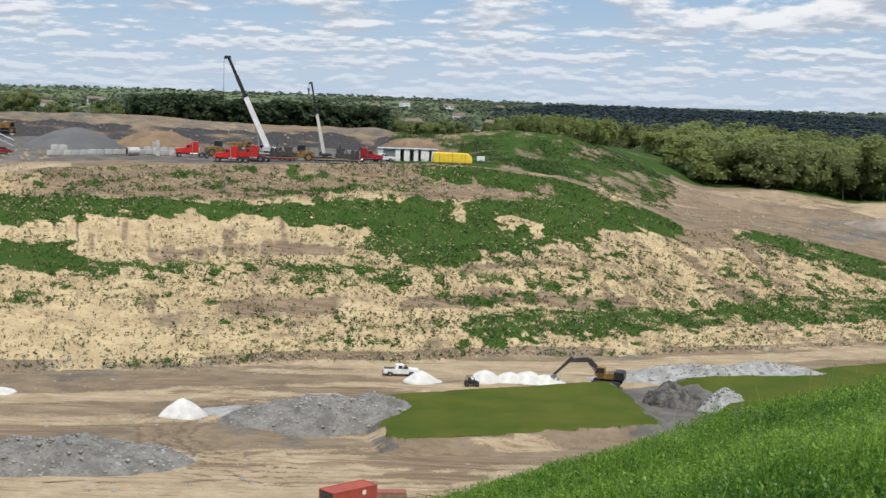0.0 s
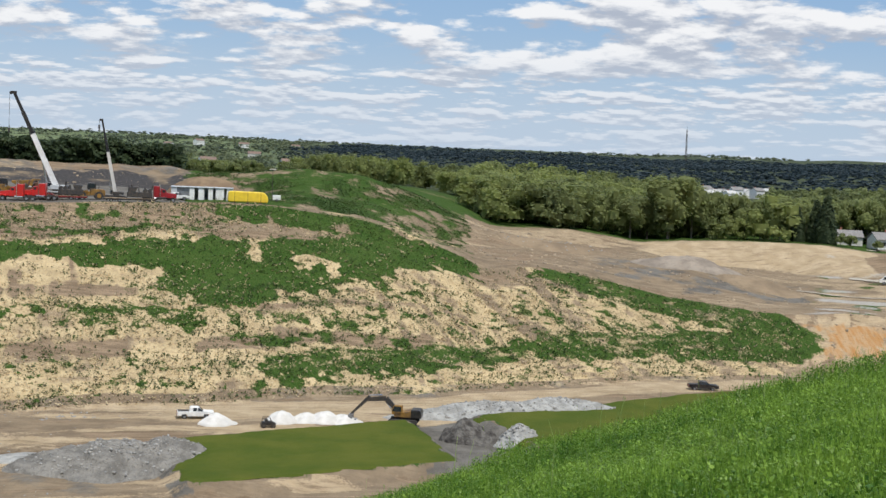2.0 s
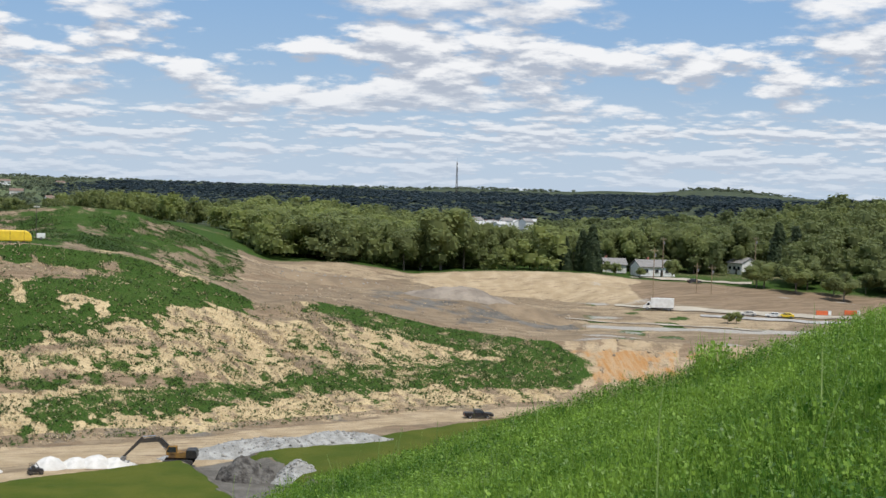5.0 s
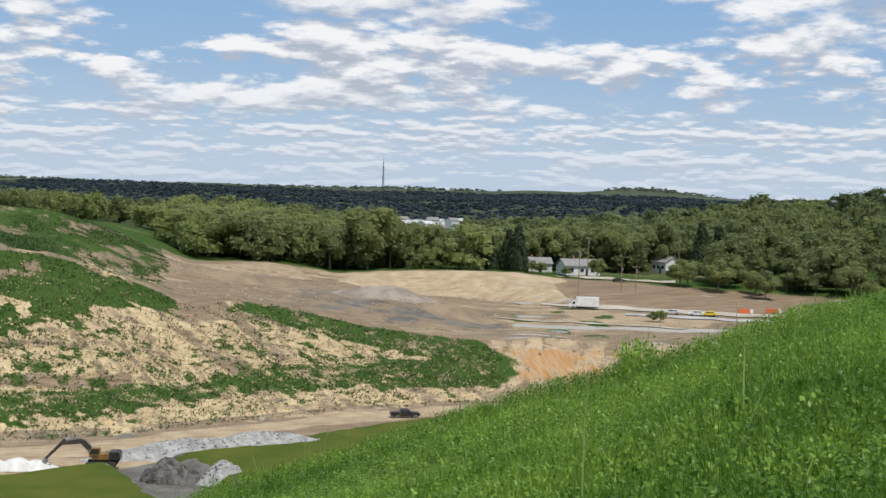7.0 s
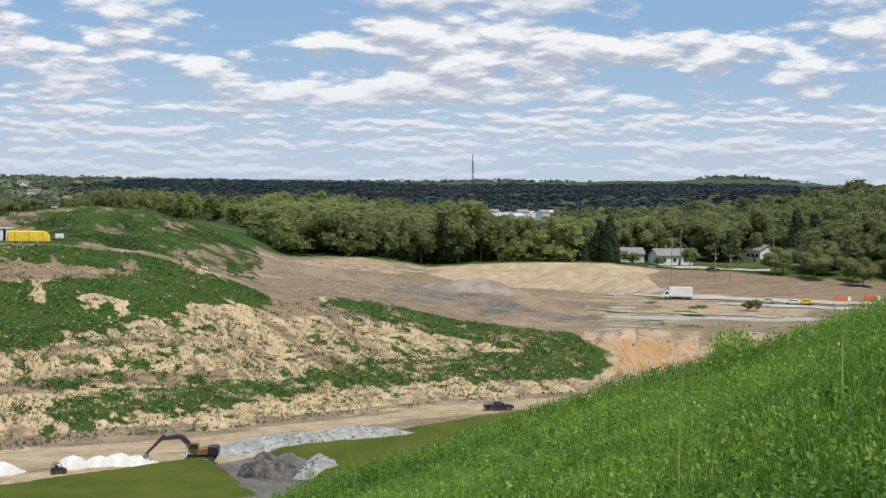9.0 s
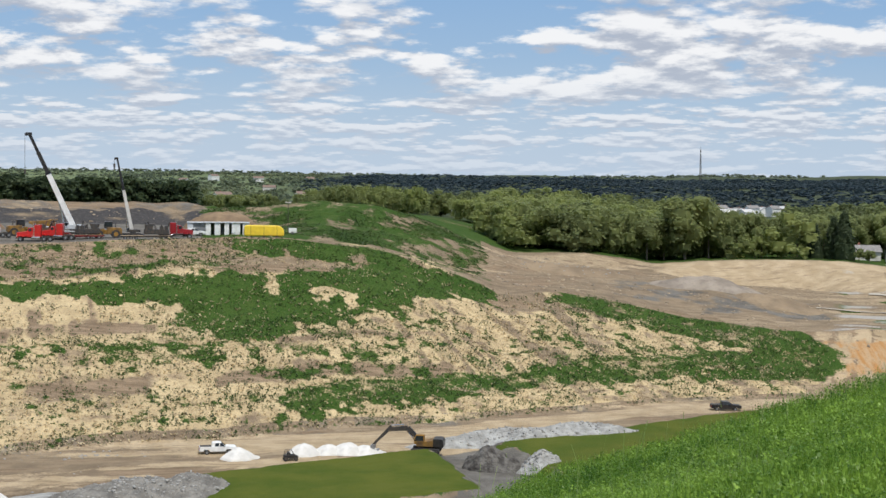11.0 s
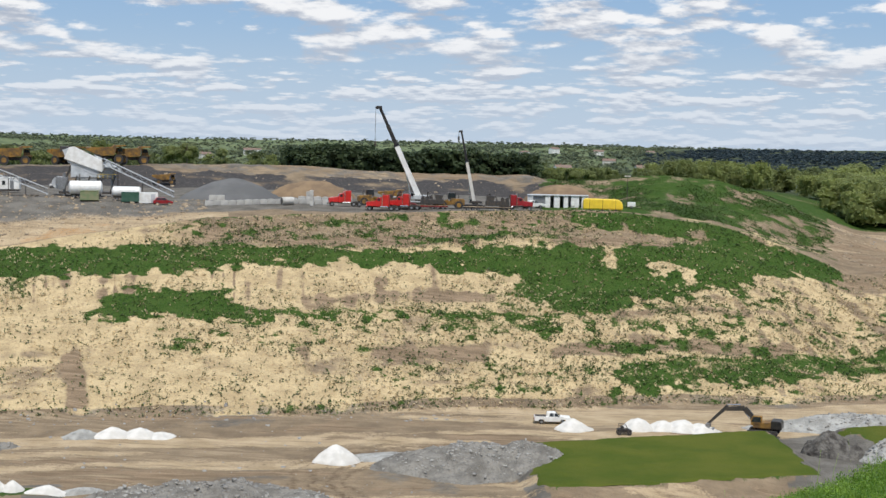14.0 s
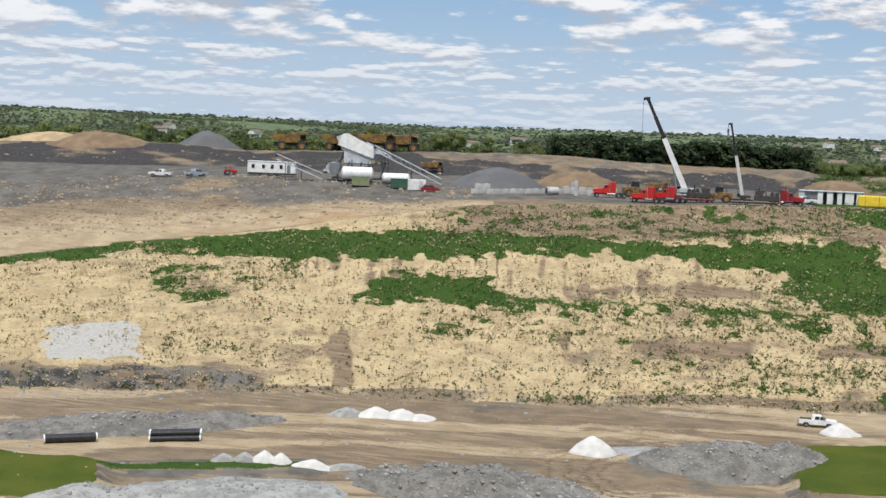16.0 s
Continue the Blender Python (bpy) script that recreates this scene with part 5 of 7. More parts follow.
def mobile_crane(label, bearing, d, heading, lean, up, reach, lower, upper, body, size=1.0):
    """A truck crane with its boom raised: lean metres across, up metres above the pivot."""
    t = thing("mobile_crane", label, "crane", "mobile cranes")
    s = size
    part("chassis", one((0, 0, 1.0 * s), (11 * s, 2.4 * s, 0.6 * s), 0.06), DARK_STEEL, t)
    part("deck", one((0.2 * s, 0, 1.4 * s), (9.6 * s, 2.5 * s, 0.25 * s), 0.04), body, t)
    c = part("driver_cab", prism(bmesh.new(), [(3.6 * s, 0.9 * s), (5.6 * s, 0.9 * s), (5.6 * s, 1.6 * s), (5.2 * s, 2.5 * s), (3.6 * s, 2.5 * s)], -1.2 * s, 1.2 * s, 0.06), body, t)
    part("window", prism(bmesh.new(), [(4.0 * s, 1.7 * s), (5.35 * s, 1.7 * s), (5.05 * s, 2.35 * s), (4.0 * s, 2.35 * s)], -1.22 * s, 1.22 * s), GLASS, c, "dark window glass")
    for x in (4.4, 2.9, -1.6, -3.0, -4.4):
        for y in (-1.0, 1.0):
            wheel(t, x * s, y * s, 0.58 * s, 0.4 * s)
    part("turntable", rod(bmesh.new(), (-1.6 * s, 0, 1.5 * s), (-1.6 * s, 0, 1.95 * s), 1.1 * s, 20), DARK_STEEL, t)
    sup = part("superstructure", one((-1.9 * s, 0, 2.45 * s), (3.6 * s, 2.0 * s, 1.0 * s), 0.1), body, t)
    part("counterweight", one((-3.9 * s, 0, 2.4 * s), (1.0 * s, 2.4 * s, 1.0 * s), 0.12), DARK_STEEL, sup, "dark counterweight")
    oc = part("operator_cab", one((-0.2 * s, -0.95 * s, 2.7 * s), (1.4 * s, 0.9 * s, 1.5 * s), 0.1), body, t)
    part("window", one((-0.1 * s, -0.95 * s, 3.0 * s), (1.35 * s, 0.93 * s, 0.7 * s), 0.04), GLASS, oc, "dark window glass")
    p = Vector((-1.2 * s, 0, 2.9 * s))
    q = p + Vector((lean, 0, up))
    m1, m2 = p.lerp(q, 0.58), p.lerp(q, 0.8)
    b = part("boom", beam(bmesh.new(), p, m1, 0.95 * s, 1.25 * s, 0.9 * s, 1.1 * s), lower, t)
    part("boom_section", beam(bmesh.new(), p.lerp(q, 0.56), m2, 0.72 * s, 0.88 * s), upper, b, "dark telescoped boom section")
    part("boom_section", beam(bmesh.new(), p.lerp(q, 0.78), q, 0.55 * s, 0.68 * s), upper, b, "dark telescoped boom section")
    part("boom_collar", beam(bmesh.new(), p.lerp(q, 0.56), p.lerp(q, 0.585), 1.05 * s, 1.35 * s), upper, b)
    h = part("boom_head", box(bmesh.new(), q + Vector((0.15 * (1 if lean > 0 else -1), 0, 0.1)), (1.3 * s, 0.8 * s, 0.7 * s), 0.08), upper, t)
    part("sheave", rod(bmesh.new(), q + Vector((math.copysign(0.75 * s, lean), -0.2, 0)), q + Vector((math.copysign(0.75 * s, lean), 0.2, 0)), 0.35 * s, 14), DARK_STEEL, h)
    part("lift_cylinder", rod(bmesh.new(), (0.6 * s if lean > 0 else -3.2 * s, 0, 2.0 * s), p.lerp(q, 0.36), 0.2 * s, 10), CHROME, t, "polished lift cylinder")
    hx = q.x + math.copysign(1.05 * s, lean)
    part("cable", rod(bmesh.new(), (hx, 0, q.z), (hx, 0, q.z - reach), 0.045, 6), DARK_STEEL, t)
    hk = part("hook_block", one((hx, 0, q.z - reach - 0.4), (0.45, 0.3, 0.9), 0.08), DARK_STEEL, t)
    part("hook", rod(bmesh.new(), (hx, 0, q.z - reach - 1.2), (hx, 0, q.z - reach - 0.8), 0.12, 8), DARK_STEEL, hk)
    for x in (2.0, -4.9):
        for y in (-2.6, 2.6):
            o = part("outrigger", beam(bmesh.new(), (x * s, 0, 1.0 * s), (x * s, y * s, 1.0 * s), 0.3, 0.3), body, t)
            part("foot", rod(bmesh.new(), (x * s, y * s, 0.0), (x * s, y * s, 1.0 * s), 0.14, 8), DARK_STEEL, o)
    return place(t, bearing, d, heading)


def haul_truck(label, bearing, d, heading, s=1.0):
    t = thing("haul_truck", label, "dump truck", "haul trucks")
    part("dump_body", prism(bmesh.new(), [(-5.0 * s, 3.4 * s), (-1.6 * s, 1.9 * s), (1.9 * s, 2.2 * s), (2.3 * s, 4.3 * s), (4.6 * s, 4.5 * s), (4.6 * s, 4.8 * s), (1.9 * s, 4.75 * s), (1.3 * s, 4.2 * s), (-4.9 * s, 4.0 * s)], -2.3 * s, 2.3 * s, 0.08), YELLOW, t, "worn yellow dump body")
    for k in range(4):
        for y in (-2.36, 2.36):
            part("body_rib", beam(bmesh.new(), ((-3.4 + 1.5 * k) * s, y * s, 2.7 * s), ((-3.4 + 1.5 * k) * s, y * s, 4.1 * s), 0.25 * s, 0.2 * s), YELLOW, t)
    part("chassis", one((0.2 * s, 0, 1.6 * s), (8.6 * s, 1.6 * s, 0.8 * s), 0.08), DARK_STEEL, t)
    c = part("cab", prism(bmesh.new(), [(2.6 * s, 2.2 * s), (4.2 * s, 2.2 * s), (4.2 * s, 3.0 * s), (3.9 * s, 4.1 * s), (2.6 * s, 4.1 * s)], 0.2 * s, 2.1 * s, 0.06), YELLOW, t)
    part("window", prism(bmesh.new(), [(2.8 * s, 3.1 * s), (4.12 * s, 3.1 * s), (3.88 * s, 3.95 * s), (2.8 * s, 3.95 * s)], 0.18 * s, 2.12 * s), GLASS, c, "dark window glass")
    part("grille", one((4.3 * s, 0, 1.9 * s), (0.4 * s, 1.9 * s, 1.3 * s), 0.06), DARK_STEEL, t)
    part("deck", one((3.6 * s, 0, 2.35 * s), (2.0 * s, 4.3 * s, 0.16 * s), 0.03), YELLOW, t)
    for y in (-1.75, 1.75):
        wheel(t, 2.9 * s, y * s, 1.2 * s, 0.8 * s, YELLOW)
        wheel(t, -2.2 * s, y * s, 1.2 * s, 1.4 * s, YELLOW)
    return place(t, bearing, d, heading)


def compactor(label, bearing, d, heading):
    t = thing("wheel_loader", label, "loader")
    part("rear_body", prism(bmesh.new(), [(-3.6, 1.0), (-0.3, 1.0), (-0.3, 2.5), (-3.3, 2.4), (-3.6, 2.1)], -1.1, 1.1, 0.1), YELLOW, t)
    c = part("cab", prism(bmesh.new(), [(-1.5, 2.3), (0.3, 2.3), (0.4, 3.0), (0.2, 3.8), (-1.5, 3.8)], -0.85, 0.85, 0.06), BLACK, t, "black cab frame")
    part("window", prism(bmesh.new(), [(-1.35, 2.75), (0.3, 2.75), (0.18, 3.65), (-1.35, 3.65)], -0.87, 0.87), GLASS, c, "dark window glass")
    part("front_frame", prism(bmesh.new(), [(-0.3, 0.9), (2.6, 0.9), (2.4, 1.7), (-0.3, 1.9)], -0.6, 0.6, 0.06), YELLOW, t)
    for y in (-0.7, 0.7):
        part("lift_arm", beam(bmesh.new(), (0.3, y, 2.0), (3.6, y, 0.8), 0.22, 0.45), YELLOW, t)
        for x in (-2.2, 1.6):
            wheel(t, x, y * 1.75, 0.95, 0.75, YELLOW)
    part("bucket", prism(bmesh.new(), [(3.3, 0.35), (4.7, 0.15), (4.0, 0.9), (3.6, 1.5), (3.3, 1.4)], -1.6, 1.6, 0.04), DARK_STEEL, t, "dark worn bucket")
    part("exhaust", rod(bmesh.new(), (-2.2, 0.4, 2.4), (-2.2, 0.4, 3.4), 0.09), DARK_STEEL, t)
    return place(t, bearing, d, heading)


def excavator(label, bearing, d, heading):
    t = thing("excavator", label, "excavator")
    for y in (-1.35, 1.35):
        tr = part("track", prism(bmesh.new(), [(-2.2, 0.1), (2.0, 0.1), (2.35, 0.45), (2.2, 0.85), (-2.2, 0.95), (-2.45, 0.5)], y - 0.3, y + 0.3, 0.08), RUBBER, t, "dark steel crawler track")
        for x in (-1.9, -0.7, 0.6, 1.85):
            part("roller", rod(bmesh.new(), (x, y - 0.34, 0.5), (x, y + 0.34, 0.5), 0.25, 12), DARK_STEEL, tr)
    part("undercarriage", one((0, 0, 0.75), (2.6, 2.2, 0.5), 0.06), DARK_STEEL, t)
    part("turntable", rod(bmesh.new(), (0, 0, 0.9), (0, 0, 1.2), 0.9, 18), DARK_STEEL, t)
    part("upper_body", prism(bmesh.new(), [(-1.3, 1.2), (1.4, 1.2), (1.4, 1.9), (-0.6, 2.1), (-1.3, 2.25)], -1.35, 1.35, 0.1), YELLOW, t)
    part("counterweight", prism(bmesh.new(), [(-2.95, 1.15), (-1.28, 1.15), (-1.28, 2.5), (-2.7, 2.5), (-2.95, 2.1)], -1.36, 1.36, 0.12), BLACK, t, "black counterweight")
    c = part("cab", prism(bmesh.new(), [(0.1, 1.6), (1.75, 1.6), (1.8, 2.3), (1.45, 3.1), (0.1, 3.1)], 0.35, 1.35, 0.08), YELLOW, t)
    part("window", prism(bmesh.new(), [(0.25, 2.15), (1.72, 2.15), (1.4, 2.95), (0.25, 2.95)], 0.33, 1.37), GLASS, c, "dark window glass")
    pts = [Vector((0.9, -0.2, 1.9)), Vector((3.0, -0.2, 3.9)), Vector((6.2, -0.2, 3.5)), Vector((8.6, -0.2, 1.0))]
    b = part("boom", beam(beam(bmesh.new(), pts[0], pts[1], 0.5, 0.55, 0.5, 0.8), pts[1], pts[2], 0.5, 0.8, 0.45, 0.5), DARK_STEEL, t, "dark grimy boom")
    part("boom_cylinder", rod(bmesh.new(), (1.5, -0.2, 1.6), (3.1, -0.2, 3.4), 0.11, 8), CHROME, b, "polished ram")
    st = part("stick", beam(bmesh.new(), pts[2] + Vector((-0.6, 0, 0.55)), pts[3], 0.4, 0.6, 0.35, 0.35), DARK_STEEL, t, "dark grimy stick")
    part("stick_cylinder", rod(bmesh.new(), (3.6, -0.2, 4.4), (5.6, -0.2, 4.2), 0.1, 8), CHROME, st, "polished ram")
    part("bucket", prism(bmesh.new(), [(8.2, 1.1), (8.9, 1.05), (9.1, 0.3), (8.6, -0.15), (7.7, 0.0), (7.6, 0.35), (8.3, 0.3)], -0.8, 0.4, 0.04), STEEL, t, "worn steel bucket")
    return place(t, bearing, d, heading)


def container(label, paint, bearing, d, heading):
    t = thing("shipping_container", label, "container")
    for y in (-1.2, 1.2):
        bm = bmesh.new()
        n = 44
        for k in range(n):
            x = -2.95 + 5.9 * k / (n - 1)
            box(bm, (x, y - math.copysign(0.02 * (k % 2), y) * 2, 1.3), (0.14, 0.04, 2.3))
        part("side_wall", bm, paint, t)
    part("floor", one((0, 0, 0.12), (6.0, 2.36, 0.16)), WOODEN, t)
    bm = bmesh.new()
    for k in range(22):
        box(bm, (-2.85 + 5.7 * k / 21, 0, 2.53 - 0.015 * (k % 2)), (0.28, 2.36, 0.03))
    part("roof", bm, paint, t)
    for x in (-3.0, 3.0):
        for y in (-1.17, 1.17):
            part("corner_post", one((x, y, 1.3), (0.12, 0.12, 2.6), 0.02), paint, t)
        for z in (0.08, 2.53):
            part("end_beam", one((x, 0, z), (0.12, 2.3, 0.14), 0.02), paint, t)
    for y in (-1.19, 1.19):
        for z in (0.08, 2.53):
            part("side_beam", one((0, y, z), (5.9, 0.1, 0.14), 0.02), paint, t)
    part("end_wall", one((3.0, 0, 1.3), (0.05, 2.26, 2.4)), paint, t)
    for y in (-0.57, 0.57):
        # shade of the door end is put into its colour, dark instead of red
        dr = part("door", one((-3.0, y, 1.3), (0.06, 1.1, 2.36), 0.01), DARK_STEEL, t, "door with its shade put into a dark colour")
        for k in (-0.25, 0.25):
            part("lock_rod", rod(bmesh.new(), (-3.06, y + k, 0.2), (-3.06, y + k, 2.4), 0.025, 6), STEEL, dr, "galvanised lock rod")
    part("marking", one((1.2, -1.245, 2.0), (0.5, 0.01, 0.5)), WHITE, t, "white painted marking")
    return place(t, bearing, d, heading)


def heap(name, label, category, material, bearing, d, rx, ry, h, heading=0.0, rough=0.25, group="", power=1.15, seed=1, peaks=(), pebbles=0):
    """A tipped heap: steep, slightly hollow flanks, uneven foot and crown."""
    x0, y0, _ = at(bearing, d)
    a = radians(heading + bearing)
    n, m = 30, 64
    u, v = np.meshgrid(np.linspace(0, 1, n) ** 0.8, np.linspace(0, 2 * math.pi, m, endpoint=False), indexing="ij")
    edge = 1 + 0.3 * fbm(np.cos(v) * 2 + seed, np.sin(v) * 2 + seed * 3.7, 1.5, 3, seed)
    lx, ly = rx * u * np.cos(v) * edge, ry * u * np.sin(v) * edge
    hh = h * np.clip(1 - u ** power, 0, 1)
    if peaks:
        hh = 0
        for px, ph in peaks:
            r = np.hypot((lx - px) / (rx * 1.5 / len(peaks)), ly / ry)
            hh = np.maximum(hh, ph * h * np.clip(1 - r ** power, 0, 1))
        hh = hh * smooth(1.0, 0.9, u) + 0.02
    X, Y = x0 + lx * math.cos(a) - ly * math.sin(a), y0 + lx * math.sin(a) + ly * math.cos(a)
    base = ground(X, Y)
    Z = base + hh + rough * (fbm(X, Y, 2.5, 4, seed + 5) + 0.4 * fbm(X, Y, 0.7, 2, seed + 6)) * smooth(1.0, 0.85, u) - 0.25 * smooth(0.9, 1.0, u)
    i = np.arange(n * m).reshape(n, m)
    j = np.roll(i, -1, axis=1)
    quads = np.stack([i[:-1], i[1:], j[1:], j[:-1]], -1).reshape(-1, 4)
    z0 = float(base[0, 0])
    mesh = fill(bpy.data.meshes.new(name), np.stack([X - x0, Y - y0, Z - z0], -1).reshape(-1, 3), quads, 4)
    mesh.polygons.foreach_set("use_smooth", np.ones(len(quads), bool))
    mesh.materials.append(material)
    ob = tagged(new(name, mesh), label, category, group)
    ob.location = (x0, y0, z0)
    if pebbles:
        g = np.random.default_rng(seed)
        pu, pv = g.integers(2, n - 1, pebbles), g.integers(0, m, pebbles)
        HEAP_STONES.append(np.stack([X[pu, pv], Y[pu, pv], Z[pu, pv]], -1) + g.normal(0, 0.12, (pebbles, 3)) * (1, 1, 0))
    return ob


HEAP_STONES = []


def boulder(rng):
    """A broken stone: a cube worn unevenly at its corners, on welded points."""
    cv = np.array([(x, y, z) for x in (-1, 1) for y in (-1, 1) for z in (-1, 1)], float)
    cf = np.array([(0, 1, 3, 2), (4, 6, 7, 5), (0, 4, 5, 1), (2, 3, 7, 6), (0, 2, 6, 4), (1, 5, 7, 3)])
    return cv * 0.5 * rng.uniform(0.55, 1.15, (8, 3)) * rng.uniform(0.6, 1.1, 3) + rng.normal(0, 0.06, (8, 3)), cf


def stones(name, label, material, places, size0, size1, seed):
    """Loose stones over stretches of ground: bearing from, to; distance from, to; how many."""
    rng = np.random.default_rng(seed)
    xs, ys = [], []
    for b0, b1, d0, d1, n in places:
        x, y = spread(rng, n, b0, b1, d0, d1)
        xs.append(x), ys.append(y)
    x, y = np.concatenate(xs), np.concatenate(ys)
    kinds = [boulder(rng) for _ in range(8)]
    s = size0 + (size1 - size0) * rng.uniform(0, 1, len(x)) ** 6
    return scatter(name, rng, kinds, x, y, s, s * rng.uniform(0.8, 1.5, len(x)), material, label, "rocks", rng.uniform(0, 1, len(x)))


# ---- the valley floor ----
pickup("white extended-cab pickup truck parked on the dirt road", WHITE, 1.5, 221.5, 4)
pickup("black pickup truck on the dirt road", BLACK, -19.5, 273, 10)
excavator("yellow and black crawler excavator with its arm stretched out", -7.15, 218, 172)
container("faded red corrugated shipping container", CONTAINER_RED, 3.56, 145.2, 40)

buggy = thing("utility_buggy", "small black buggy beside the chippings", "vehicle")
part("body", prism(bmesh.new(), [(-1.1, 0.35), (1.1, 0.35), (1.2, 0.7), (0.5, 0.95), (-1.1, 0.9)], -0.6, 0.6, 0.06), BLACK, buggy)
part("seat", one((-0.3, 0, 1.05), (0.5, 1.0, 0.5), 0.06), RUBBER, buggy)
for y in (-0.55, 0.55):
    cage = bmesh.new()
    rod(cage, (0.55, y, 0.9), (0.2, y, 1.6), 0.04, 6), rod(cage, (0.2, y, 1.6), (-0.8, y, 1.6), 0.04, 6), rod(cage, (-0.8, y, 1.6), (-0.9, y, 0.9), 0.04, 6)
    part("roll_bar", cage, DARK_STEEL, buggy)
for x in (-0.8, 0.8):
    for y in (-0.62, 0.62):
        wheel(buggy, x, y, 0.33, 0.25, DARK_STEEL)
place(buggy, -1.5, 215, 8)

WHITE_HEAPS = "heaps of white chippings"
heap("gravel_mound", "white stone chippings tipped on the dirt", "gravel mound", CHIPS, 10.55, 190.5, 3.4, 3.0, 2.4, 0, 0.35, WHITE_HEAPS, 1.3, 3)
heap("gravel_mound", "white stone chippings tipped beside the pickup", "gravel mound", CHIPS, 0.62, 217.5, 3.2, 2.6, 1.8, 0, 0.3, WHITE_HEAPS, 1.3, 4)
for k, (b, r, h) in enumerate(((-2.05, 3.3, 1.8), (-3.1, 3.0, 1.5), (-3.9, 3.1, 1.6), (-4.75, 3.4, 1.3))):
    heap("gravel_mound", "white stone chippings in a row along the lawn", "gravel mound", CHIPS, b, 219.5, r, 2.4, h, 0, 0.35, WHITE_HEAPS, 1.5, 5 + k)
for k, (b, r, h) in enumerate(((20.9, 3.6, 1.2), (19.7, 3.2, 1.5), (18.6, 3.0, 1.4), (17.8, 2.6, 0.9))):
    heap("gravel_mound", "low heap of pale chippings on the dirt road", "gravel mound", PALE_STONE if k == 0 else CHIPS, b, 208, r, 2.4, h, 0, 0.2, WHITE_HEAPS, 1.2, 11 + k)
for k, (b, r, h, dd) in enumerate(((26.0, 1.9, 0.9, 177.5), (25.1, 1.7, 1.1, 177.5), (24.3, 1.9, 1.5, 177.5), (23.6, 1.7, 1.4, 177.0), (22.2, 3.2, 1.0, 175.5), (21.0, 3.6, 0.7, 176.0))):
    heap("gravel_mound", "small heap of pale chippings by the grass strip", "gravel mound", CHIPS if k in (2, 3, 4) else PALE_STONE, b, dd, r, 1.5, h, 0, 0.15, WHITE_HEAPS, 1.2, 21 + k)
heap("gravel_sheet", "thin spread of pale grey gravel beside the heap", "gravel mound", PALE_STONE, 8.4, 193, 5.5, 3.2, 0.35, 0, 0.15, "", 3.0, 31)
heap("stone_bank", "bank of grey crushed stone beside the lawn", "stone mound", GREY_STONE, 4.7, 188, 13.0, 10.5, 3.2, 12, 1.0, "", 1.5, 32, pebbles=700)
heap("stone_bank", "broad grey heap of crushed stone beside the track", "stone mound", GREY_STONE, 15.6, 167, 17.0, 9.0, 2.4, -4, 1.1, "", 1.7, 33, pebbles=900)
heap("stone_bank", "pale grey stone fill behind the grass strip", "stone mound", PALE_STONE, 27.2, 160, 20.0, 7.5, 1.5, 6, 0.4, "", 2.4, 34, pebbles=500)
heap("stone_bank", "low grey stone bank between two dirt roads", "stone mound", GREY_STONE, 30.0, 200, 26.0, 7.0, 1.6, 8, 0.9, "", 1.8, 35, pebbles=700)
heap("gravel_bank", "long bank of pale crushed stone along the dirt road", "gravel mound", PALE_STONE, -11.3, 231, 20.5, 6.0, 2.3, 17, 0.4, "", 1.8, 36, pebbles=900)
heap("rubble_mound", "dark broken rubble beside the excavator", "rubble mound", DARK_RUBBLE, -9.9, 209, 4.6, 3.6, 3.2, -12, 1.3, "", 1.2, 37)
heap("stone_mound", "grey stone heap beside the lawn", "stone mound", PALE_STONE, -11.9, 208, 3.6, 3.2, 1.9, 0, 0.4, "", 1.2, 38, pebbles=160)


def pipe(parent, p, q, r):
    bm = bmesh.new()
    p, q = Vector(p), Vector(q)
    turn = (q - p).to_track_quat("Z", "Y").to_matrix()
    rings = []
    for c, rr in ((p, r), (q, r), (q, r * 0.86), (p, r * 0.86)):
        rings.append([bm.verts.new(c + turn @ Vector((math.cos(k * math.pi / 9) * rr, math.sin(k * math.pi / 9) * rr, 0))) for k in range(18)])
    for i in range(4):
        for k in range(18):
            bm.faces.new((rings[i][k], rings[i][(k + 1) % 18], rings[(i + 1) % 4][(k + 1) % 18], rings[(i + 1) % 4][k]))
    ob = part("pipe", bm, PIPE_BLACK, parent)
    for c, o in ((p, q), (q, p)):
        dirn = (c - o).normalized()
        part("end_cap", rod(bmesh.new(), c - dirn * 0.16, c + dirn * 0.02, r * 1.04, 18), WHITE, ob, "white end band")
    return ob


pp = thing("drain_pipe", "large black plastic drain pipe lying on the ground", "pipe")
pipe(pp, (-3.5, 0, 0.6), (3.5, 0, 0.6), 0.6)
place(pp, 32.2, 190, 6)
pb = thing("pipe_bundle", "bundle of black plastic pipes lying on the ground", "pipes")
for y, z, r in ((-0.7, 0.4, 0.4), (0.15, 0.4, 0.4), (1.0, 0.4, 0.4), (-0.28, 1.08, 0.38), (0.55, 1.08, 0.38)):
    pipe(pb, (-3.5 + 0.2 * y, y, z), (3.5 + 0.2 * y, y, z), r)
place(pb, 28.0, 190.5, 4)

ts = thing("timber_stack", "stack of reddish timbers beside the container", "timber")
for k in range(3):
    for j in range(4):
        part("timber", one((0.1 * (k % 2), -0.6 + 0.4 * j, 0.16 + 0.3 * k), (3.6, 0.3, 0.26), 0.02), BRICKWORK if k == 2 else WOODEN, ts)
place(ts, 1.8, 149.5, 5)
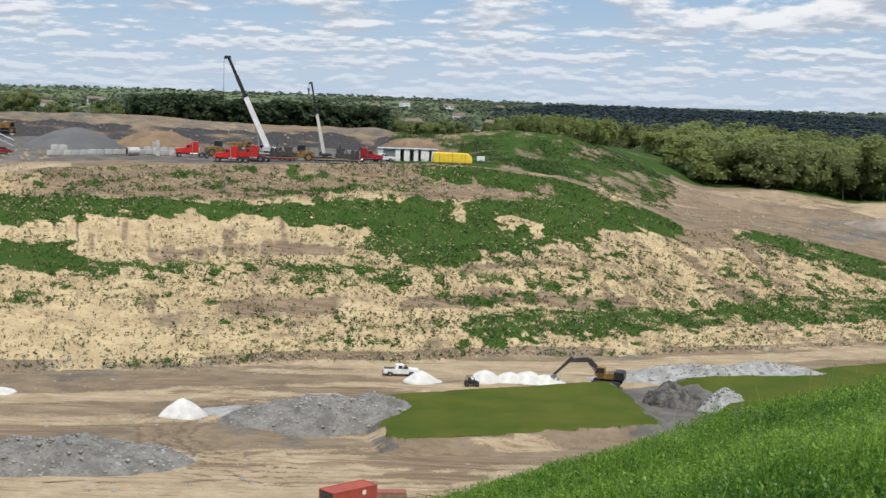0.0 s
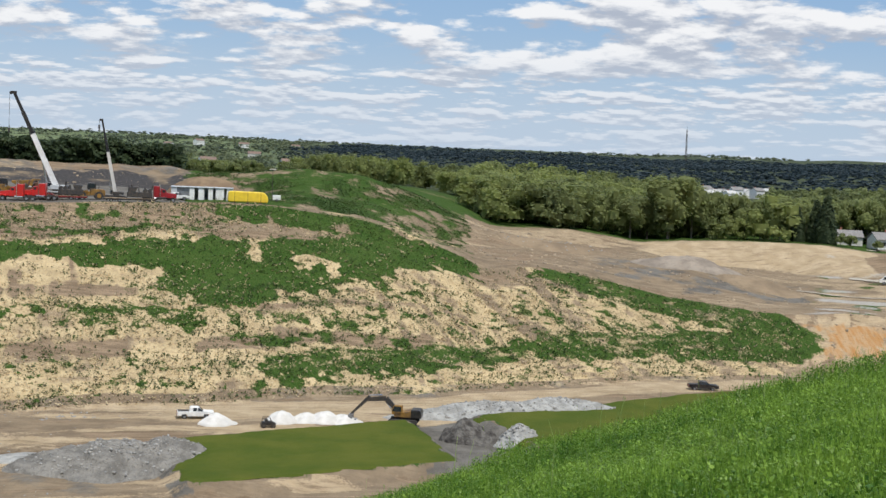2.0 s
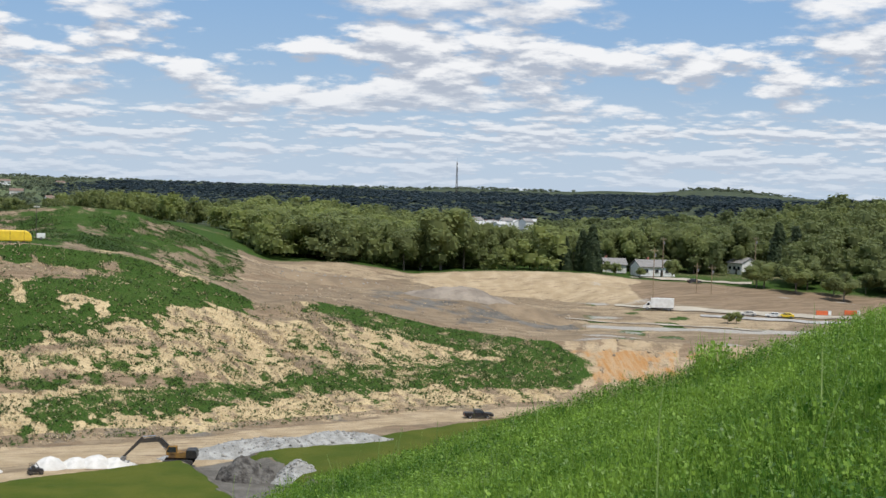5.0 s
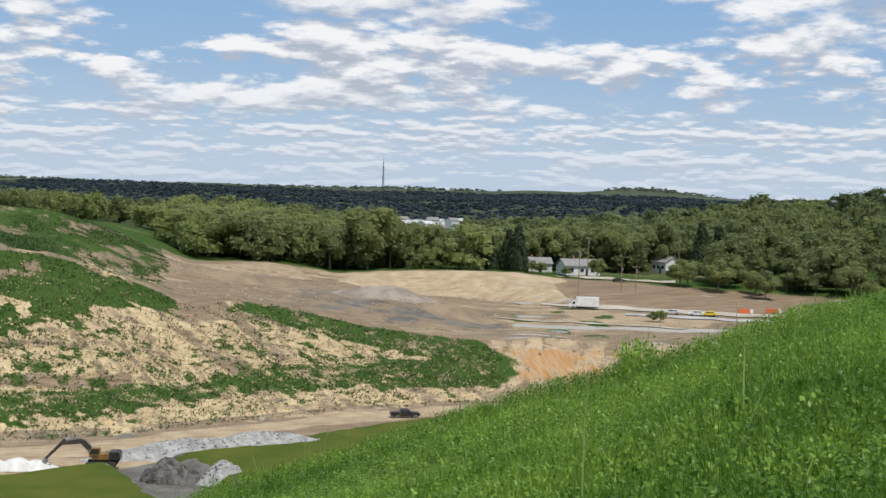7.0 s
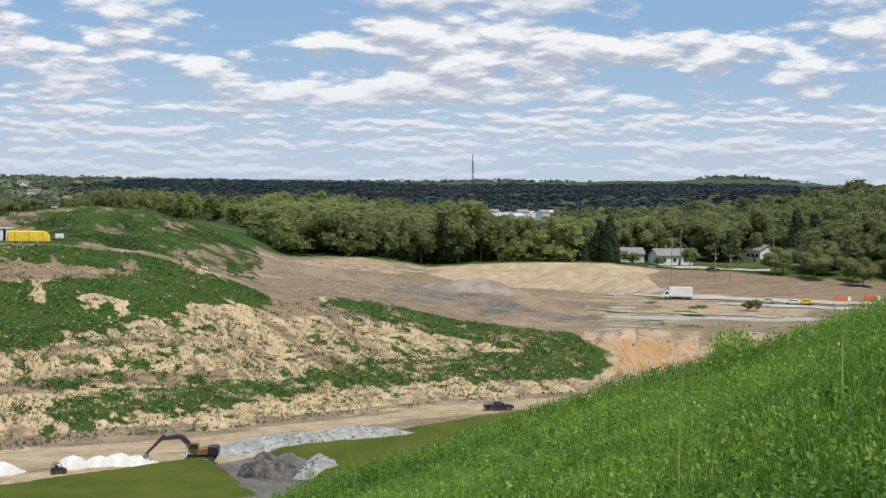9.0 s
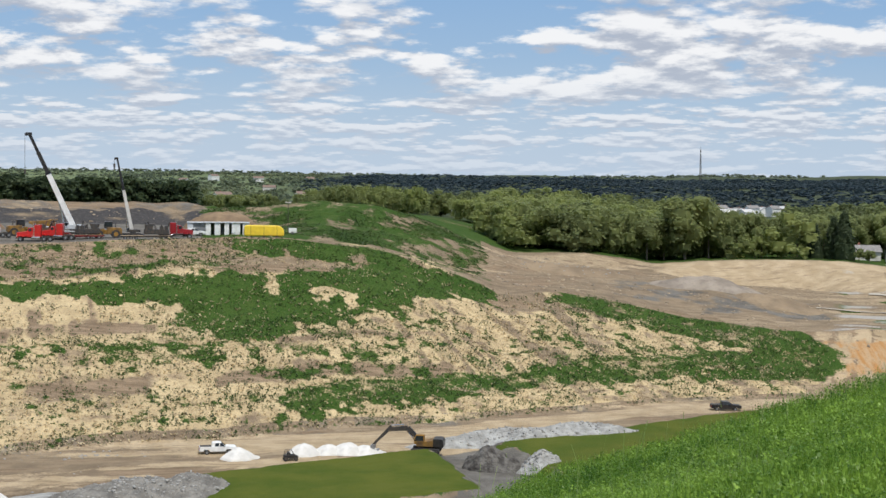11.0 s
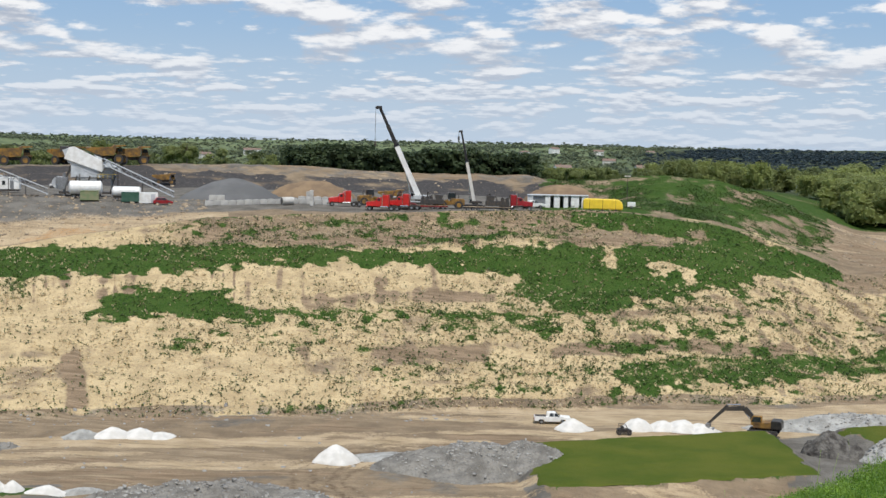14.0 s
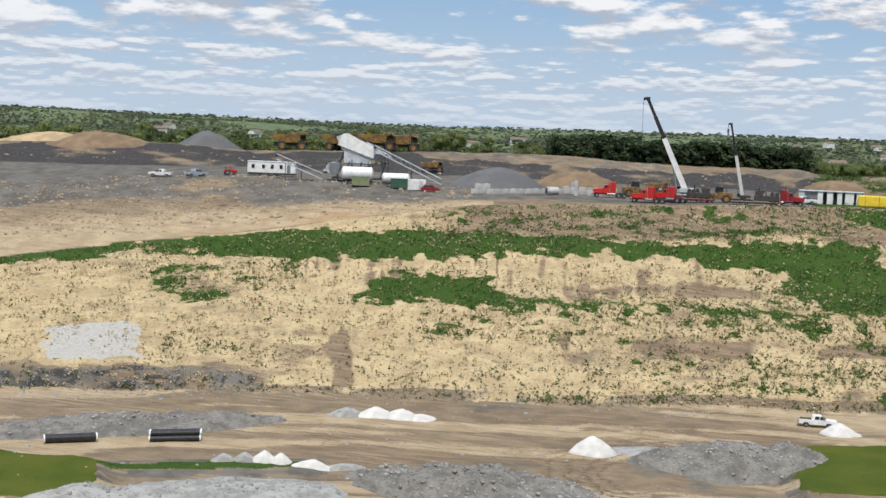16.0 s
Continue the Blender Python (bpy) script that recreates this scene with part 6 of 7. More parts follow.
for k, (b, d, hd, ln) in enumerate(((0.9, 150, 20, 3.0), (0.2, 151, -25, 2.6), (-0.5, 153, 40, 2.8), (15.3, 157, 3, 4.6), (-6.2, 172.5, 8, 2.2), (-0.2, 149.5, 75, 2.4))):
    pl = tagged(part("plank", one((0, 0, 0.06), (ln, 0.28, 0.08), 0.01), WOODEN, None), "loose weathered plank lying on the dirt", "plank", "loose planks")
    place(pl, b, d, hd)

# ---- the machines and sheds on the pad ----
tractor("red road tractor with a sleeper cab and chrome stacks", RED, 10.35, 323, 186)
flatbed("low trailer loaded with rusty brown scrap", DARK_STEEL, 8.2, 326, 184, 9.0)
tractor("bright red road tractor parked at the crest", RED, 8.75, 317, 172)
tractor("red road tractor backed up to the crane", RED, 7.9, 321, 170)
flatbed("maroon low trailer carrying machine parts", MAROON, 6.7, 323, 176, 7.0)
flatbed("long black low trailer parked along the crest", BLACK, 4.4, 317, 2, 11.0)
tractor("dark red road tractor coupled to the black trailer", MAROON_BRIGHT, 3.2, 322, 4)
mobile_crane("white mobile crane with a dark telescopic boom raised", 7.5, 330, 176, 9.5, 20.7, 8.0, WHITE, BLACK, PLANT_GREY, 1.0)
mobile_crane("small mobile crane with a raised brown and black boom", 5.1, 329, 178, 3.3, 16.4, 1.2, SIDING, BLACK, DARK_STEEL, 0.62)
compactor("yellow wheel loader with a black cab", 6.0, 324, 184)
compactor("old yellow loader parked beside the trailers", 9.2, 332, 10)
haul_truck("yellow dump truck behind the trailers", 8.4, 345, 0, 0.7)


def steel_shed():
    t = thing("storage_shed", "white and grey steel shed with open bays", "shed")
    w, dp, h = 14.5, 5.0, 2.9
    part("back_wall", one((0, dp / 2, h / 2), (w, 0.15, h)), PLANT_GREY, t)
    for x in (-w / 2, w / 2):
        part("end_wall", one((x, 0, h / 2), (0.15, dp, h)), WHITE, t)
    part("roof", prism(bmesh.new(), [(-w / 2 - 0.2, h), (w / 2 + 0.2, h), (w / 2 + 0.2, h + 0.18), (-w / 2 - 0.2, h + 0.18)], -dp / 2 - 0.3, dp / 2 + 0.2, 0.03), PLANT_GREY, t, "grey steel roof")
    for x, ww in ((-6.6, 1.3), (-2.4, 1.2), (-0.2, 1.4), (2.0, 1.1), (4.2, 2.0), (6.5, 1.4)):
        part("front_panel", one((x, -dp / 2, h / 2), (ww, 0.15, h), 0.02), WHITE if x > -5 else PLANT_GREY, t, "white steel panel")
    part("shutter", one((-4.5, -dp / 2 + 0.25, h / 2), (3.0, 0.1, h)), STEEL, t, "grey roller shutter")
    return place(t, 1.5, 338, 0)


steel_shed()
yt = thing("storage_tank", "bright yellow horizontal tank on skids", "tank")
part("shell", prism(bmesh.new(), [(-4.5, 0.4), (4.6, 0.4), (4.7, 1.2), (4.5, 2.0), (3.9, 2.6), (3.3, 2.8), (-4.1, 2.9), (-4.5, 2.5)], -1.3, 1.3, 0.25), BRIGHT_YELLOW, yt)
for x in (-3.0, 0.0, 3.0):
    part("band", one((x, 0, 1.6), (0.12, 2.66, 2.5), 0.05), YELLOW, yt, "darker yellow band")
    part("skid", one((x, 0, 0.2), (0.5, 2.6, 0.42), 0.03), DARK_STEEL, yt)
part("valve_box", one((-4.7, 0, 1.3), (0.4, 1.2, 1.6), 0.05), SIDING, yt)
place(yt, -0.35, 322, 2)


def light_tower():
    t = thing("light_tower", "portable light tower with a thin dark mast", "light tower")
    part("trailer_box", one((0.5, 0, 0.95), (1.9, 1.2, 1.1), 0.06), WHITE, t, "white engine box")
    part("drawbar", beam(bmesh.new(), (1.4, 0, 0.5), (2.6, 0, 0.45), 0.1, 0.1), DARK_STEEL, t)
    for y in (-0.65, 0.65):
        wheel(t, 0.5, y, 0.32, 0.2)
    part("mast", rod(bmesh.new(), (-0.6, 0, 0.4), (-0.6, 0, 7.6), 0.09, 8, 0.06), DARK_STEEL, t)
    hd = part("lamp_bar", one((-0.6, 0, 7.6), (1.3, 0.1, 0.1)), DARK_STEEL, t)
    for x in (-1.15, -0.8, -0.4, -0.05):
        part("lamp", one((x, -0.12, 7.72), (0.3, 0.18, 0.3), 0.03), LAMP_GLASS, hd, "square floodlight")
    return place(t, -1.45, 335, 0)


light_tower()
pickup("white pickup truck parked by the shed", WHITE, 2.55, 331, 20)
car("red_van", "dark red minivan parked beside the plant", "van", MAROON_BRIGHT, 17.75, 327, 5, 0.25)
pickup("silver blue pickup truck on the haul road", SILVER, 27.4, 341, 30)
pickup("white pickup truck on the haul road", WHITE, 28.8, 345, 160)

RUST = surface("rusty_steel", (0.16, 0.075, 0.04), (0.09, 0.05, 0.035), 1.0, 0.85)


def scrap_frame(label, bearing, d, heading, material, seed):
    """A large dismantled machine frame loaded on a trailer."""
    g = random.Random(seed)
    t = thing("machine_frame", label, "machine part", "dismantled machine frames")
    part("box", one((0, 0, 0.8), (5.5, 2.0, 1.2), 0.1), material, t)
    part("hopper", prism(bmesh.new(), [(-2.6, 2.4), (-0.4, 2.6), (-0.9, 1.3), (-2.2, 1.3)], -1.0, 1.0, 0.06), material, t)
    for k in range(5):
        x = -2.4 + 1.2 * k
        part("beam", beam(bmesh.new(), (x, g.uniform(-0.9, 0.9), 1.3), (x + g.uniform(-0.8, 0.8), g.uniform(-0.9, 0.9), g.uniform(2.2, 3.2)), 0.25, 0.25), material if k % 2 else DARK_STEEL, t)
    for k in range(2):
        part("roller", rod(bmesh.new(), (1.2 + k, -1.0, 1.7), (1.2 + k, 1.0, 1.7), 0.45, 12), DARK_STEEL, t)
    return place(t, bearing, d, heading, 0.96)


scrap_frame("rusty brown machine frame on a low trailer", 8.2, 326, 184, RUST, 1)
scrap_frame("dark greasy machine frame on a maroon trailer", 6.7, 323, 176, DARK_STEEL, 2)
scrap_frame("dark machine frame on the black trailer", 4.0, 317, 2, DARK_STEEL, 3)

# rows of concrete blocks holding back the stockpile
block = thing("concrete_block", "large grey concrete retaining block", "concrete block", "retaining blocks")
part("block", one((0, 0, 0.6), (1.75, 0.8, 1.18), 0.05), CONCRETE, block)
part("key", one((0, 0, 1.22), (0.7, 0.3, 0.1), 0.03), CONCRETE, block)
place(block, 15.9, 324, 2)
for k in range(1, 17):
    b = 15.9 - k * 0.32
    x, y, z = at(b, 324 + (0.5 if k > 4 else 0) + k * 0.25)
    copy_thing(block, pose(x, y, z, 0, 0, b + 2))
    if k in (1, 2):
        x, y, z = at(b + 0.16, 324 + k * 0.25)
        copy_thing(block, pose(x, y, z + 1.2, 0, 0, b + 2))
for k in range(7):
    b = 12.1 - k * 0.32
    x, y, z = at(b, 342)
    copy_thing(block, pose(x, y, z, 0, 0, b - 3))
    if k == 1:
        copy_thing(block, pose(x, y, z + 1.2, 0, 0, b - 3))
for k in range(3):
    x, y, z = at(11.7, 321.5)
    copy_thing(block, pose(x, y, z + 1.2 * k, 0, 0, 100))
cu = thing("culvert_pipe", "short white concrete culvert section", "pipe")
bm = bmesh.new()
rod(bm, (-1.4, 0, 0.95), (1.4, 0, 0.95), 0.95, 20)
part("shell", bm, CONCRETE, cu)
# the shell is solid; a black plug paints the darkness inside the pipe
part("hollow_shade", rod(bmesh.new(), (-1.43, 0, 0.95), (-0.4, 0, 0.95), 0.75, 20), BLACK, cu, "black end plug painting the shade of a hollow")
place(cu, 12.7, 323, 20)
heap("stockpile", "smooth grey gravel stockpile behind concrete blocks", "gravel mound", FINE_GREY, 15.0, 347, 13.0, 9.0, 5.0, 0, 0.3, "", 1.7, 51)
heap("stockpile", "brown earth stockpile beside the gravel", "earth heap", BROWN_EARTH, 11.6, 364, 12.0, 9.0, 4.2, 0, 0.5, "", 2.2, 52)
heap("stockpile", "brown earth mound behind the shed", "earth heap", BROWN_EARTH, 1.3, 364, 10.5, 8.0, 4.6, 0, 0.5, "", 2.6, 53)
heap("stockpile", "pale grey conical gravel stockpile on the rim", "gravel mound", FINE_GREY, 26.9, 445, 11.5, 9.0, 5.6, 0, 0.3, "", 1.25, 54)
heap("stockpile", "tan earth heap on the rim", "earth heap", TAN_EARTH, 33.2, 440, 15.0, 8.0, 3.0, 0, 0.4, "", 1.3, 55)
heap("stockpile", "brown earth heap on the rim", "earth heap", BROWN_EARTH, 31.3, 425, 16.0, 8.0, 3.6, 0, 0.6, "", 1.3, 56)

heap("spoil_mound", "brown and grey spoil mound on the bare ground", "earth mound", SPOIL, -18.8, 374, 17.0, 10.0, 2.6, 0, 0.6, "", 1.7, 57)
heap("spoil_mound", "tan spoil mound sloping down to the terrace", "earth mound", BARE_SOIL, -21.6, 362, 11.0, 9.0, 2.2, 0, 0.5, "", 1.8, 58)
heap("spoil_mound", "low tan earth mound strewn with rocks", "earth mound", BARE_SOIL, -13.0, 392, 17.0, 10.0, 2.0, 0, 0.6, "", 2.0, 59, pebbles=160)

# the crushing plant
ofc = thing("office_trailer", "long white site office trailer with small windows", "trailer")
body_tr = part("body", one((0, 0, 2.0), (12.0, 2.6, 2.7), 0.06), WHITE, ofc)
part("roof", prism(bmesh.new(), [(-6.1, 3.35), (6.1, 3.35), (6.0, 3.55), (-6.0, 3.55)], -1.4, 1.4, 0.03), WHITE, ofc)
part("skirt", one((0, 0, 0.5), (11.6, 2.3, 0.5), 0.02), DARK_STEEL, ofc)
for x in (-4.6, -2.0, 0.2, 2.4):
    w = part("window", one((x, -1.31, 2.2), (0.75, 0.06, 0.95), 0.01), GLASS, ofc, "small dark window")
    part("frame", one((x, -1.32, 1.7), (0.85, 0.06, 0.06)), STEEL, w)
part("door", one((4.3, -1.31, 1.8), (0.9, 0.06, 2.0), 0.01), STEEL, ofc, "grey door")
for x in (-1.2, 0.2):
    for y in (-1.1, 1.1):
        wheel(ofc, x, y, 0.4, 0.25)
place(ofc, 24.3, 346, -10)


def conveyor(label, bearing, d, heading, length, low, high):
    t = thing("belt_conveyor", label, "conveyor", "plant conveyors")
    p, q = Vector((-length / 2, 0, low)), Vector((length / 2, 0, high))
    for y in (-0.55, 0.55):
        part("chord", beam(bmesh.new(), p + Vector((0, y, 0)), q + Vector((0, y, 0)), 0.26, 0.26), PLANT_GREY, t)
        part("chord", beam(bmesh.new(), p + Vector((0, y, 1.3)), q + Vector((0, y, 1.3)), 0.22, 0.22), PLANT_GREY, t)
        n = 14
        lat = bmesh.new()
        for k in range(n):
            beam(lat, p.lerp(q, k / n) + Vector((0, y, 1.3 * (k % 2))), p.lerp(q, (k + 1) / n) + Vector((0, y, 1.3 * ((k + 1) % 2))), 0.15, 0.15)
        part("lattice", lat, STEEL, t)
    part("belt", beam(bmesh.new(), p + Vector((0, 0, 0.95)), q + Vector((0, 0, 0.95)), 0.9, 0.08), RUBBER, t, "black rubber belt")
    part("head_drum", rod(bmesh.new(), q + Vector((0, -0.6, 0.9)), q + Vector((0, 0.6, 0.9)), 0.4, 14), DARK_STEEL, t)
    for k in (0.45, 0.8):
        m = p.lerp(q, k)
        leg = part("support", beam(beam(bmesh.new(), (m.x, -0.6, 0), (m.x, -0.6, m.z), 0.16, 0.16), (m.x, 0.6, 0), (m.x, 0.6, m.z), 0.16, 0.16), DARK_STEEL, t)
    return place(t, bearing, d, heading)


conveyor("grey lattice belt conveyor beside the site office", 23.2, 335, 182, 11.0, 0.6, 5.0)
conveyor("long dark lattice belt conveyor feeding the stockpile", 18.7, 338, 176, 16.5, 0.8, 8.4)


def crusher():
    t = thing("crushing_plant", "pale grey steel stone crushing plant", "crusher")
    part("base_frame", one((0, 0, 0.9), (13, 3.4, 0.5), 0.05), DARK_STEEL, t)
    for x in (-5.5, -2.2, 1.5, 4.5):
        for y in (-1.5, 1.5):
            part("leg", beam(bmesh.new(), (x, y, 0), (x, y, 5.5), 0.35, 0.35), STEEL, t)
    part("screen_box", prism(bmesh.new(), [(-5.8, 11.0), (-4.4, 11.5), (3.2, 7.2), (3.2, 5.2), (0.5, 5.2), (-4.6, 8.0)], -1.7, 1.7, 0.08), PLANT_GREY, t, "pale grey sloping screen housing")
    part("screen_lid", beam(bmesh.new(), (-4.9, 0, 11.4), (2.6, 0, 7.7), 3.0, 0.12), WHITE, t, "white screen lid")
    part("hood", prism(bmesh.new(), [(-5.4, 9.0), (-4.4, 11.7), (-3.2, 11.9), (3.4, 8.2), (2.5, 5.9)], -2.1, -1.75, 0.04), WHITE, t, "broad white sloping hood")
    part("bin", prism(bmesh.new(), [(-4.0, 4.6), (-4.0, 8.2), (4.2, 6.4), (4.2, 4.6)], -1.65, 1.65, 0.05), PLANT_GREY, t, "grey boxed screen bin")
    for x in (-3.9, -1.2, 1.5, 4.1):
        part("brace", beam(bmesh.new(), (x, -1.75, 1.0), (x + 1.2, -1.75, 5.0), 0.22, 0.22), DARK_STEEL, t)
    part("lower_hopper", prism(bmesh.new(), [(-7.2, 4.6), (-4.6, 4.6), (-5.2, 1.6), (-6.6, 1.6)], -2.0, -0.4, 0.05), STEEL, t, "dull steel hopper")
    part("walkway", one((0.2, -2.1, 4.45), (9.0, 0.8, 0.12), 0.02), DARK_STEEL, t)
    part("chute", prism(bmesh.new(), [(2.0, 7.4), (5.2, 5.2), (5.2, 4.2), (2.0, 5.6)], -1.3, 1.3, 0.05), STEEL, t)
    part("engine_house", one((-0.5, 0, 3.6), (4.6, 3.0, 2.6), 0.1), PLANT_GREY, t, "pale grey engine housing")
    part("side_chute", prism(bmesh.new(), [(0.6, 10.0), (3.4, 8.6), (6.2, 6.6), (6.2, 5.8), (2.6, 7.2)], 0.6, 2.4, 0.05), PLANT_GREY, t)
    part("rock_box", one((-5.2, 0, 11.3), (2.2, 2.6, 1.3), 0.15), DARK_STEEL, t)
    h = part("hopper", prism(bmesh.new(), [(1.5, 7.0), (5.5, 7.0), (4.6, 4.6), (2.2, 4.6)], -1.8, 1.8, 0.05), STEEL, t, "grey feed hopper")
    part("rim", one((3.5, 0, 7.05), (4.2, 3.8, 0.18), 0.03), PLANT_GREY, h)
    part("feeder_frame", beam(beam(bmesh.new(), (-6.0, -1.2, 2.0), (-3.6, -1.2, 8.5), 0.3, 0.3), (-6.0, 1.2, 2.0), (-3.6, 1.2, 8.5), 0.3, 0.3), DARK_STEEL, t)
    part("crusher_drum", rod(bmesh.new(), (-6.5, -1.0, 3.2), (-6.5, 1.0, 3.2), 1.5, 20), PLANT_GREY, t)
    part("motor", rod(bmesh.new(), (-8.5, 0, 2.4), (-7.4, 0, 2.4), 0.6, 14), STEEL, t)
    part("platform", one((3.8, -1.9, 4.3), (4.5, 1.0, 0.12)), STEEL, t)
    r = bmesh.new()
    for k in range(5):
        rod(r, (1.7 + k, -2.35, 4.3), (1.7 + k, -2.35, 5.4), 0.04, 6)
    rod(r, (1.7, -2.35, 5.4), (5.7, -2.35, 5.4), 0.04, 6)
    part("railing", r, BRIGHT_YELLOW, t, "yellow handrail")
    t.scale = (1.12, 1.12, 1.0)
    return place(t, 20.6, 342, -4)


crusher()


def tank_trailer(label, bearing, d, length, r, paint):
    t = thing("tank_trailer", label, "tank", "white tanks")
    part("shell", rod(bmesh.new(), (-length / 2, 0, 1.0 + r), (length / 2, 0, 1.0 + r), r, 24), paint, t, smooth_faces=False)
    for x in (-length / 2, length / 2):
        part("end_dome", rod(bmesh.new(), (x, 0, 1.0 + r), (x + math.copysign(0.35, x), 0, 1.0 + r), r * 0.99, 24, r * 0.5), paint, t)
    part("frame", one((0, 0, 0.85), (length, 1.6, 0.3), 0.03), DARK_STEEL, t)
    for x in (-length / 2 + 0.8, length / 2 - 0.8):
        for y in (-0.9, 0.9):
            wheel(t, x, y, 0.45, 0.3)
    return place(t, bearing, d, 0)


tank_trailer("large rounded white tank on wheels", 20.8, 334, 7.0, 1.6, WHITE)
tank_trailer("long white cylindrical tank trailer", 19.2, 332, 6.0, 1.2, WHITE)


def dumpster(label, paint, bearing, d, ln):
    t = thing("dumpster", label, "dumpster", "dumpsters")
    part("tub", prism(bmesh.new(), [(-ln / 2, 0.2), (ln / 2, 0.2), (ln / 2, 2.3), (-ln / 2, 2.3)], -1.15, 1.15, 0.04), paint, t)
    for k in range(5):
        part("rib", one((-ln / 2 + ln * (k + 0.5) / 5, -1.2, 1.25), (0.12, 0.1, 2.0)), paint, t)
    part("rim", one((0, 0, 2.33), (ln + 0.1, 2.45, 0.14), 0.02), paint, t)
    return place(t, bearing, d, 0)


dumpster("faded green steel dumpster beside the white tank", GREEN_PAINT, 20.65, 328.5, 4.2)
dumpster("dark green steel dumpster beside the tank trailer", DARK_GREEN, 19.05, 327.5, 4.0)
cab = thing("storage_box", "plain white storage box beside the dumpster", "storage box")
part("body", one((0, 0, 1.35), (4.6, 2.4, 2.5), 0.05), WHITE, cab)
part("skid", one((0, 0, 0.1), (4.4, 2.0, 0.2)), DARK_STEEL, cab)
part("door", one((1.2, -1.22, 1.3), (1.0, 0.05, 2.1), 0.01), PLANT_GREY, cab, "grey door")
place(cab, 18.35, 328.5, 0)
haul_truck("large yellow haul truck parked on the rim", 23.6, 432, 2, 1.2)
haul_truck("large yellow haul truck parked beside another", 20.0, 428, 4, 1.2)
haul_truck("large yellow haul truck on the rim of the pit", 19.0, 432, 4, 1.2)
haul_truck("yellow haul truck half hidden behind the plant", 21.5, 446, -40, 1.2)
haul_truck("yellow dump truck below the rim", 17.7, 399, 0, 0.7)
sk = thing("farm_tractor", "small red machine beside the site office", "tractor")
part("body", prism(bmesh.new(), [(-1.6, 0.7), (1.6, 0.7), (1.6, 1.3), (0.3, 1.5), (-1.6, 1.4)], -0.6, 0.6, 0.06), RED, sk)
part("canopy", one((-0.7, 0, 2.2), (1.3, 1.2, 0.1), 0.03), RED, sk)
part("post", beam(beam(bmesh.new(), (-1.2, 0, 1.3), (-1.2, 0, 2.2), 0.08, 0.9), (-0.1, 0, 1.3), (-0.1, 0, 2.2), 0.08, 0.9), DARK_STEEL, sk)
for y in (-0.75, 0.75):
    wheel(sk, -0.9, y, 0.65, 0.35)
    wheel(sk, 1.1, y, 0.42, 0.28)
place(sk, 26.0, 350, 10)

# ---- right: road, houses, masts ----
def house(label, bearing, d, heading, w, dp, h, wall, roof, porch=False):
    t = thing("house", label, "house", "houses")
    wl = part("wall", one((0, 0, h / 2), (w, dp, h)), wall, t)
    part("gable", prism(bmesh.new(), [(-dp / 2, h), (dp / 2, h), (0, h + dp * 0.24)], -w / 2 + 0.02, w / 2 - 0.02), wall, t).matrix_basis = pose(0, 0, 0, 0, 0, 90)
    r = part("roof", prism(bmesh.new(), [(-dp / 2 - 0.5, h - 0.15), (0, h + dp * 0.27), (dp / 2 + 0.5, h - 0.15), (dp / 2 + 0.5, h + 0.05), (0, h + dp * 0.27 + 0.22), (-dp / 2 - 0.5, h + 0.05)], -w / 2 - 0.4, w / 2 + 0.4), roof, t)
    r.matrix_basis = pose(0, 0, 0, 0, 0, 90)
    part("chimney", one((w * 0.2, dp * 0.1, h + dp * 0.3), (0.7, 0.7, 1.4), 0.03), BRICKWORK, r)
    for k in range(3):
        win = part("window", one((-w * 0.32 + w * 0.3 * k, -dp / 2, h * 0.55), (1.3, 0.1, 1.2)), GLASS, t, "dark window glass")
        part("sill", one((-w * 0.32 + w * 0.3 * k, -dp / 2 - 0.05, h * 0.55 - 0.65), (1.5, 0.16, 0.1)), WHITE, win)
    part("door", one((w * 0.12, -dp / 2, 1.05), (0.95, 0.12, 2.1)), BLACK, t, "dark front door")
    return place(t, bearing, d, heading)


house("low house with grey shingles and white siding", -26.5, 481, 25, 13, 8, 3.2, WHITE, ROOF_GREY)
house("low house with a grey roof among trees", -24.7, 482, 12, 11, 7, 3.0, SIDING, ROOF_GREY)
house("white gabled house half hidden by trees", -30.1, 508, -50, 8, 7, 4.0, WHITE, ROOF_GREY)
house("small house with a pale roof in the woods", -11.3, 520, 30, 9, 8, 4.0, SIDING, ROOF_GREY)
house("small white house in the woods", -13.0, 522, -40, 7, 7, 4.0, WHITE, ROOF_GREY)
rng = np.random.default_rng(77)
for k in range(15):
    b = -18.4 - 3.2 * k / 14 + rng.uniform(-0.1, 0.1)
    house("white house of a far village", b, 1120 + rng.uniform(-90, 90), rng.uniform(-60, 60), 9, 8, rng.uniform(4, 7), WHITE, ROOF_PALE if k % 3 else ROOF_GREY)
for k in range(26):
    house("pale house among far woods", rng.uniform(-3, 34), rng.uniform(1300, 2600), rng.uniform(-60, 60), 16, 10, 8, WHITE if k % 3 else SIDING, ROOF_BROWN)


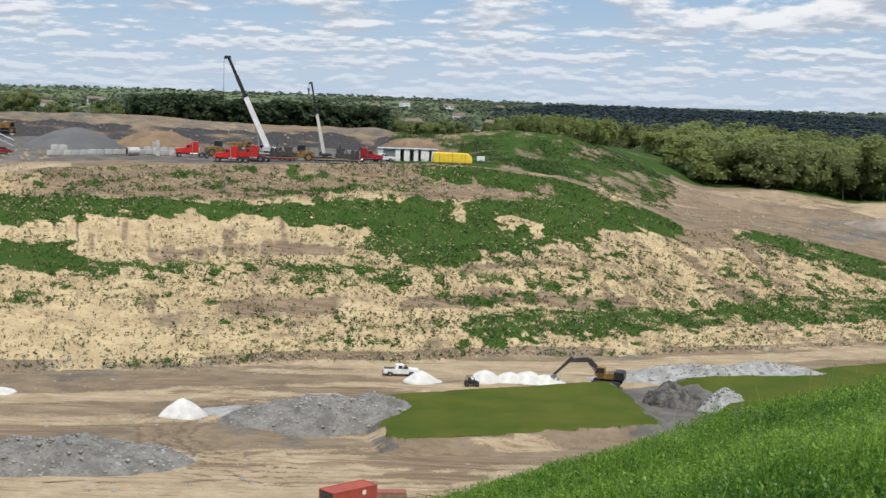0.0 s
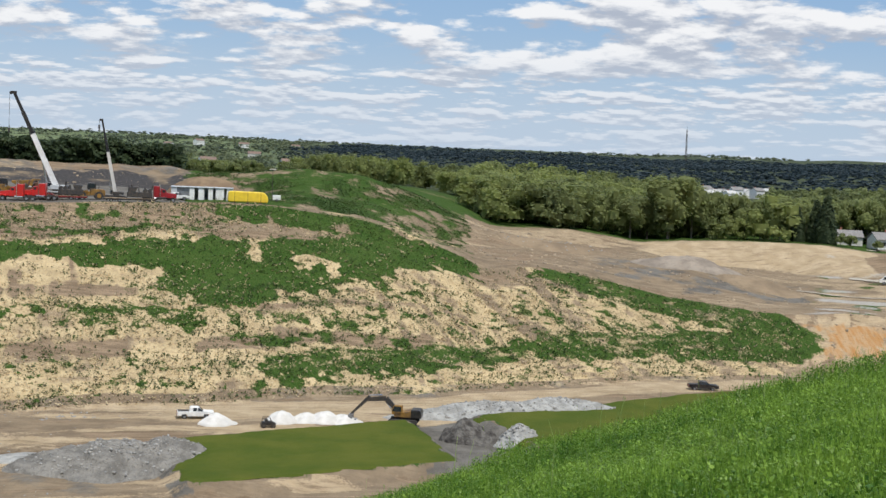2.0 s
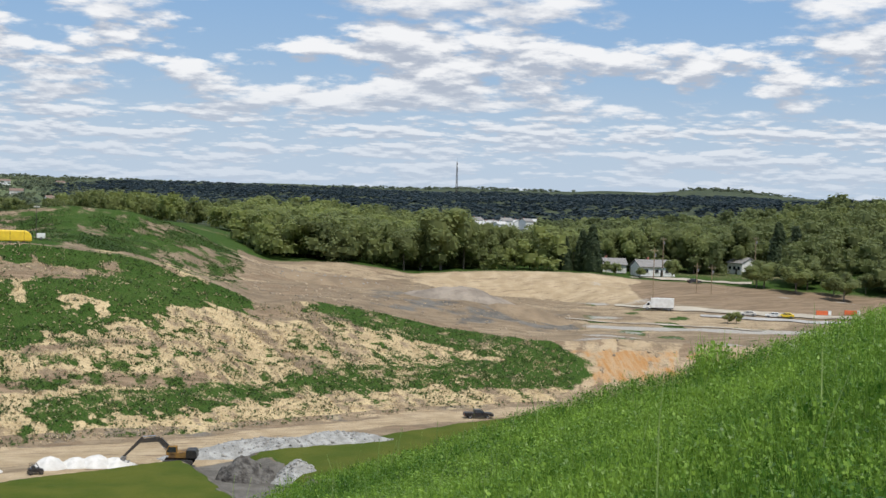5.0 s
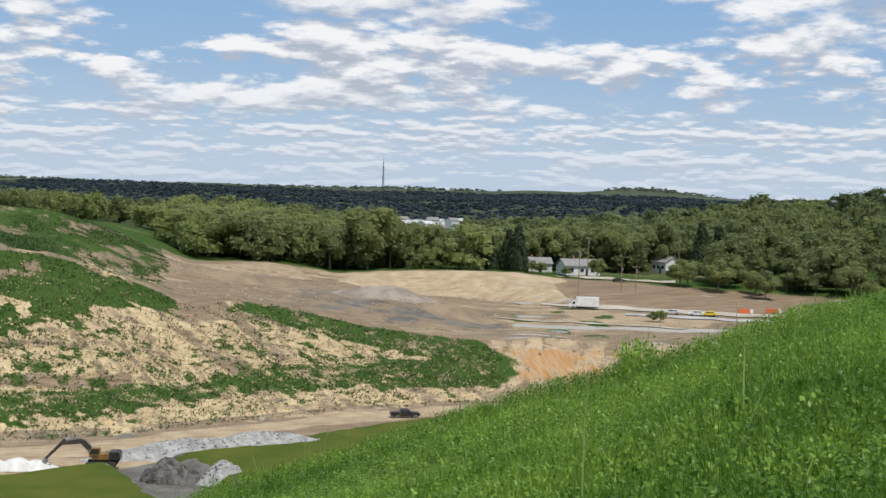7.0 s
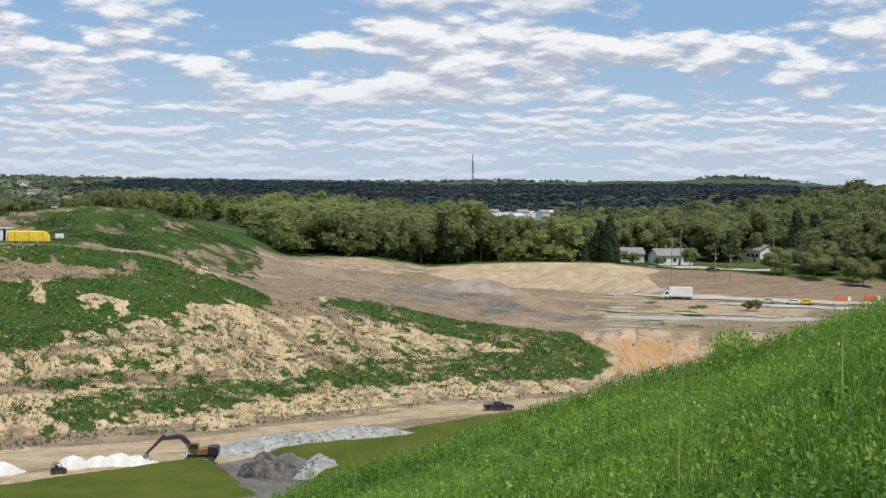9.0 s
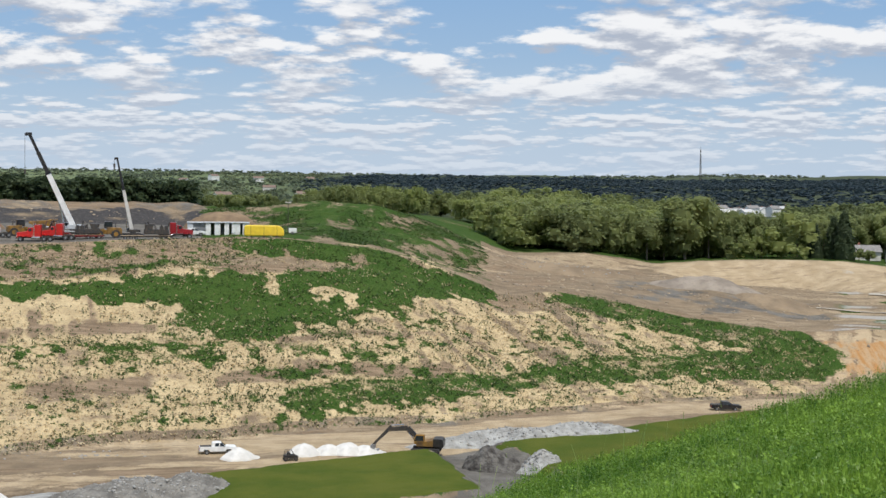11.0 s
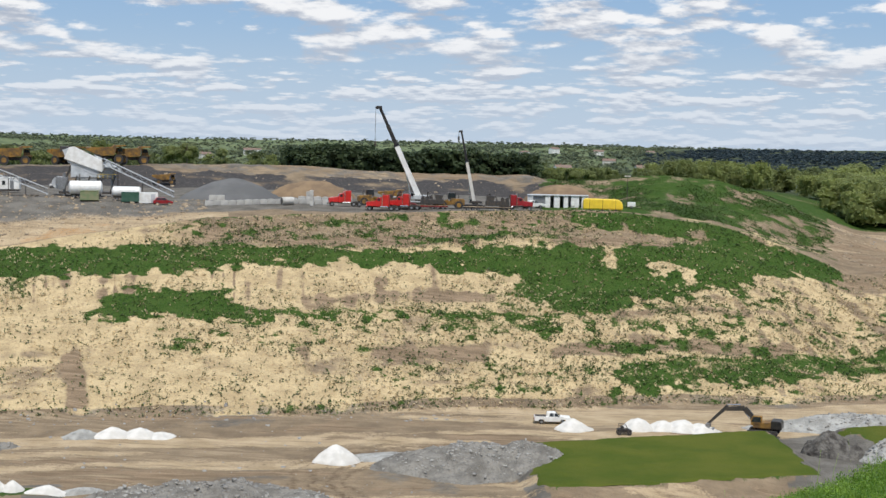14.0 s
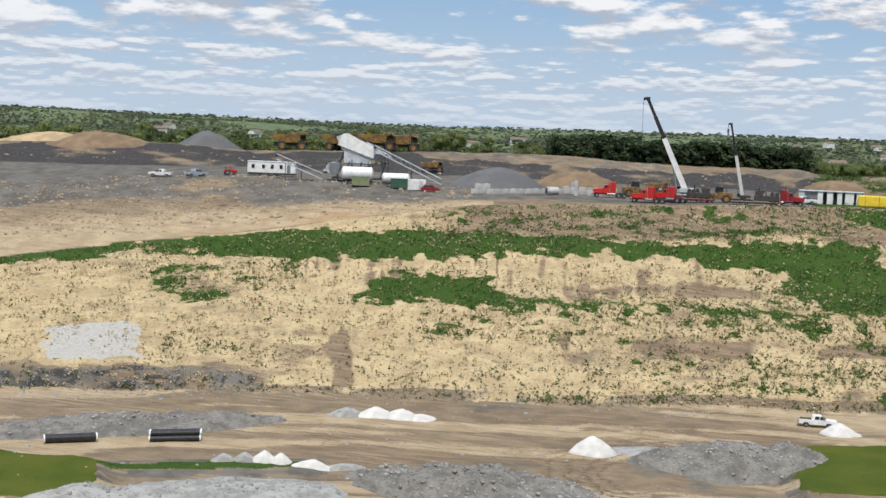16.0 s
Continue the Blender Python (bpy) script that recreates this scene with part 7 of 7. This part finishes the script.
def mast():
    t = thing("radio_mast", "tall thin lattice radio mast on the ridge", "radio mast")
    h = 62.0
    for k in range(3):
        a = k * 2.094
        part("leg", beam(bmesh.new(), (2.2 * math.cos(a), 2.2 * math.sin(a), 0), (0.7 * math.cos(a), 0.7 * math.sin(a), h), 0.8, 0.8), DARK_STEEL, t)
        lat = bmesh.new()
        n = 16
        for j in range(n):
            r0, r1 = 2.2 - 1.5 * j / n, 2.2 - 1.5 * (j + 1) / n
            beam(lat, (r0 * math.cos(a), r0 * math.sin(a), h * j / n), (r1 * math.cos(a + 2.094), r1 * math.sin(a + 2.094), h * (j + 1) / n), 0.4, 0.4)
        part("bracing", lat, DARK_STEEL, t)
    part("antenna", rod(bmesh.new(), (0, 0, h), (0, 0, h + 7), 0.2, 6), DARK_STEEL, t)
    part("antenna_drum", rod(bmesh.new(), (0, 0, h - 8), (0, 0, h - 5), 1.4, 10), PLANT_GREY, t)
    return place(t, -18.3, 2600, 0)


mast()


def power_pole(bearing, d, h, lift=0.0):
    t = thing("utility_pole", "tall wooden utility pole", "utility pole", "utility poles")
    part("pole", rod(bmesh.new(), (0, 0, -0.5), (0, 0, h), 0.17, 8, 0.11), WOODEN, t)
    arm = part("cross_arm", one((0, 0, h - 0.9), (2.2, 0.12, 0.14)), WOODEN, t)
    for x in (-0.95, 0, 0.95):
        part("insulator", rod(bmesh.new(), (x, 0, h - 0.85), (x, 0, h - 0.6), 0.05, 6), LAMP_GLASS, arm)
    part("transformer", rod(bmesh.new(), (0.3, 0, h - 2.6), (0.3, 0, h - 1.7), 0.25, 10), STEEL, t)
    return place(t, bearing, d, 15)


for b, d, h in ((-26.55, 398, 18), (-28.3, 432, 9), (-28.9, 434, 9), (-26.9, 470, 14), (-30.6, 470, 16), (-13.0, 470, 15)):
    power_pole(b, d, h)

def ribbon(name, label, material, line, lift):
    """A strip laid on the ground along (bearing, distance, width) marks."""
    b = np.concatenate([np.linspace(p[0], q[0], 24, endpoint=False) for p, q in zip(line, line[1:])] + [[line[-1][0]]])
    k = sorted(line)
    d = np.interp(b, [p[0] for p in k], [p[1] for p in k])
    w = np.interp(b, [p[0] for p in k], [p[2] for p in k])
    rows = []
    for f in (-0.5, -0.17, 0.17, 0.5):
        dd = d + w * f
        x, y = -dd * np.sin(np.radians(b)), dd * np.cos(np.radians(b))
        rows.append(np.stack([x, y, ground(x, y) + lift], -1))
    v = np.stack(rows, 1)
    i = np.arange(v.shape[0] * 4).reshape(-1, 4)
    q = np.stack([i[:-1, :-1], i[:-1, 1:], i[1:, 1:], i[1:, :-1]], -1).reshape(-1, 4)
    mesh = fill(bpy.data.meshes.new(name), v.reshape(-1, 3), q, 4)
    mesh.materials.append(material)
    return tagged(new(name, mesh), label, "road", kind="structure")


ROAD_PALE = surface("pale_road_base", (0.46, 0.41, 0.33), (0.36, 0.31, 0.245), 0.15, 0.95)
ROAD_GREY = surface("worn_concrete_road", (0.42, 0.40, 0.37), (0.33, 0.31, 0.28), 0.2, 0.9)
ribbon("road_1", "pale new road base along the terrace", ROAD_PALE, [(-25.0, 412, 4), (-27, 402, 7), (-31, 396, 8), (-36, 398, 8)], 0.25)
ribbon("road_2", "pale gravel track on the terrace", ROAD_PALE, [(-23.0, 372, 1.5), (-27, 366, 2), (-31, 362, 2)], 0.2)
ribbon("road_3", "grey lane with traffic below the road works", ROAD_GREY, [(-28.5, 386, 4), (-31, 384, 6), (-36, 385, 6)], 0.22)
ribbon("road_4", "pale drive in front of the houses", ROAD_PALE, [(-25.6, 466, 5), (-28, 464, 7), (-30.5, 470, 6)], 0.3)
bx = thing("box_truck", "white box truck on the far road", "truck")
part("cargo_box", one((-1.0, 0, 2.2), (6.5, 2.4, 2.7), 0.05), WHITE, bx)
part("side_graphic", one((-1.8, -1.215, 2.1), (2.6, 0.02, 1.0)), SILVER, bx, "blue grey side graphic")
cb = part("cab", prism(bmesh.new(), [(2.3, 0.6), (4.4, 0.6), (4.4, 1.3), (3.7, 1.5), (3.2, 2.4), (2.3, 2.4)], -1.05, 1.05, 0.06), WHITE, bx)
part("window", prism(bmesh.new(), [(2.6, 1.5), (3.55, 1.5), (3.12, 2.25), (2.6, 2.25)], -1.07, 1.07), GLASS, cb, "dark window glass")
part("chassis", one((0, 0, 0.7), (8.2, 0.9, 0.25)), DARK_STEEL, bx)
for x in (-2.8, 3.2):
    for y in (-0.95, 0.95):
        wheel(bx, x, y, 0.45, 0.3)
place(bx, -26.8, 398, 182)
car("car", "pale sedan on the far road", "car", SIDING, -30.4, 391, 180)
car("car", "white sedan following on the far road", "car", WHITE, -31.4, 391, 180)
car("car", "yellow cab on the far road", "car", BRIGHT_YELLOW, -31.9, 391, 180)
car("car", "black car parked near the driveway", "car", BLACK, -28.2, 455, 20)


def barrier(bearing, d, w):
    t = thing("road_barrier", "orange mesh barrier beside the road works", "barrier", "orange barriers")
    part("panel", one((0, 0, 1.1), (w, 0.12, 1.2), 0.02), ORANGE, t)
    for x in (-w / 2, w / 2):
        part("post", rod(bmesh.new(), (x, 0, 0), (x, 0, 1.9), 0.06, 8), DARK_STEEL, t)
    part("white_end", one((w / 2 + 0.5, 0, 1.1), (0.8, 0.1, 1.2), 0.02), WHITE, t, "white end panel")
    return place(t, bearing, d, 10)


barrier(-33.3, 399, 3.2)
barrier(-34.4, 403, 3.4)

# ---- loose stones ----
stones("loose_rocks", "tan and brown rocks strewn over bare ground", TAN_ROCKS, [(16, 38, 303, 340, 2600), (24, 38, 318, 350, 1600), (17, 34, 300, 318, 900), (-24, -9, 322, 420, 1800), (2, 38, 396, 418, 650), (-29, -24, 305, 345, 200)], 0.12, 0.9, 5)
stones("valley_stones", "grey stones at the foot of the slope and on the heaps", ROCKS, [(4, 36, 219, 228, 500), (4, 36, 150, 215, 600), (24, 36, 222, 236, 500)], 0.1, 0.6, 6)

pos = np.concatenate(HEAP_STONES)
rng = np.random.default_rng(8)
kinds = [boulder(rng) for _ in range(8)]
sz = 0.1 + 0.4 * rng.uniform(0, 1, len(pos)) ** 3
scatter("heap_stones", rng, kinds, pos[:, 0], pos[:, 1], sz, sz * rng.uniform(0.9, 1.6, len(pos)), ROCKS, "broken stones lying on the grey heaps", "rocks", rng.uniform(0, 1, len(pos)), 0.0, pos[:, 2])
